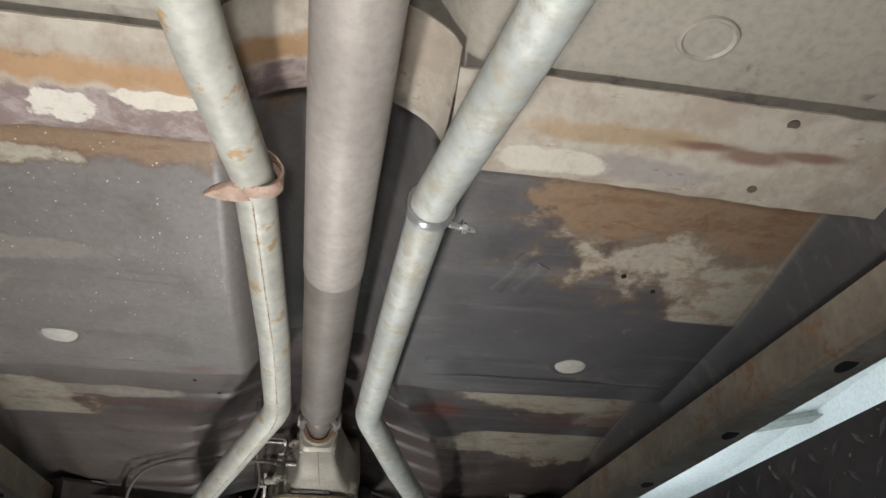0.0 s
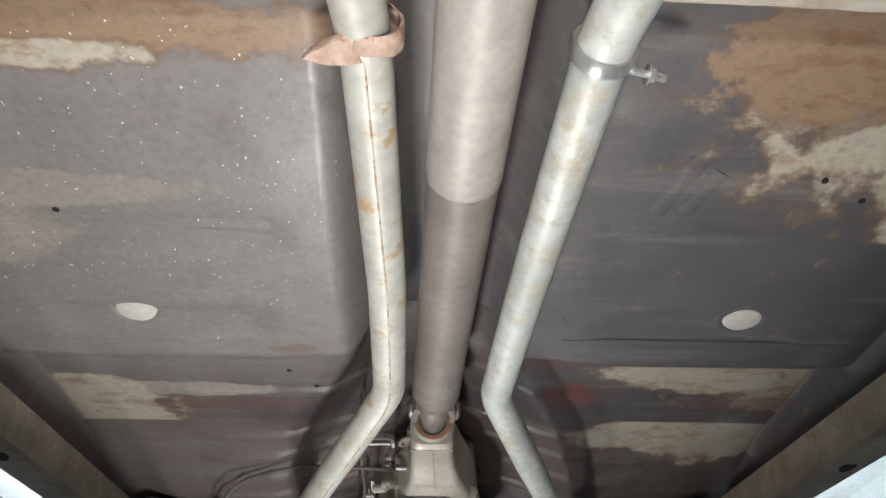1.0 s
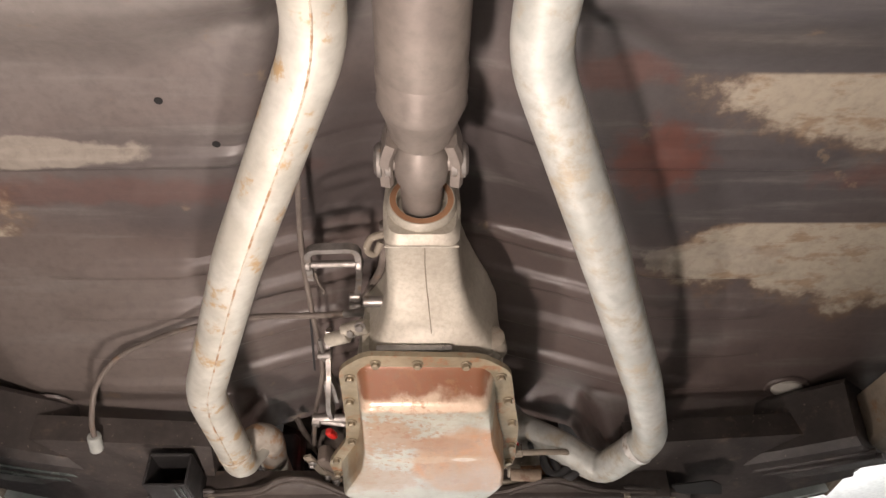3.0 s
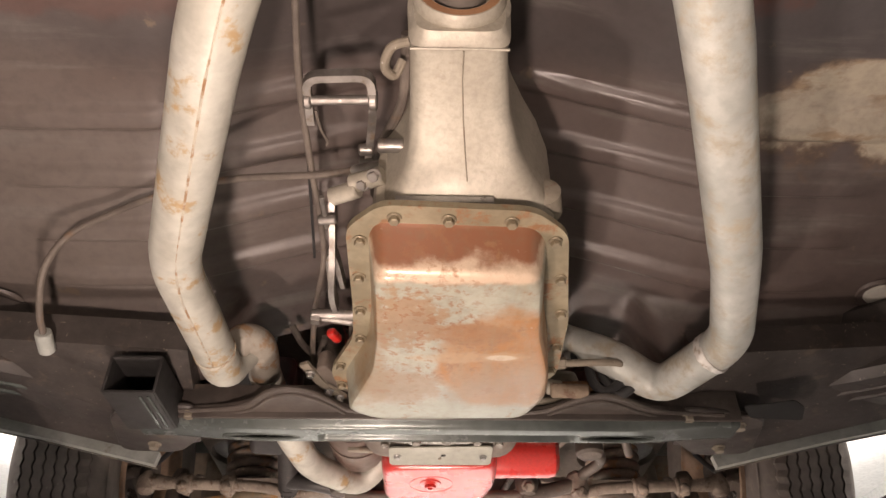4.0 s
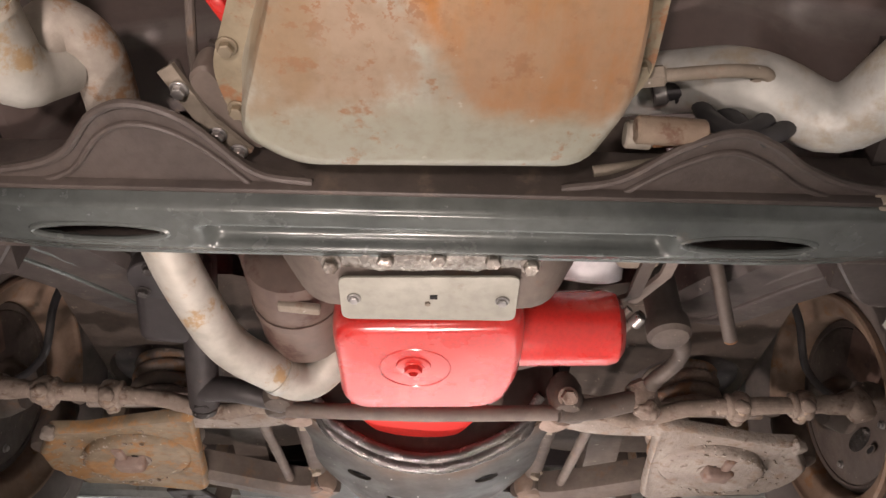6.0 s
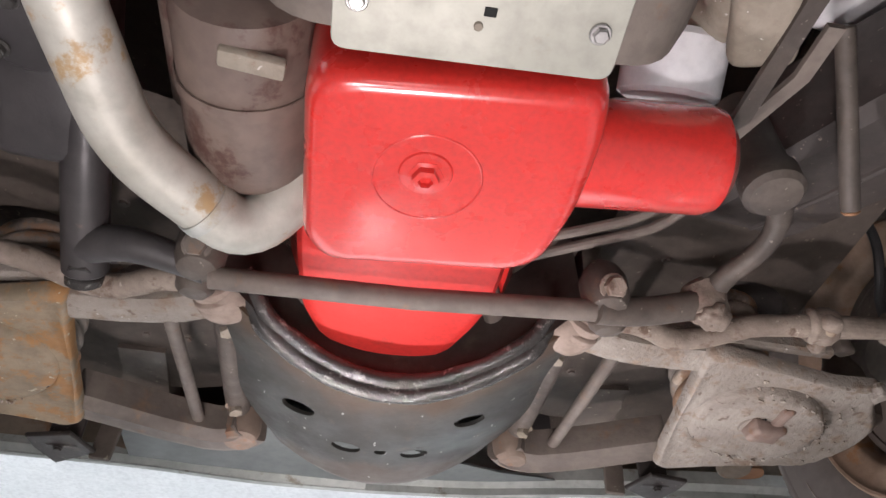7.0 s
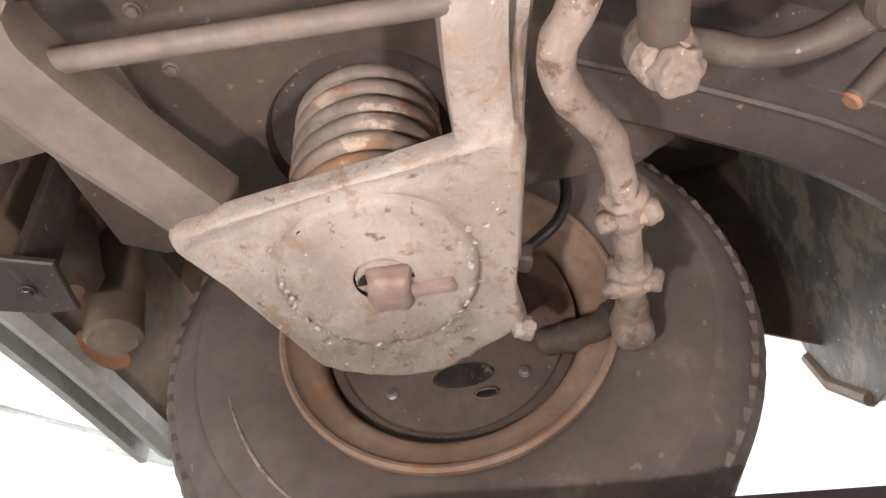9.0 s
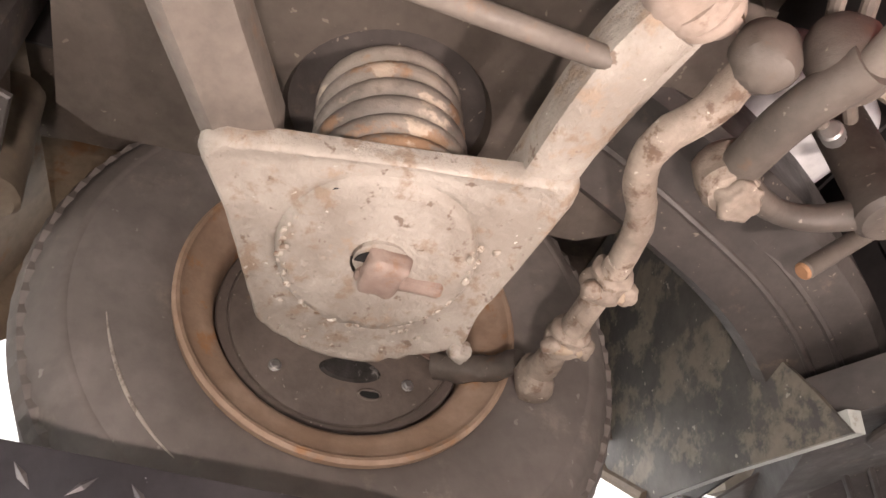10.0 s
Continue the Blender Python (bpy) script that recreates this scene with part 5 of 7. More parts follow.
def tie_rod(sx):
    t = thing("tie_rod", "dust-caked steering tie rod with clamped adjusting sleeve", "tie rod", (sx * 0.45, 4.75, 0.55), "tie rods")
    inner = smooth_line([(sx * 0.218, 4.750, 0.549), (sx * 0.268, 4.758, 0.547), (sx * 0.304, 4.775, 0.547), (sx * 0.341, 4.770, 0.547), (sx * 0.388, 4.742, 0.547), (sx * 0.442, 4.730, 0.547)], 8)
    part("inner_end", crust(tube(inner, lambda f: 0.0138 - 0.0015 * f, 16), 0.0016, 60, 1, 0), M_ROD, t)
    part("sleeve", crust(cyl((sx * 0.435, 4.731, 0.547), (sx * 0.585, 4.719, 0.547), 0.0130, seg=18), 0.002, 60, 2, 3), M_ROD, t)
    for k in (0.454, 0.548):
        y = 4.731 - (k - 0.435) * 0.08
        m = axis_matrix((sx * k, y, 0.547), (sx * (k + 0.1), y - 0.008, 0.547))[0]
        ring = lathe([(0.0125, -0.004), (0.0190, -0.003), (0.0205, 0.001), (0.0180, 0.005), (0.0200, 0.008), (0.0225, 0.014), (0.0215, 0.022), (0.0185, 0.027), (0.0125, 0.029)], m, 28, cap=False)
        part("sleeve_clamp", crust(ring, 0.0030, 55, k * 9, 0), M_ROD, t, smooth=70)
        for dy, dz, r in ((-0.019, -0.010, 0.0105), (0.017, -0.013, 0.0095)):
            ear = bmesh.new()
            bmesh.ops.create_icosphere(ear, subdivisions=3, radius=r)
            bmesh.ops.transform(ear, matrix=pose(sx * (k + 0.013), y + dy, 0.547 + dz, 20, 10, 8) @ Matrix.Diagonal((1.15, 1.0, 0.95, 1)), verts=ear.verts)
            part("clamp_ear", crust(ear, 0.0028, 90, k * 5 + dy * 90, 0), M_ROD, t, smooth=70)
        b = cyl((sx * (k + 0.013), y - 0.016, 0.5335), (sx * (k + 0.013), y + 0.016, 0.5335), 0.0075, seg=16)
        part("clamp_bolt", crust(b, 0.002, 80, k * 5, 1), M_RUSTY_TAN, t)
    part("inner_boot", crust(lathe([(0.006, -0.002), (0.014, 0.000), (0.021, 0.009), (0.0225, 0.026), (0.017, 0.042), (0.012, 0.05)], pose(sx * 0.222, 4.752, 0.528, 12, 0, 0), 24), 0.0022, 50, 3, 0), M_STEER, t, "dusty rubber joint boot")
    outer = smooth_line([(sx * 0.58, 4.719, 0.547), (sx * 0.61, 4.718, 0.548), (sx * 0.645, 4.718, 0.550)], 5)
    part("outer_end", crust(tube(outer, lambda f: 0.012 + 0.007 * f, 16), 0.002, 70, 4, 0), M_ROD, t)
    part("outer_ball", crust(lathe([(0.006, -0.004), (0.014, -0.002), (0.019, 0.003), (0.021, 0.012), (0.020, 0.03), (0.012, 0.045)], pose(sx * 0.645, 4.718, 0.526), 22), 0.002, 70, 6, 0), M_ROD, t)
    return t


M_RUSTY_TAN = grime("rusty_clamp", (0.24, 0.175, 0.125), (0.32, 0.25, 0.185), (0.18, 0.10, 0.065), scale=24, rough=(0.6, 0.85), bump=0.6)
for sx in (1, -1):
    tie_rod(sx)


# ---- front suspension ----
def control_arm(sx):
    t = thing("lower_control_arm", "dusty pressed-steel lower control arm with a round spring seat", "control arm", (sx * 0.45, 4.95, 0.53), "control arms")
    corners = [(0.365, 4.806), (0.383, 4.799), (0.470, 4.812), (0.540, 4.824), (0.594, 4.818), (0.606, 4.852), (0.638, 4.900), (0.640, 4.950), (0.622, 4.990), (0.600, 5.020), (0.530, 5.044), (0.470, 5.066), (0.420, 5.092), (0.403, 5.086), (0.395, 5.03), (0.381, 4.91)]
    poly = round_poly([(sx * x, y) for x, y in corners], 0.008, 3)
    fine = []
    for k, p in enumerate(poly):
        q = poly[(k + 1) % len(poly)]
        n = max(1, int(math.hypot(q[0] - p[0], q[1] - p[1]) / 0.010))
        fine += [(p[0] + (q[0] - p[0]) * i / n, p[1] + (q[1] - p[1]) * i / n) for i in range(n)]
    poly = fine

    def zed(x, y):
        return 0.552 - 0.085 * (abs(x) - 0.37)
    c = Vector((sx * 0.487, 4.936))

    def shape(k, r, dz, lump=0.0):
        """A ring between the outline (k = 0) and a circle of radius r (k = 1)."""
        out = []
        for p in poly:
            d = (Vector(p) - c).normalized() * r + c
            q = Vector(p) * (1 - k) + d * k
            w = lump * (noise.noise((q.x * 70, q.y * 70, 4)) * ease(0.46, 0.58, abs(q.x)) + 0.15 * noise.noise((q.x * 38, q.y * 38, 9)))
            side = 0.35 + 0.65 * ease(-0.06, 0.05, abs(q.x) - 0.487 - 0.3 * (q.y - 4.936))
            drop = dz if k < 1 else dz * side
            out.append((q.x, q.y, zed(q.x, q.y) + drop + w))
        return out
    r = 0.084
    layers = [shape(0, r, 0.014), shape(0, r, 0.006, 0.003), shape(0.04, r, 0.0, 0.004), shape(0.10, r, -0.004, 0.004), shape(0.16, r, -0.0045, 0.004), shape(0.24, r, -0.0015, 0.003), shape(0.5, r, -0.001, 0.004), shape(0.8, r, -0.001, 0.004), shape(0.93, r, -0.001, 0.003), shape(1, r * 1.015, 0.001, 0.003), shape(1, r, -0.003, 0.004), shape(1, r * 0.985, -0.010, 0.005), shape(1, r * 0.94, -0.0145, 0.004), shape(1, r * 0.85, -0.0155, 0.003), shape(1, r * 0.72, -0.0145, 0.004), shape(1, r * 0.62, -0.0135, 0.003), shape(1, r * 0.45, -0.0145, 0.002), shape(1, r * 0.27, -0.0125)]
    part("pressing", loft(layers, cap=(False, False)), M_ARM if sx > 0 else M_ARM_RUST, t, "" if sx > 0 else "rust-stained pressed plate", smooth=60)
    part("packed_dirt", crust(prism([(sx * 0.487 + 0.0235 * math.cos(a), 4.933 + 0.0235 * math.sin(a)) for a in span(0, 6.06, 27)], 0.5335, 0.540), 0.0012, 90, 4, 1), M_ARM, t)
    # thin black half-moon paints the dark gap beside the shock mount
    part("seat_slot_dark", prism([(sx * (0.489 - 0.0185 * math.cos(a)), 4.931 + 0.0245 * math.sin(a)) for a in span(-1.5, 1.5, 16)][::sx], 0.5305, 0.5318), M_HOLE_DARK, t)
    part("shock_eye", crust(box((sx * 0.493, 4.929, 0.5275), (0.048, 0.036, 0.024), pose(0, 0, 0, 0, 0, 4), 0.009, 3), 0.003, 70, 1, 1), M_RUSTY_MOUNT, t, "rusty shock absorber mount")
    part("shock_bar", crust(box((sx * 0.503, 4.912, 0.5300), (0.017, 0.078, 0.013), None, 0.005), 0.003, 80, 2, 2), M_RUSTY_MOUNT, t)
    # black disc paints the dark of a drain hole
    part("drain_hole_disc", cyl((sx * 0.426, 4.985, 0.5430), (sx * 0.426, 4.985, 0.5450), 0.004, seg=10, bevel=0), M_HOLE_DARK, t)
    front = rounded([(sx * 0.42, 5.060, 0.572), (sx * 0.30, 5.112, 0.570), (sx * 0.235, 5.134, 0.570), (sx * 0.200, 5.128, 0.572), (sx * 0.186, 5.112, 0.574)], 0.05)
    part("front_leg", tube(front, 1, section=((-0.028, 0.032), (-0.030, 0.0), (-0.028, -0.010), (-0.014, -0.014), (0.004, -0.013), (0.013, -0.018), (0.022, -0.014), (0.028, -0.006), (0.028, 0.032)), up=(0, 0, 1)), M_DUST_D, t)
    knob = lathe([(0.004, -0.016), (0.020, -0.016), (0.0260, -0.011), (0.0285, 0.0), (0.0285, 0.030)], pose(sx * 0.200, 5.124, 0.572), 28)
    part("front_eye", crust(knob, 0.0012, 40, 6, 0), M_BUSH, t)
    rear = rounded([(sx * 0.42, 4.832, 0.570), (sx * 0.31, 4.829, 0.568), (sx * 0.258, 4.823, 0.569), (sx * 0.229, 4.813, 0.571)], 0.06)
    part("rear_leg", tube(rear, 1, section=((-0.024, 0.022), (-0.025, 0.0), (-0.023, -0.012), (-0.014, -0.0165), (0.013, -0.0165), (0.020, -0.012), (0.022, 0.0), (0.022, 0.022)), up=(0, 0, 1)), M_ARM, t)
    web = rounded([(sx * 0.545, 4.822, 0.586), (sx * 0.44, 4.811, 0.582), (sx * 0.375, 4.806, 0.582), (sx * 0.29, 4.793, 0.582), (sx * 0.232, 4.782, 0.582)], 0.04)
    part("rear_flange", tube(web, 1, section=((-0.008, -0.006), (-0.005, -0.010), (0.004, -0.010), (0.007, -0.006), (0.007, 0.008), (-0.008, 0.008)), up=(0, 0, 1)), M_ARM, t)
    part("flange_lug", crust(box((sx * 0.560, 4.816, 0.590), (0.022, 0.024, 0.024), pose(0, 0, 0, 10, 0, 20), 0.008, 3), 0.004, 60, 3, 1), M_DUST_D, t)
    knob = lathe([(0.003, -0.022), (0.013, -0.0215), (0.022, -0.0185), (0.0290, -0.012), (0.0325, -0.001), (0.0330, 0.024)], pose(sx * 0.202, 4.810, 0.569), 36)
    part("leg_end", crust(knob, 0.0015, 40, 9, 0), M_EYE, t, "pinkish dust-caked arm end")
    m, h = axis_matrix((sx * 0.206, 4.808, 0.572), (sx * 0.219, 4.774, 0.579))
    bush = lathe([(0.026, -0.004), (0.0290, 0.002), (0.0295, 0.007), (0.0275, 0.0095), (0.0245, 0.0105), (0.0270, 0.0125), (0.0280, 0.016), (0.0275, 0.021), (0.0240, 0.0235), (0.0195, 0.0245), (0.0175, h), (0.004, h + 0.004)], m, 36)
    part("pivot_bush", crust(bush, 0.0012, 40, 2, 0), M_EYE, t, "stacked washers of the arm's bushing")
    part("brace_rod", tube([(sx * 0.264, 4.835, 0.562), (sx * 0.258, 5.10, 0.578)], 0.0088, 14), M_DUST_D, t)
    part("pivot_shaft", tube([(sx * 0.210, 4.83, 0.596), (sx * 0.206, 5.12, 0.598)], 0.0165, 16), M_STEER, t)
    for y in (4.885, 5.075):
        part("pivot_bolt", crust(hexbolt((sx * 0.209, y, 0.590), (-sx * 0.3, 0, -1), 0.0095, 0.014), 0.002, 70, y, 1), M_DUST, t)
    part("outer_lug", crust(box((sx * 0.592, 4.824, 0.530), (0.018, 0.022, 0.020), pose(0, 0, 0, 0, 0, 20), 0.005), 0.004, 80, 5), M_ARM, t)
    # lumps of scale along the outer lower edge
    rnd = random.Random(7)
    lumps = bmesh.new()
    for k in range(150):
        a = rnd.uniform(-2.0, 2.0)
        rr = rnd.choice((0.079, 0.081, 0.083, 0.084, 0.086, 0.09, 0.105, 0.12, 0.13))
        x, y = 0.487 + rr * math.cos(a), 4.936 + rr * math.sin(a) * 0.95
        if x > 0.63 or y < 4.84 or y > 5.02:
            continue
        ret = bmesh.ops.create_icosphere(lumps, subdivisions=1, radius=rnd.choice((0.0010, 0.0013, 0.0017, 0.0022, 0.0032)))
        zz = zed(x, y) - (0.014 if rr < 0.082 else 0.008 if rr < 0.087 else 0.002)
        bmesh.ops.transform(lumps, matrix=pose(sx * x, y, zz, rnd.uniform(0, 90), 0, rnd.uniform(0, 90)) @ Matrix.Diagonal((1.5, 1, 0.7, 1)), verts=ret["verts"])
    tagged(part("corrosion", crust(lumps, 0.0015, 150, 3, 0), M_SCALE, t, "pale crusts of corrosion"), kind="stuff")
    part("ball_joint", lathe([(0.012, -0.02), (0.026, -0.016), (0.030, 0), (0.028, 0.06), (0.016, 0.09)], pose(sx * 0.640, 4.925, 0.565), 24), M_DUST_D, t)
    return t


M_EYE = grime("pinkish_caked_dust", (0.27, 0.205, 0.165), (0.36, 0.285, 0.24), (0.20, 0.135, 0.10), scale=14, fine=100, rough=(0.6, 0.85), bump=0.5, cover=(0.56, 0.68))
M_RUSTY_MOUNT = grime("rusty_mount", (0.235, 0.165, 0.135), (0.31, 0.235, 0.20), (0.27, 0.165, 0.115), scale=20, rough=(0.6, 0.8), bump=0.4)
M_BUSH = grime("dusty_bushing", (0.16, 0.118, 0.09), (0.22, 0.165, 0.128), (0.24, 0.13, 0.08), scale=14, rough=(0.6, 0.85), bump=0.4)
for sx in (1, -1):
    control_arm(sx)


def coil_spring(sx):
    t = thing("coil_spring", "rusty painted coil spring above the control arm", "coil spring", (sx * 0.457, 4.936, 0.55), "coil springs")
    turns, r = 9, 0.0570
    for k in range(turns):
        line = []
        for i in range(29):
            a = 2 * math.pi * i / 28 + 0.6
            f = (k + i / 28) / turns
            line.append((sx * 0.455 + sx * 0.02 * f + r * math.cos(a), 4.936 + r * math.sin(a), 0.566 + 0.236 * f))
        part("coil", tube(line, 0.01325, 14, cap=k in (0, turns - 1)), M_SPRING, t)
    part("end_coil", tube([(sx * 0.455 + r * math.cos(0.6), 4.936 + r * math.sin(0.6), 0.566), (sx * 0.45 + r * math.cos(0.1), 4.936 + r * math.sin(0.1), 0.563)], 0.012, 12), M_SPRING, t)


for sx in (1, -1):
    coil_spring(sx)


M_SCUFF = grime("pale_scuff", (0.34, 0.30, 0.26), (0.42, 0.38, 0.33), (0.2, 0.17, 0.14), scale=40, rough=(0.6, 0.8), bump=0.3)
SCUFF_R, SCUFF_A, SCUFF_B = 0.265, math.radians(-54), math.radians(-17)
M_PLATE = grime("brown_backing_plate", (0.090, 0.071, 0.061), (0.138, 0.109, 0.092), (0.18, 0.13, 0.092), scale=9, fine=90, rough=(0.5, 0.75), bump=0.4, cover=(0.58, 0.70), specks=(0.24, 0.21, 0.18))
M_PRIMED = grime("brown_primer", (0.15, 0.095, 0.075), (0.20, 0.13, 0.105), (0.11, 0.07, 0.055), scale=9, rough=(0.5, 0.75), bump=0.2)


def wheel(sx):
    t = thing("wheel_assembly", "black tyre on a rusty steel rim with drum brake plate", "wheel", (sx * 0.80, 4.936, 0.307), "front wheels")
    m = Matrix.Translation((sx * 0.80, 4.906, 0.651)) @ pose(0, 0, 0, 0, 90 * sx, 0)
    prof = [(0.192, -0.080), (0.205, -0.090), (0.245, -0.103), (0.290, -0.105), (0.320, -0.096), (0.336, -0.078), (0.342, -0.06), (0.345, 0), (0.342, 0.06), (0.336, 0.078), (0.320, 0.096), (0.290, 0.105), (0.245, 0.103), (0.205, 0.090), (0.192, 0.080)]
    tyre = part("tyre", lathe(prof, m, 96, cap=False), M_RUBBER, t)
    part("sidewall_line", lathe([(0.297, 0), (0.301, -0.0012), (0.305, 0)], m @ pose(0, 0, -0.1030), 96, cap=False), M_RUBBER, tyre)
    scuff = [(sx * 0.6955, 4.906 + (SCUFF_R + 0.003 * math.sin(a * 5)) * math.cos(a), 0.651 + (SCUFF_R + 0.003 * math.sin(a * 5)) * math.sin(a)) for a in span(SCUFF_A, SCUFF_B, 24)]
    part("scuff", tube(scuff, lambda f: 0.0006 + 0.0016 * math.sin(f * math.pi), 6), M_SCUFF, tyre, "pale scuff on the sidewall")
    part("rim", lathe([(0.200, -0.088), (0.200, -0.097), (0.196, -0.100), (0.192, -0.098), (0.189, -0.092), (0.186, -0.090), (0.181, -0.086), (0.170, -0.081), (0.162, -0.078), (0.157, -0.073), (0.1545, -0.062), (0.1535, -0.030), (0.153, 0.0), (0.13, 0.02), (0.03, 0.02)], m, 80, cap=False), M_RIM, t)
    plate_m = m @ pose(0, 0, -0.048)
    back = part("brake_plate", lathe([(0.150, 0.010), (0.1515, 0.0), (0.149, -0.004), (0.139, -0.004), (0.138, -0.001), (0.1365, -0.001), (0.1355, -0.004), (0.128, -0.006), (0.060, -0.010), (0.04, -0.014)], plate_m, 72), M_PLATE, t, "dusty brown round brake backing plate")
    for y, z in ((4.829, 0.573), (4.982, 0.573)):
        part("plate_bolt", hexbolt((sx * 0.746, y, z), (-sx, 0, 0), 0.0055, 0.005), M_STEEL, back)
    fan = [(0.148 * math.cos(a), 0.148 * math.sin(a)) for a in span(2.55, 3.55, 12)] + [(0.075 * math.cos(a), 0.075 * math.sin(a)) for a in span(3.55, 2.55, 6)]
    part("plate_segment", plate([(sx * 0.734, 4.906 + y, 0.651 + z) for y, z in fan][::sx], 0.003), M_PRIMED, back, "rust-brown primed segment")
    # dark disc on the closed plate paints the dark of an oval opening
    part("plate_opening_disc", lathe([(0.001, 0), (0.032, 0), (0.036, 0.004)], Matrix.Translation((sx * 0.7385, 4.898, 0.580)) @ pose(0, 0, 0, 0, 90 * sx, 0) @ Matrix.Diagonal((0.42, 1, 1, 1)), 28), M_OIL, back, "dark oily disc in place of an opening")
    # black block paints the dark of the adjuster slot
    part("adjuster_slot_dark", box((sx * 0.7405, 4.875, 0.551), (0.004, 0.022, 0.008), None, 0.001), M_HOLE_DARK, back)
    part("slot_rim", tube([(sx * 0.7395, 4.875 + 0.013 * math.cos(a), 0.551 + 0.006 * math.sin(a)) for a in span(0, 2 * math.pi, 18)], 0.0016, 6, cap=False), M_PLATE, back)
    part("drum", lathe([(0.149, 0.012), (0.149, 0.06), (0.10, 0.065)], plate_m, 64, cap=False), M_BROWN, t)
    part("hub", lathe([(0.035, -0.05), (0.05, -0.02), (0.055, 0.0)], plate_m, 32), M_DUST_D, t)
    # tread blocks round the tyre
    b = bmesh.new()
    n = 160
    for k in range(7):
        x0 = -0.079 + 0.0228 * k
        for i in range(n):
            q = []
            for rr in (0.334, 0.3515):
                for e, x in ((i, x0), (i + 1, x0), (i + 1, x0 + 0.0185), (i, x0 + 0.0185)):
                    a, zig = 2 * math.pi * e / n, 0.0022 if e % 2 else -0.0022
                    r2 = rr - (0.010 if abs(x) > 0.07 else 0)
                    q.append(b.verts.new((r2 * math.cos(a), r2 * math.sin(a), x + zig)))
            for f in ((4, 5, 6, 7), (0, 1, 5, 4), (2, 3, 7, 6)):
                b.faces.new([q[c] for c in f])
    bmesh.ops.transform(b, matrix=m, verts=b.verts)
    tagged(part("tread", b, M_RUBBER, tyre, smooth=0), kind="stuff")
    arm = smooth_line([(sx * 0.735, 4.80, 0.60), (sx * 0.70, 4.75, 0.585), (sx * 0.658, 4.724, 0.575)], 5)
    part("steering_knuckle", crust(tube(arm, lambda f: 0.017 - 0.003 * f, 14), 0.003, 60, 3, 1), M_STEER, t)
    return t


for sx in (1, -1):
    wheel(sx)


# ---- front body ----
def splash_shield(sx):
    t = thing("fender_shield", "mottled grey dirty panel behind the front wheel", "fender panel", (sx * 0.75, 4.48, 0.5), "fender panels")
    edge = [(0.523, 0.468), (0.736, 0.513), (0.92, 0.546), (0.975, 0.588), (1.025, 0.625), (1.06, 0.69), (1.06, 1.02), (0.80, 1.02), (0.74, 0.92), (0.69, 0.80), (0.64, 0.70), (0.60, 0.62), (0.565, 0.56), (0.545, 0.52)]
    b = prism([(sx * x, -z) for x, z in edge], -0.0025, 0.0025)
    bmesh.ops.transform(b, matrix=pose(sx * 0.523, 4.432, 0, 0, 0, -4.0 * sx) @ pose(0, 0, 0, -90, 0, 0) @ pose(-sx * 0.523, 0, 0), verts=b.verts)
    part("panel", b, M_MOTTLE, t)

    def back(x):
        return 4.432 - 0.070 * (x - 0.523)
    rim = [(sx * x, back(x) - 0.010, z + 0.014) for x, z in edge[:3]]
    part("folded_edge", tube(rim, 1, section=((-0.008, -0.012), (0.008, -0.012), (0.008, 0.012), (-0.008, 0.012)), up=(0, 0, 1)), M_LIP, t, "pale painted folded edge")
    rim = [(sx * x, back(x) + 0.004, z + 0.006) for x, z in edge[2:6]]
    part("rusty_edge", tube(rim, 0.010, 8), M_FENDER, t, "tan rusty rolled edge")
    return t


M_MOTTLE = grime("mottled_panel", (0.080, 0.078, 0.074), (0.125, 0.118, 0.106), (0.22, 0.195, 0.155), scale=6.5, fine=55, rough=(0.5, 0.8), cover=(0.47, 0.56), bump=0.4, specks=(0.36, 0.34, 0.29))
M_FENDER = grime("tan_fender_dust", (0.19, 0.145, 0.105), (0.25, 0.20, 0.15), (0.22, 0.12, 0.06), scale=6, rough=(0.6, 0.85), bump=0.4, cover=(0.54, 0.66))
for sx in (1, -1):
    splash_shield(sx)


def front_end():
    t = thing("front_valance", "pale painted lower edge of the car's nose", "valance", (0, 5.6, 0.7))
    for sx in (1, -1):
        line = smooth_line([(0, 5.440, 0.660), (sx * 0.20, 5.430, 0.660), (sx * 0.40, 5.398, 0.660), (sx * 0.63, 5.378, 0.660), (sx * 0.80, 5.372, 0.660), (sx * 0.95, 5.369, 0.658)], 6)
        part("lower_edge", tube(line, 1, section=((-0.004, -0.004), (0.012, -0.012), (0.028, -0.004), (0.028, 0.02), (-0.004, 0.010)), up=(0, 0, 1)), M_LIP, t)
        part("face", tube([p + Vector((0, 0.028, 0.12)) for p in line], 1, section=((-0.006, -0.13), (0.006, -0.13), (0.006, 0.35), (-0.006, 0.35)), up=(0, 0, 1)), M_LIP, t)
    return t


front_end()


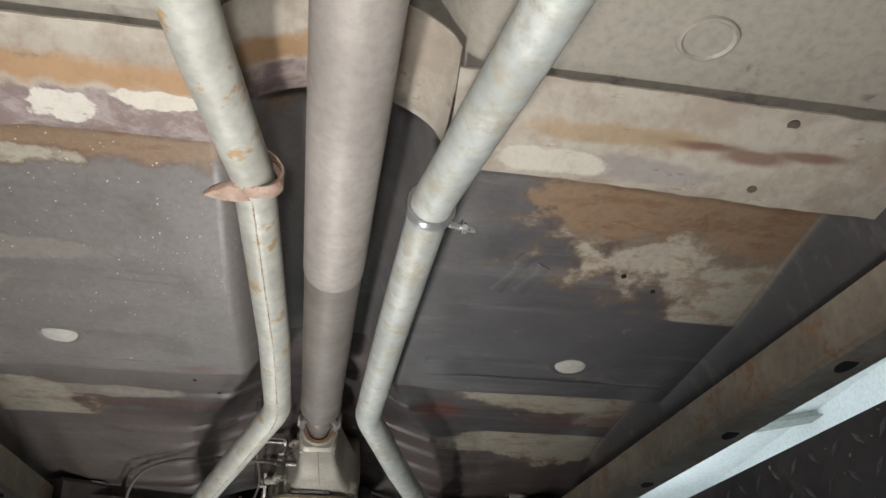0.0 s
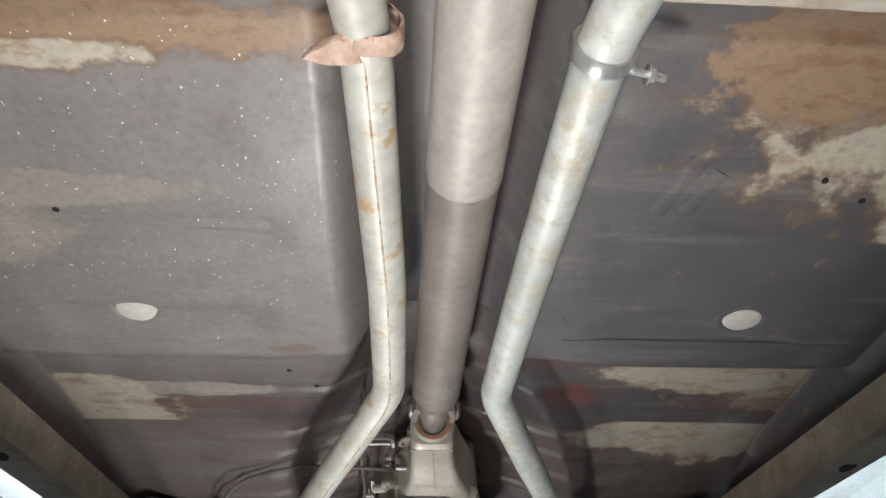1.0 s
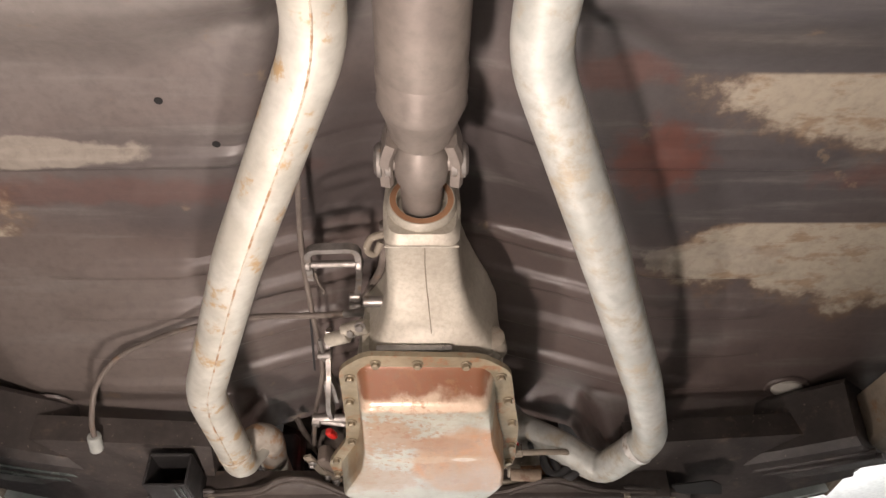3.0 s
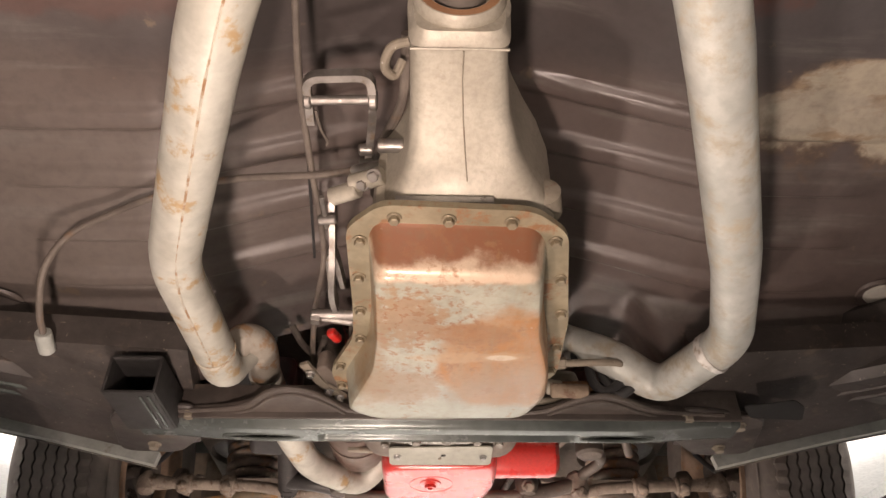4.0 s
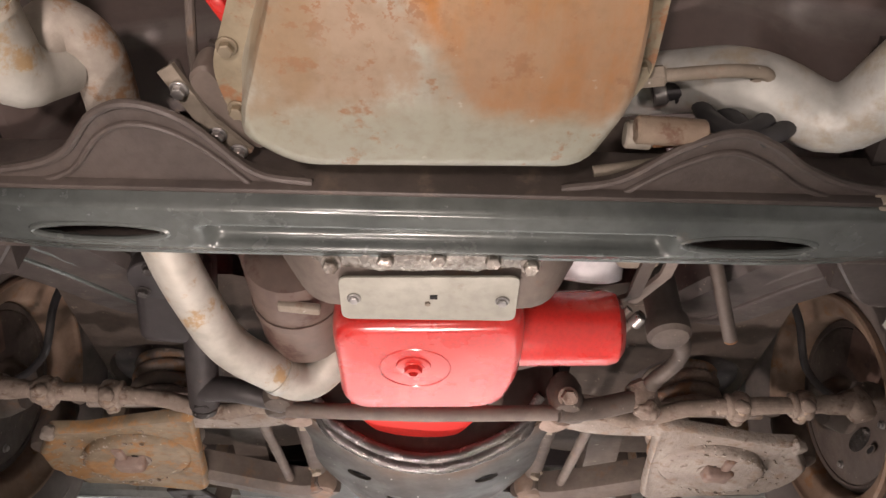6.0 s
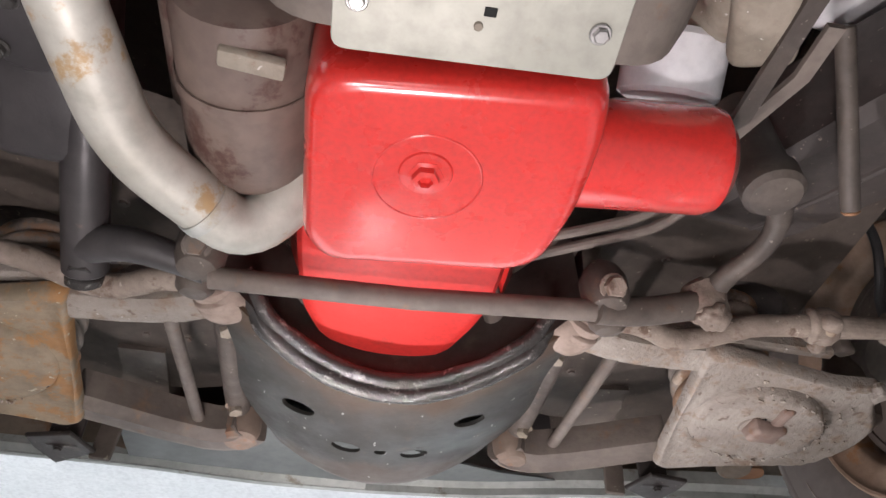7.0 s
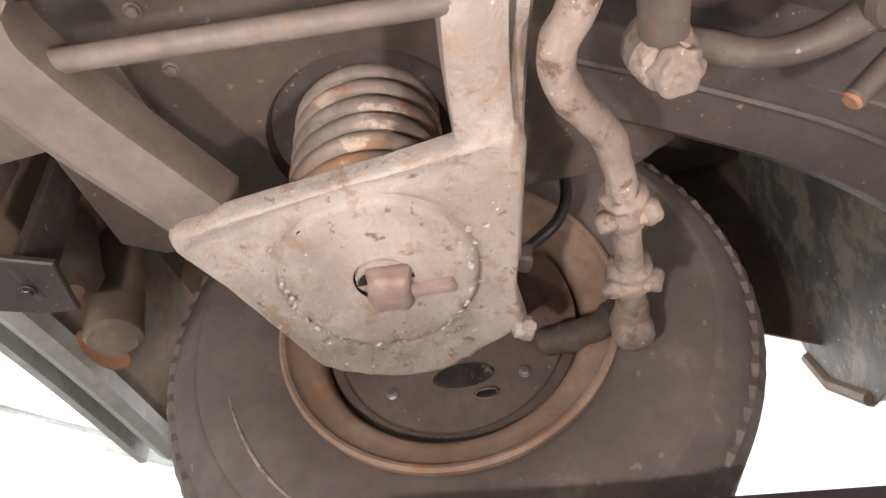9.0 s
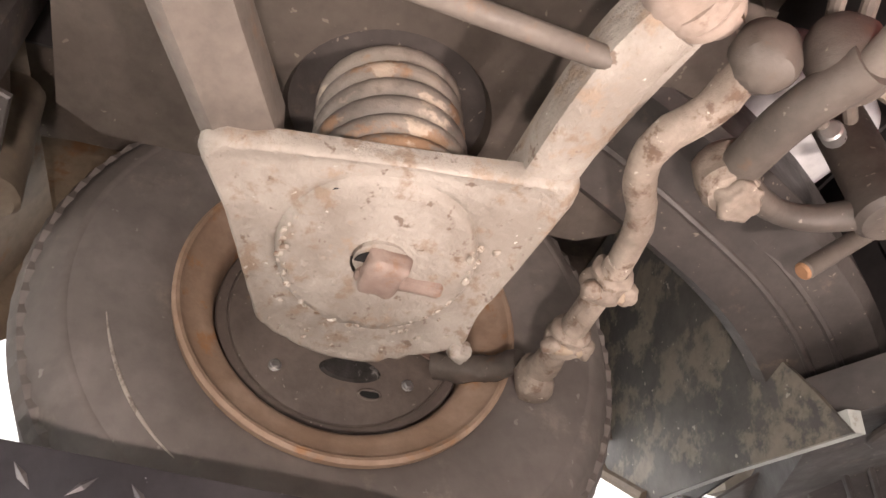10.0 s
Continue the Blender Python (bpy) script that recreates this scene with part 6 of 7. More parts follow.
def engine_bay():
    t = thing("engine_bay", "dusty dark engine compartment panels", "engine bay", (0, 4.9, 0.9))
    for sx in (1, -1):
        part("inner_fender", plate([(sx * 0.64, 4.30, 0.88), (sx * 0.64, 5.62, 0.88), (sx * 0.60, 5.62, 1.12), (sx * 0.60, 4.30, 1.12)], 0.004), M_BLACK, t)
        part("wheel_house", plate([(sx * 0.60, 4.35, 1.06), (sx * 1.0, 4.35, 1.06), (sx * 1.0, 5.62, 1.06), (sx * 0.60, 5.62, 1.06)], 0.004), M_SPLASH, t)
        lower = smooth_line([(sx * 0.965, 5.41, 0.90), (sx * 0.96, 5.37, 0.70), (sx * 0.955, 5.33, 0.665), (sx * 0.955, 5.28, 0.70), (sx * 0.955, 5.23, 0.86), (sx * 0.955, 5.10, 1.02)], 4)
        upper = [Vector((p.x + sx * 0.02, p.y, 1.10)) for p in lower]
        b = bmesh.new()
        va, vb = [b.verts.new(p) for p in lower], [b.verts.new(p) for p in upper]
        for k in range(len(va) - 1):
            b.faces.new((va[k], va[k + 1], vb[k + 1], vb[k]))
        bmesh.ops.solidify(b, geom=b.faces[:], thickness=0.004)
        part("outer_fender", b, M_FENDER, t, "tan dusty inside of the outer fender")
        part("side_panel", plate([(sx * 0.985, 4.25, 0.60), (sx * 0.985, 4.62, 0.78), (sx * 0.985, 5.1, 1.03), (sx * 0.985, 5.1, 1.12), (sx * 0.985, 4.25, 1.12)], 0.004), M_SPLASH, t)
        part("nose_panel", plate([(sx * 0.42, 5.396, 0.664), (sx * 0.95, 5.369, 0.664), (sx * 0.95, 5.300, 0.86), (sx * 0.42, 5.330, 0.86)][::sx], 0.004), M_FENDER, t, "tan dusty inside of the nose")
        # dark plate added to close a bright gap behind the shield
        part("gap_filler", plate([(sx * 0.46, 4.30, 0.58), (sx * 1.0, 4.28, 0.58), (sx * 1.0, 4.28, 1.12), (sx * 0.46, 4.30, 1.12)], 0.004), M_BLACK, t)
        part("horn_rail", tube([(sx * 0.37, 5.12, 0.74), (sx * 0.39, 5.42, 0.74)], 1, section=((-0.035, -0.045), (0.035, -0.045), (0.035, 0.06), (-0.035, 0.06)), up=(0, 0, 1)), M_SPLASH, t)
    part("lower_baffle", prism(round_poly([(-0.42, 5.24), (0.0, 5.26), (0.12, 5.325), (0.24, 5.362), (0.31, 5.370), (0.36, 5.381), (0.402, 5.402), (0.30, 5.420), (0.0, 5.440), (-0.42, 5.40)], 0.01), 0.655, 0.659), M_BAFFLE, t, "plain grey-green sheet baffle")
    # unseen hood, put in to keep the room's light out of the bay
    part("hood", plate([(-1, 4.2, 1.14), (1, 4.2, 1.14), (1, 5.50, 1.09), (-1, 5.50, 1.09)], 0.005), M_SPLASH, t)
    part("firewall", plate([(-0.95, 4.34, 0.82), (0.95, 4.34, 0.82), (0.95, 4.34, 1.14), (-0.95, 4.34, 1.14)], 0.005), M_BLACK, t)
    # dark plates added to hide the white bottle from behind
    for sx in (1, -1):
        part("bottle_screen", plate([(sx * 0.315, 4.33, 0.585), (sx * 0.47, 4.33, 0.585), (sx * 0.47, 4.33, 0.83), (sx * 0.315, 4.33, 0.83)], 0.005), M_BLACK, t)
    part("radiator_panel", plate([(-0.42, 5.40, 0.74), (0.42, 5.40, 0.74), (0.42, 5.40, 1.1), (-0.42, 5.40, 1.1)], 0.01), M_BLACK, t)
    return t


M_BAFFLE = grime("grey_green_sheet", (0.082, 0.092, 0.086), (0.11, 0.121, 0.114), (0.14, 0.12, 0.09), scale=6, rough=(0.4, 0.6), bump=0.1, cover=(0.6, 0.74))
engine_bay()


# ---- linkages, lines and small parts ----
def wire(name, pts, r, material, label, category, n=6, seg=10):
    return single(name, tube(smooth_line(pts, n), r, seg), material, label, category)


def shift_linkage():
    t = thing("shift_linkage", "bare steel gear shift linkage beside the transmission", "linkage", (-0.15, 3.85, 0.65))
    part("long_rod", tube(smooth_line([(-0.165, 3.45, 0.690), (-0.185, 3.66, 0.672), (-0.183, 3.80, 0.645), (-0.178, 3.95, 0.615), (-0.200, 4.06, 0.585), (-0.212, 4.16, 0.560), (-0.205, 4.20, 0.555)], 6), 0.0045, 10), M_DUST_D, t)
    part("thin_rod", tube([(-0.175, 3.48, 0.690), (-0.190, 3.80, 0.672), (-0.200, 4.00, 0.64)], 0.0022, 8), M_HOSE, t)
    hoop = rounded([(-0.177, 3.740, 0.662), (-0.176, 3.668, 0.664), (-0.096, 3.664, 0.664), (-0.096, 3.720, 0.660), (-0.107, 3.800, 0.655)], 0.018)
    part("bracket_strap", tube(hoop, 1, section=((-0.005, -0.007), (0.005, -0.007), (0.005, 0.007), (-0.005, 0.007)), up=(0, 0, 1)), M_LINK, t)
    part("bracket_pin", cyl((-0.180, 3.702, 0.660), (-0.090, 3.699, 0.660), 0.0062, seg=14), M_LINK, t)
    part("bracket_washer", cyl((-0.101, 3.700, 0.660), (-0.090, 3.700, 0.660), 0.013, seg=16), M_LINK, t)
    part("bracket_washer", cyl((-0.182, 3.702, 0.660), (-0.172, 3.702, 0.660), 0.011, seg=16), M_LINK, t)
    part("split_pin", tube(smooth_line([(-0.168, 3.715, 0.656), (-0.164, 3.745, 0.653), (-0.158, 3.765, 0.655), (-0.160, 3.775, 0.656)], 4), 0.002, 6), M_DUST_D, t)
    part("link_eye", cyl((-0.118, 3.803, 0.648), (-0.092, 3.800, 0.648), 0.011, seg=16), M_LINK, t)
    part("link_eye", cyl((-0.118, 3.778, 0.652), (-0.098, 3.778, 0.652), 0.008, seg=16), M_LINK, t)
    return t


shift_linkage()


def selector_lever():
    t = thing("selector_lever", "bright steel selector lever bolted to the transmission", "lever", (-0.15, 3.9, 0.55))
    loop = rounded([(-0.143, 3.935, 0.545), (-0.147, 3.880, 0.548), (-0.152, 3.862, 0.551), (-0.159, 3.880, 0.551), (-0.160, 3.960, 0.548), (-0.156, 3.985, 0.546)], 0.010)
    part("loop", tube(loop, 1, section=((-0.0032, -0.009), (0.0032, -0.009), (0.0032, 0.009), (-0.0032, 0.009)), up=(0, 0, 1)), M_LINK, t)
    part("rod", tube([(-0.158, 3.775, 0.565), (-0.156, 3.83, 0.560)], 0.0035, 8), M_LINK, t)
    part("clevis", cyl((-0.166, 3.815, 0.560), (-0.142, 3.812, 0.560), 0.007, seg=12), M_LINK, t)
    part("boss", cyl((-0.145, 3.772, 0.562), (-0.110, 3.752, 0.558), 0.0115, seg=18), M_ALLOY, t)
    part("bolt_head", hexbolt((-0.104, 3.744, 0.558), (-0.3, -0.5, -0.8), 0.0065), M_LINK, t)
    part("bolt_head", hexbolt((-0.090, 3.730, 0.560), (-0.2, -0.4, -0.9), 0.0070), M_LINK, t)
    return t


selector_lever()


def kickdown_fitting():
    t = thing("kickdown_fitting", "steel kickdown fitting with a ribbed nut", "fitting", (-0.18, 4.04, 0.55))
    part("stub", cyl((-0.185, 4.035, 0.552), (-0.125, 4.038, 0.545), 0.0065, seg=14), M_LINK, t)
    part("nut", cyl((-0.200, 4.034, 0.554), (-0.184, 4.035, 0.552), 0.012, seg=6), M_LINK, t)
    return t


kickdown_fitting()
wire("vacuum_hose", [(-0.048, 3.585, 0.625), (-0.068, 3.592, 0.622), (-0.076, 3.618, 0.622), (-0.066, 3.635, 0.628), (-0.056, 3.622, 0.640)], 0.0055, M_DUST, "dusty vent hose curled beside the tail housing", "hose", 8)
wire("breather_pipe", [(-0.052, 3.60, 0.66), (-0.058, 3.69, 0.650), (-0.085, 3.76, 0.648), (-0.098, 3.81, 0.648), (-0.100, 3.86, 0.645)], 0.0065, M_DUST_D, "dull breather pipe beside the tail housing", "pipe")
speedo = thing("speedometer_cable", "grey speedometer cable with a pale end fitting", "cable", (-0.4, 3.9, 0.65))
part("sheath", tube(smooth_line([(-0.105, 3.780, 0.620), (-0.120, 3.787, 0.623), (-0.176, 3.811, 0.636), (-0.304, 3.838, 0.650), (-0.420, 3.884, 0.656), (-0.491, 3.918, 0.652), (-0.552, 3.940, 0.630), (-0.588, 3.972, 0.590), (-0.606, 4.030, 0.555), (-0.607, 4.064, 0.535)], 6), 0.0052, 10), M_DUST_D, speedo)
part("steel_sleeve", cyl((-0.125, 3.789, 0.624), (-0.056, 3.748, 0.602), 0.0068, seg=14), M_LINK, speedo)
part("collar", cyl((-0.076, 3.760, 0.608), (-0.054, 3.747, 0.601), 0.0105, seg=16), M_LINK, speedo)
part("end_fitting", cyl((-0.607, 4.060, 0.537), (-0.613, 4.100, 0.528), 0.0125, seg=14), M_LIP, speedo)

# cooler lines on the passenger side
cooler = thing("cooler_lines", "bent steel transmission cooler lines with brass-brown nuts", "pipe", (0.24, 4.15, 0.5))
part("upper_line", tube(rounded([(0.165, 4.122, 0.525), (0.255, 4.107, 0.520), (0.290, 4.112, 0.522), (0.268, 4.165, 0.520), (0.255, 4.20, 0.53)], 0.02), 0.0058, 12), M_DUST, cooler)
part("lower_line", tube(smooth_line([(0.150, 4.205, 0.498), (0.20, 4.196, 0.500), (0.26, 4.182, 0.502), (0.290, 4.165, 0.508), (0.292, 4.13, 0.520), (0.272, 4.115, 0.525)], 6), 0.0058, 12), M_DUST, cooler)
part("union_nut", cyl((0.176, 4.121, 0.525), (0.198, 4.117, 0.524), 0.0095, seg=6), M_DUST, cooler)
part("adaptor", cyl((0.172, 4.168, 0.508), (0.196, 4.168, 0.506), 0.0125, seg=16), M_ALLOY, cooler)
part("brass_fitting", cyl((0.196, 4.168, 0.506), (0.262, 4.166, 0.508), 0.0105, seg=16), M_RUST, cooler)
part("clip_bolt", hexbolt((0.212, 4.205, 0.490), (0, 0, -1), 0.007), M_DUST, cooler)

# dust shield and straps between starter and transmission
shield = thing("starter_shield", "grey sheet shield with a bolted strap beside the bell housing", "shield", (-0.19, 4.17, 0.52))
part("sheet", prism(round_poly([(-0.182, 4.105), (-0.160, 4.145), (-0.140, 4.185), (-0.150, 4.20), (-0.185, 4.165), (-0.200, 4.12)], 0.012), 0.508, 0.540, bevel=0.003), M_SPLASH, shield)
part("strap", tube([(-0.218, 4.118, 0.520), (-0.190, 4.165, 0.506), (-0.160, 4.195, 0.500)], 1, section=((-0.008, -0.003), (0.008, -0.003), (0.008, 0.003), (-0.008, 0.003)), up=(0, 0, 1)), M_DUST, shield)
for x, y, z in ((-0.208, 4.133, 0.511), (-0.182, 4.172, 0.500), (-0.166, 4.188, 0.497)):
    part("strap_bolt", hexbolt((x, y, z), (0, 0, -1), 0.006), M_STEEL, shield)
wire("battery_cable", [(-0.262, 4.20, 0.640), (-0.245, 4.215, 0.615), (-0.222, 4.20, 0.585), (-0.205, 4.175, 0.565), (-0.190, 4.13, 0.575)], 0.006, M_STEER, "dusty battery cable near the starter", "cable")
part("red_clip", box((-0.168, 4.075, 0.545), (0.014, 0.028, 0.014), pose(0, 0, 0, 0, 0, -25), 0.004), M_RED, shield, "red plastic clip")

# pipes beside the oil filter
drain = thing("drain_tube", "dark steel drain tube with a rusty open end", "pipe", (0.38, 4.5, 0.53))
part("tube", cyl((0.350, 4.42, 0.64), (0.404, 4.560, 0.553), 0.0092, seg=20), M_STEER, drain)
part("rusty_end", cyl((0.4035, 4.5585, 0.5540), (0.4050, 4.5625, 0.5515), 0.0085, seg=20), M_RUST, drain)
strut = thing("engine_strut", "pair of dusty steel straps beside the engine", "strap", (0.28, 4.43, 0.58))
part("strap", tube([(0.262, 4.36, 0.56), (0.258, 4.48, 0.565), (0.252, 4.54, 0.60)], 1, section=((-0.008, -0.003), (0.008, -0.003), (0.008, 0.003), (-0.008, 0.003)), up=(0, 0, 1)), M_STEER, strut)
part("strap", tube([(0.285, 4.38, 0.555), (0.285, 4.43, 0.560), (0.268, 4.52, 0.585)], 1, section=((-0.007, -0.003), (0.007, -0.003), (0.007, 0.003), (-0.007, 0.003)), up=(0, 0, 1)), M_DUST_D, strut)
part("motor_mount", box((0.245, 4.385, 0.600), (0.055, 0.10, 0.07), pose(0, 0, 0, 0, 15, -20), 0.012, 3), M_DUST, strut, "dusty cast motor mount")
part("exhaust_elbow", tube(rounded([(0.20, 4.36, 0.63), (0.235, 4.40, 0.60), (0.225, 4.44, 0.66)], 0.03), 0.026, 20), M_DUST, strut)
lines = thing("fuel_lines", "two bent dull steel fuel lines beside the engine", "pipe", (0.2, 4.68, 0.6))
part("line", tube(rounded([(0.085, 4.72, 0.605), (0.240, 4.640, 0.600), (0.285, 4.585, 0.620)], 0.03), 0.006, 10), M_DUST_D, lines)
part("line", tube(rounded([(0.095, 4.745, 0.605), (0.262, 4.652, 0.600), (0.305, 4.595, 0.620)], 0.03), 0.006, 10), M_DUST_D, lines)
part("line_clip", cyl((0.292, 4.606, 0.607), (0.302, 4.590, 0.612), 0.010, seg=12), M_STEEL, lines)

# steering box and column on the driver's side
box_t = thing("steering_box", "black oily steering box with its sector shaft", "steering box", (-0.33, 4.6, 0.6))
part("column", cyl((-0.318, 4.52, 0.64), (-0.335, 4.755, 0.548), 0.023, seg=20), M_BLACK, box_t)
part("end_cap", cyl((-0.336, 4.757, 0.547), (-0.337, 4.768, 0.543), 0.020, seg=16), M_OIL, box_t)
part("gear_case", box((-0.355, 4.56, 0.66), (0.09, 0.20, 0.12), pose(0, 0, 0, -18, 0, 6), 0.018, 3), M_BLACK, box_t)
part("side_cover", cyl((-0.345, 4.50, 0.585), (-0.345, 4.50, 0.61), 0.040, seg=24), M_BLACK, box_t)
for k in range(3):
    a = 2.1 * k + 0.4
    part("cover_bolt", hexbolt((-0.345 + 0.030 * math.cos(a), 4.50 + 0.030 * math.sin(a), 0.585), (0, 0, -1), 0.007), M_OIL, box_t)

# engine mounts and side tubes in front of the crossmember
for sx in (1, -1):
    mount = thing("crossmember_stud", "dusty mounting stud beside the front crossmember", "stud", (sx * 0.118, 4.86, 0.6), "crossmember studs")
    part("stud", cyl((sx * 0.125, 4.86, 0.600), (sx * 0.100, 4.80, 0.615), 0.014, seg=16), M_DUST_D, mount)
    part("washer", cyl((sx * 0.126, 4.864, 0.599), (sx * 0.122, 4.852, 0.602), 0.022, seg=18), M_DUST, mount)

# bump stops, brake hose and wheel-side bits
for sx in (1, -1):
    hose = thing("brake_hose", "black rubber brake hose by the wheel", "hose", (sx * 0.62, 4.84, 0.6), "brake hoses")
    part("rubber", tube(smooth_line([(sx * 0.62, 4.80, 0.89), (sx * 0.62, 4.768, 0.840), (sx * 0.62, 4.747, 0.780), (sx * 0.62, 4.747, 0.718), (sx * 0.62, 4.766, 0.676), (sx * 0.635, 4.80, 0.660), (sx * 0.67, 4.84, 0.650), (sx * 0.70, 4.85, 0.63)], 6), 0.0065, 10), M_HOSE, hose)
    part("end_nut", cyl((sx * 0.70, 4.85, 0.63), (sx * 0.72, 4.85, 0.64), 0.009, seg=8), M_STEEL, hose)
bottle = thing("washer_bottle", "white plastic bottle in the engine bay", "bottle", (0.44, 4.38, 0.88))
part("body", box((0.428, 4.438, 0.85), (0.16, 0.14, 0.16), pose(0, 0, 0, 0, 0, 12), 0.045, 6), M_WHITE, bottle)


def front_fittings(sx):
    horn = thing("horn", "dusty tan cylindrical horn behind the nose panel", "horn", (sx * 0.67, 5.32, 0.66), "horns")
    m, h = axis_matrix((sx * 0.662, 5.292, 0.655), (sx * 0.668, 5.315, 0.82))
    part("body", crust(lathe([(0.010, 0), (0.027, 0.002), (0.032, 0.008), (0.033, h * 0.45), (0.031, h * 0.5), (0.031, h), (0.01, h)], m, 28), 0.004, 26, 1, 0), M_FENDER_L, horn)
    foot = round_poly([(sx * 0.645, 5.335), (sx * 0.675, 5.300), (sx * 0.725, 5.298), (sx * 0.742, 5.335), (sx * 0.70, 5.350)][::sx], 0.02)
    part("mounting_plate", prism(foot, 0.668, 0.674, bevel=0.001), M_RUST, horn, "rusty brown mounting plate")
    part("bracket", plate([(sx * 0.63, 5.345, 0.76), (sx * 0.70, 5.345, 0.76), (sx * 0.70, 5.385, 0.86), (sx * 0.63, 5.385, 0.86)], 0.004), M_FENDER, horn)
    lamp = thing("lamp_bucket", "rusty round lamp housing behind the nose panel", "lamp housing", (sx * 0.575, 5.38, 0.68), "lamp housings")
    m, h = axis_matrix((sx * 0.592, 5.310, 0.690), (sx * 0.592, 5.345, 0.78))
    part("shell", crust(lathe([(0.010, 0.000), (0.022, 0.002), (0.030, 0.008), (0.036, 0.018), (0.039, 0.03), (0.040, h)], m, 36), 0.006, 28, 3, 0), M_SPLASH, lamp)
    part("socket", crust(lathe([(0.004, -0.014), (0.012, -0.012), (0.014, 0.004)], m, 16), 0.001, 80, 1, 0), M_RIM, lamp)
    stay = thing("bumper_stay", "dark folded steel bumper bracket hanging below the nose", "bracket", (sx * 0.52, 5.35, 0.61), "bumper brackets")
    b = prism([(sx * 0.443, 5.292), (sx * 0.470, 5.235), (sx * 0.540, 5.250), (sx * 0.536, 5.285), (sx * 0.513, 5.337)][::sx], 0.0, 0.008, bevel=0.002)
    bmesh.ops.transform(b, matrix=pose(0, 0, 0.606), verts=b.verts)
    part("foot", b, M_KICK, stay)
    part("upright", box((sx * 0.49, 5.272, 0.70), (0.05, 0.012, 0.19), None, 0.003), M_KICK, stay)
    part("arm", box((sx * 0.432, 5.30, 0.67), (0.034, 0.012, 0.14), pose(0, 0, 0, 0, 4, 0), 0.003), M_SPLASH, stay)
    part("bolt", hexbolt((sx * 0.495, 5.275, 0.604), (0, 0, -1), 0.006, 0.004), M_KICK, stay)


M_FENDER_L = grime("pale_tan_dust", (0.145, 0.115, 0.085), (0.20, 0.163, 0.122), (0.20, 0.14, 0.09), scale=12, rough=(0.6, 0.85), bump=0.5)
for sx in (1, -1):
    front_fittings(sx)


def floor_relief():
    """Small pressed shapes and seams, and flat dark discs that stand for holes in the floor and the brace."""
    part("access_cover", lathe([(0.001, -0.003), (0.034, -0.003), (0.038, -0.007), (0.042, -0.006), (0.045, 0.002)], pose(0.50, 2.030, floor_height(0.5, 2.03)) @ Matrix.Diagonal((1, 0.85, 1, 1)), 36), M_FLOOR, body)
    for pts in (((0.362, 2.743), (0.415, 2.628), (0.54, 2.618)), ((0.41, 2.741), (0.452, 2.655)), ((0.29, 2.791), (0.449, 2.784)), ((0.256, 3.061), (0.36, 3.063)), ((0.252, 2.911), (0.34, 2.915)), ((-0.30, 2.80), (-0.45, 2.80))):
        line = [(x, y, floor_height(x, y) + 0.001) for x, y in [tuple(v)[:2] for v in rounded([(*p, 0) for p in pts], 0.03)]]
        part("floor_bead", tube(line, 1, section=((-0.024, 0.0015), (-0.014, -0.0018), (-0.006, -0.0032), (0.006, -0.0032), (0.014, -0.0018), (0.024, 0.0015)), up=(0, 0, 1)), M_FLOOR, body, smooth=80)
    for x0, x1, y in ((-0.92, -0.30, 3.18), (0.27, 0.90, 3.15)):
        line = [(x, y, floor_height(x, y) - 0.0005) for x in span(x0, x1, 20)]
        part("floor_seam", tube(line, 1, section=((-0.010, 0.001), (-0.008, -0.0008), (0.008, -0.0008), (0.010, 0.001)), up=(0, 0, 1)), M_FLOOR, body)
    # brown discs paint the dim insides of the brace's holes
    for x, y, r in ((0.690, 2.147, 0.010), (0.676, 2.264, 0.008), (-0.60, 2.235, 0.007)):
        part("brace_hole_disc", cyl((x, y, brace_height(x, y) - 0.0015), (x, y, brace_height(x, y) + 0.002), r, seg=14, bevel=0), M_PLATE, body)
    # black discs paint the dark of small floor holes
    for x, y in ((-0.656, 2.77), (0.70, 2.70), (0.62, 2.66), (-0.35, 3.42), (-0.29, 3.50)):
        part("floor_hole_disc", cyl((x, y, floor_height(x, y) - 0.0012), (x, y, floor_height(x, y) + 0.002), 0.006, seg=12, bevel=0), M_HOLE_DARK, body)


floor_relief()


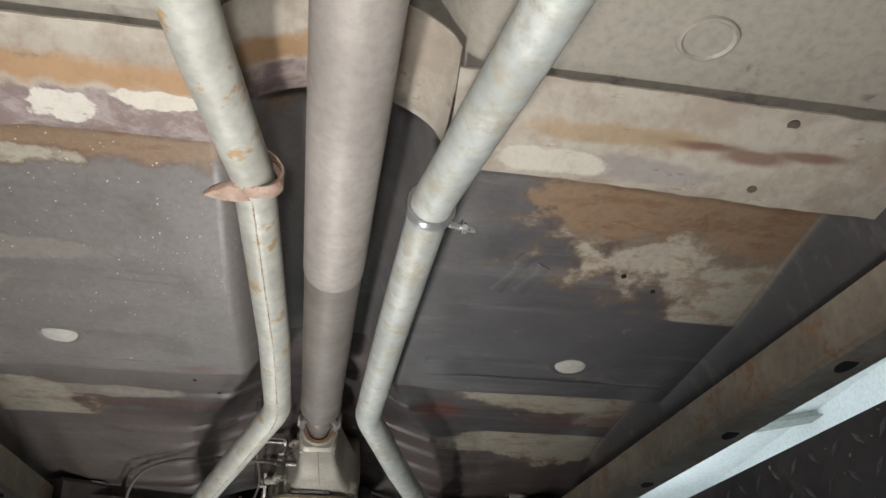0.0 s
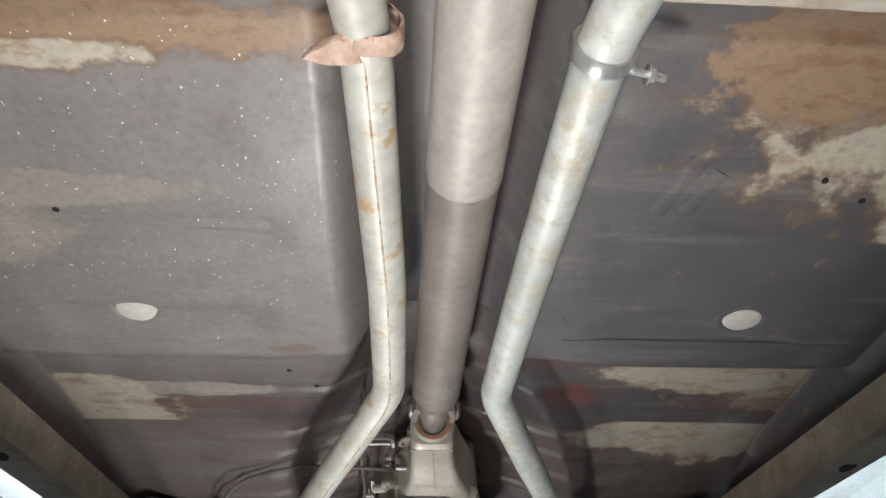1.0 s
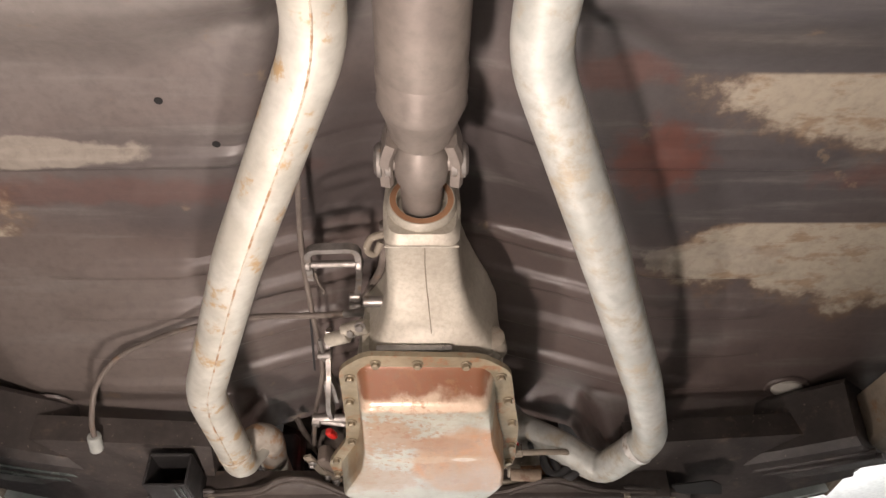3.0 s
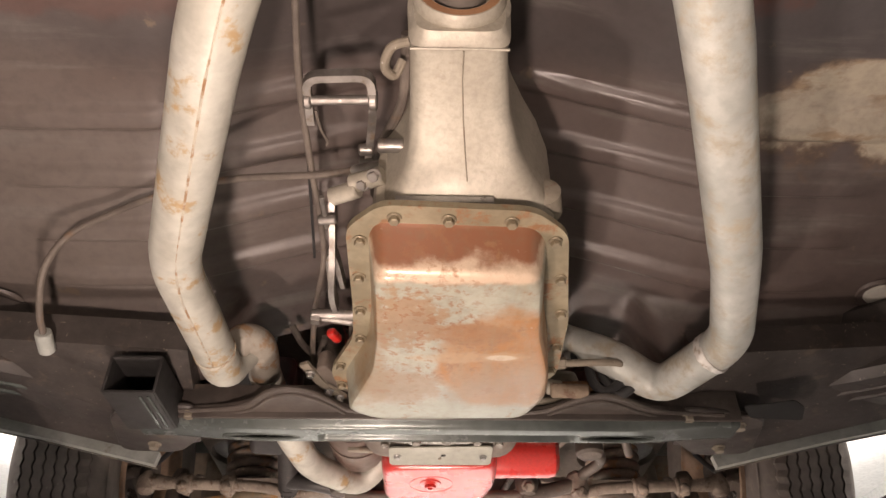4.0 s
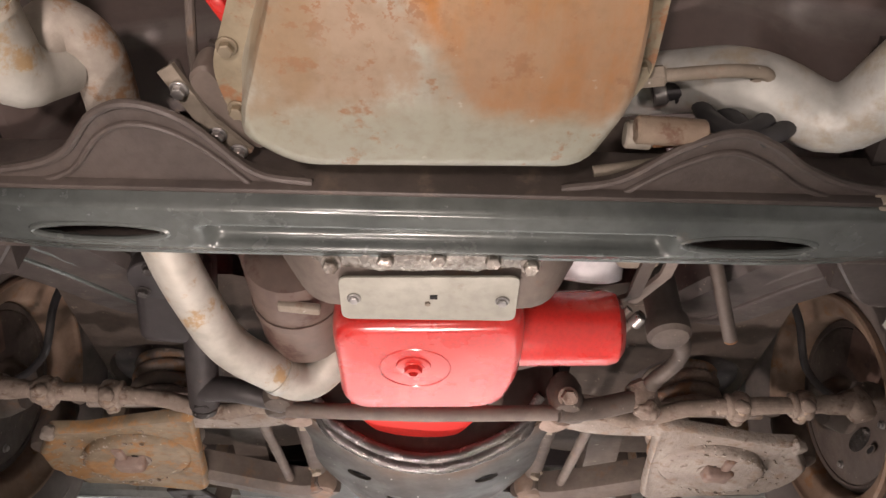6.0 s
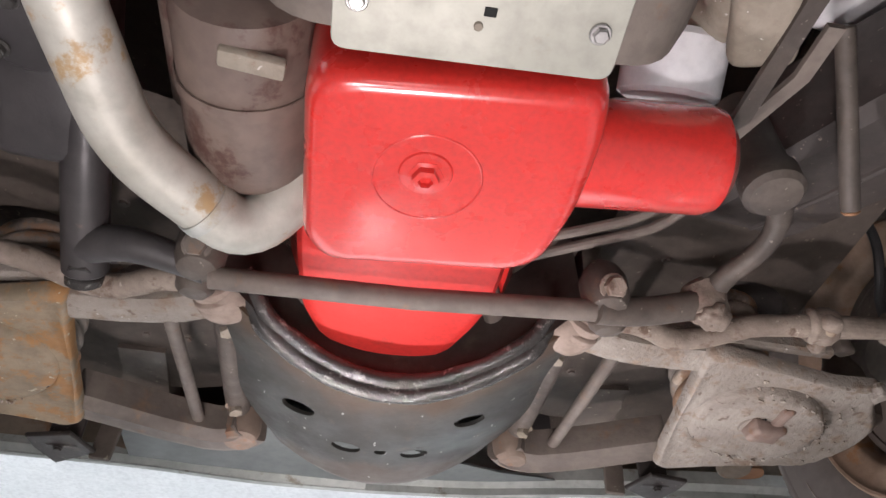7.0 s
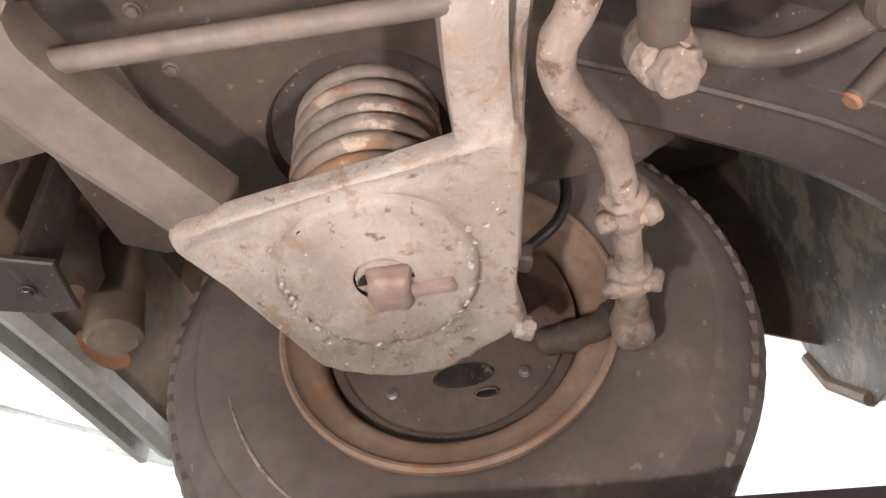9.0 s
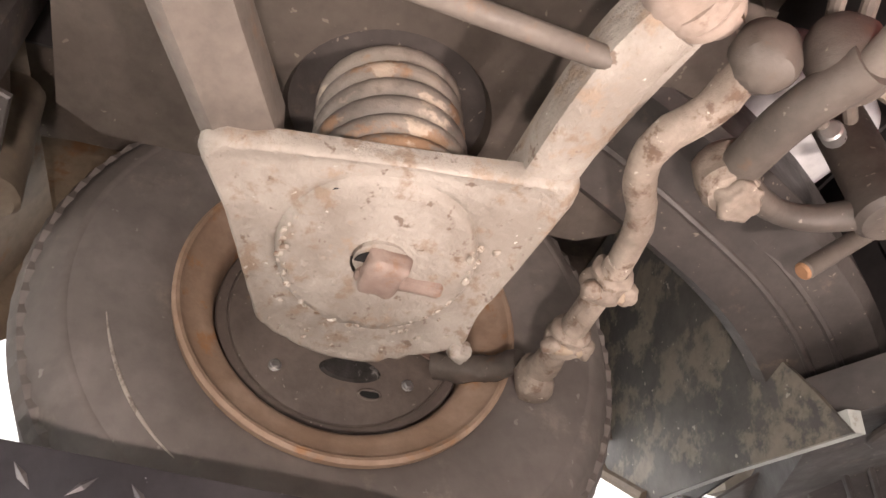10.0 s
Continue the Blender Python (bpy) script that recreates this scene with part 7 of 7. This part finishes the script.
def runway_marks(sx, runway):
    """Raised tread marks on the runway's sides."""
    b = bmesh.new()
    m = Matrix.Translation((0, 4.9, 0.30)) @ pose(0, 0, 0, RAMP_TILT)
    for row in range(4):
        for k in range(96):
            y, z = -3.7 + 0.042 * k + 0.021 * (row % 2), -0.058 + 0.036 * row
            tilt = 45 if (k + row) % 2 else -45
            q = m @ pose(sx * 0.6135, y, z, tilt)
            v = [b.verts.new(q @ Vector(p)) for p in ((0, -0.013, 0), (0, 0, 0.0035), (0, 0.013, 0), (0, 0, -0.0035), (-sx * 0.0022, 0, 0))]
            for i in range(4):
                b.faces.new((v[i], v[(i + 1) % 4], v[4]))
    tagged(part("tread_mark", b, M_MARK, runway, smooth=0), kind="stuff")
    for y in (-4.0, 0.75):
        top = m @ Vector((sx * 0.868, y, -0.03))
        part("support_post", box((top.x, top.y, (top.z + GROUND) / 2), (0.12, 0.12, top.z - GROUND), None, 0.01), M_RAMP, runway)
        part("foot_plate", box((top.x, top.y, GROUND + 0.01), (0.30, 0.30, 0.02), None, 0.004), M_RAMP, runway)


M_MARK = grime("worn_tread_mark", (0.13, 0.12, 0.125), (0.22, 0.21, 0.21), (0.07, 0.06, 0.06), scale=9, rough=(0.25, 0.45), metal=0.6, bump=0.1)
for sx, runway in zip((1, -1), RUNWAYS):
    runway_marks(sx, runway)


loops = thing("vacuum_hoses", "looped dark rubber hoses beside the transmission", "hose", (0.26, 4.15, 0.52))
for dx, dz in ((0.0, 0.0), (0.020, -0.004)):
    line = smooth_line([(0.205 + dx, 4.165, 0.560), (0.255 + dx, 4.15, 0.556), (0.290 + dx, 4.145, 0.545 + dz), (0.292 + dx, 4.145, 0.510 + dz), (0.262 + dx, 4.15, 0.490 + dz), (0.245 + dx, 4.155, 0.515), (0.248 + dx, 4.17, 0.56)], 8)
    part("hose", tube(line, 0.0085, 12), M_HOSE, loops)
part("clamp", cyl((0.205, 4.166, 0.560), (0.218, 4.162, 0.560), 0.0105, seg=14), M_STEEL, loops)
part("union", crust(cyl((0.175, 4.15, 0.492), (0.235, 4.15, 0.490), 0.012, seg=16), 0.002, 80, 2, 1), M_RUSTY_TAN, loops)
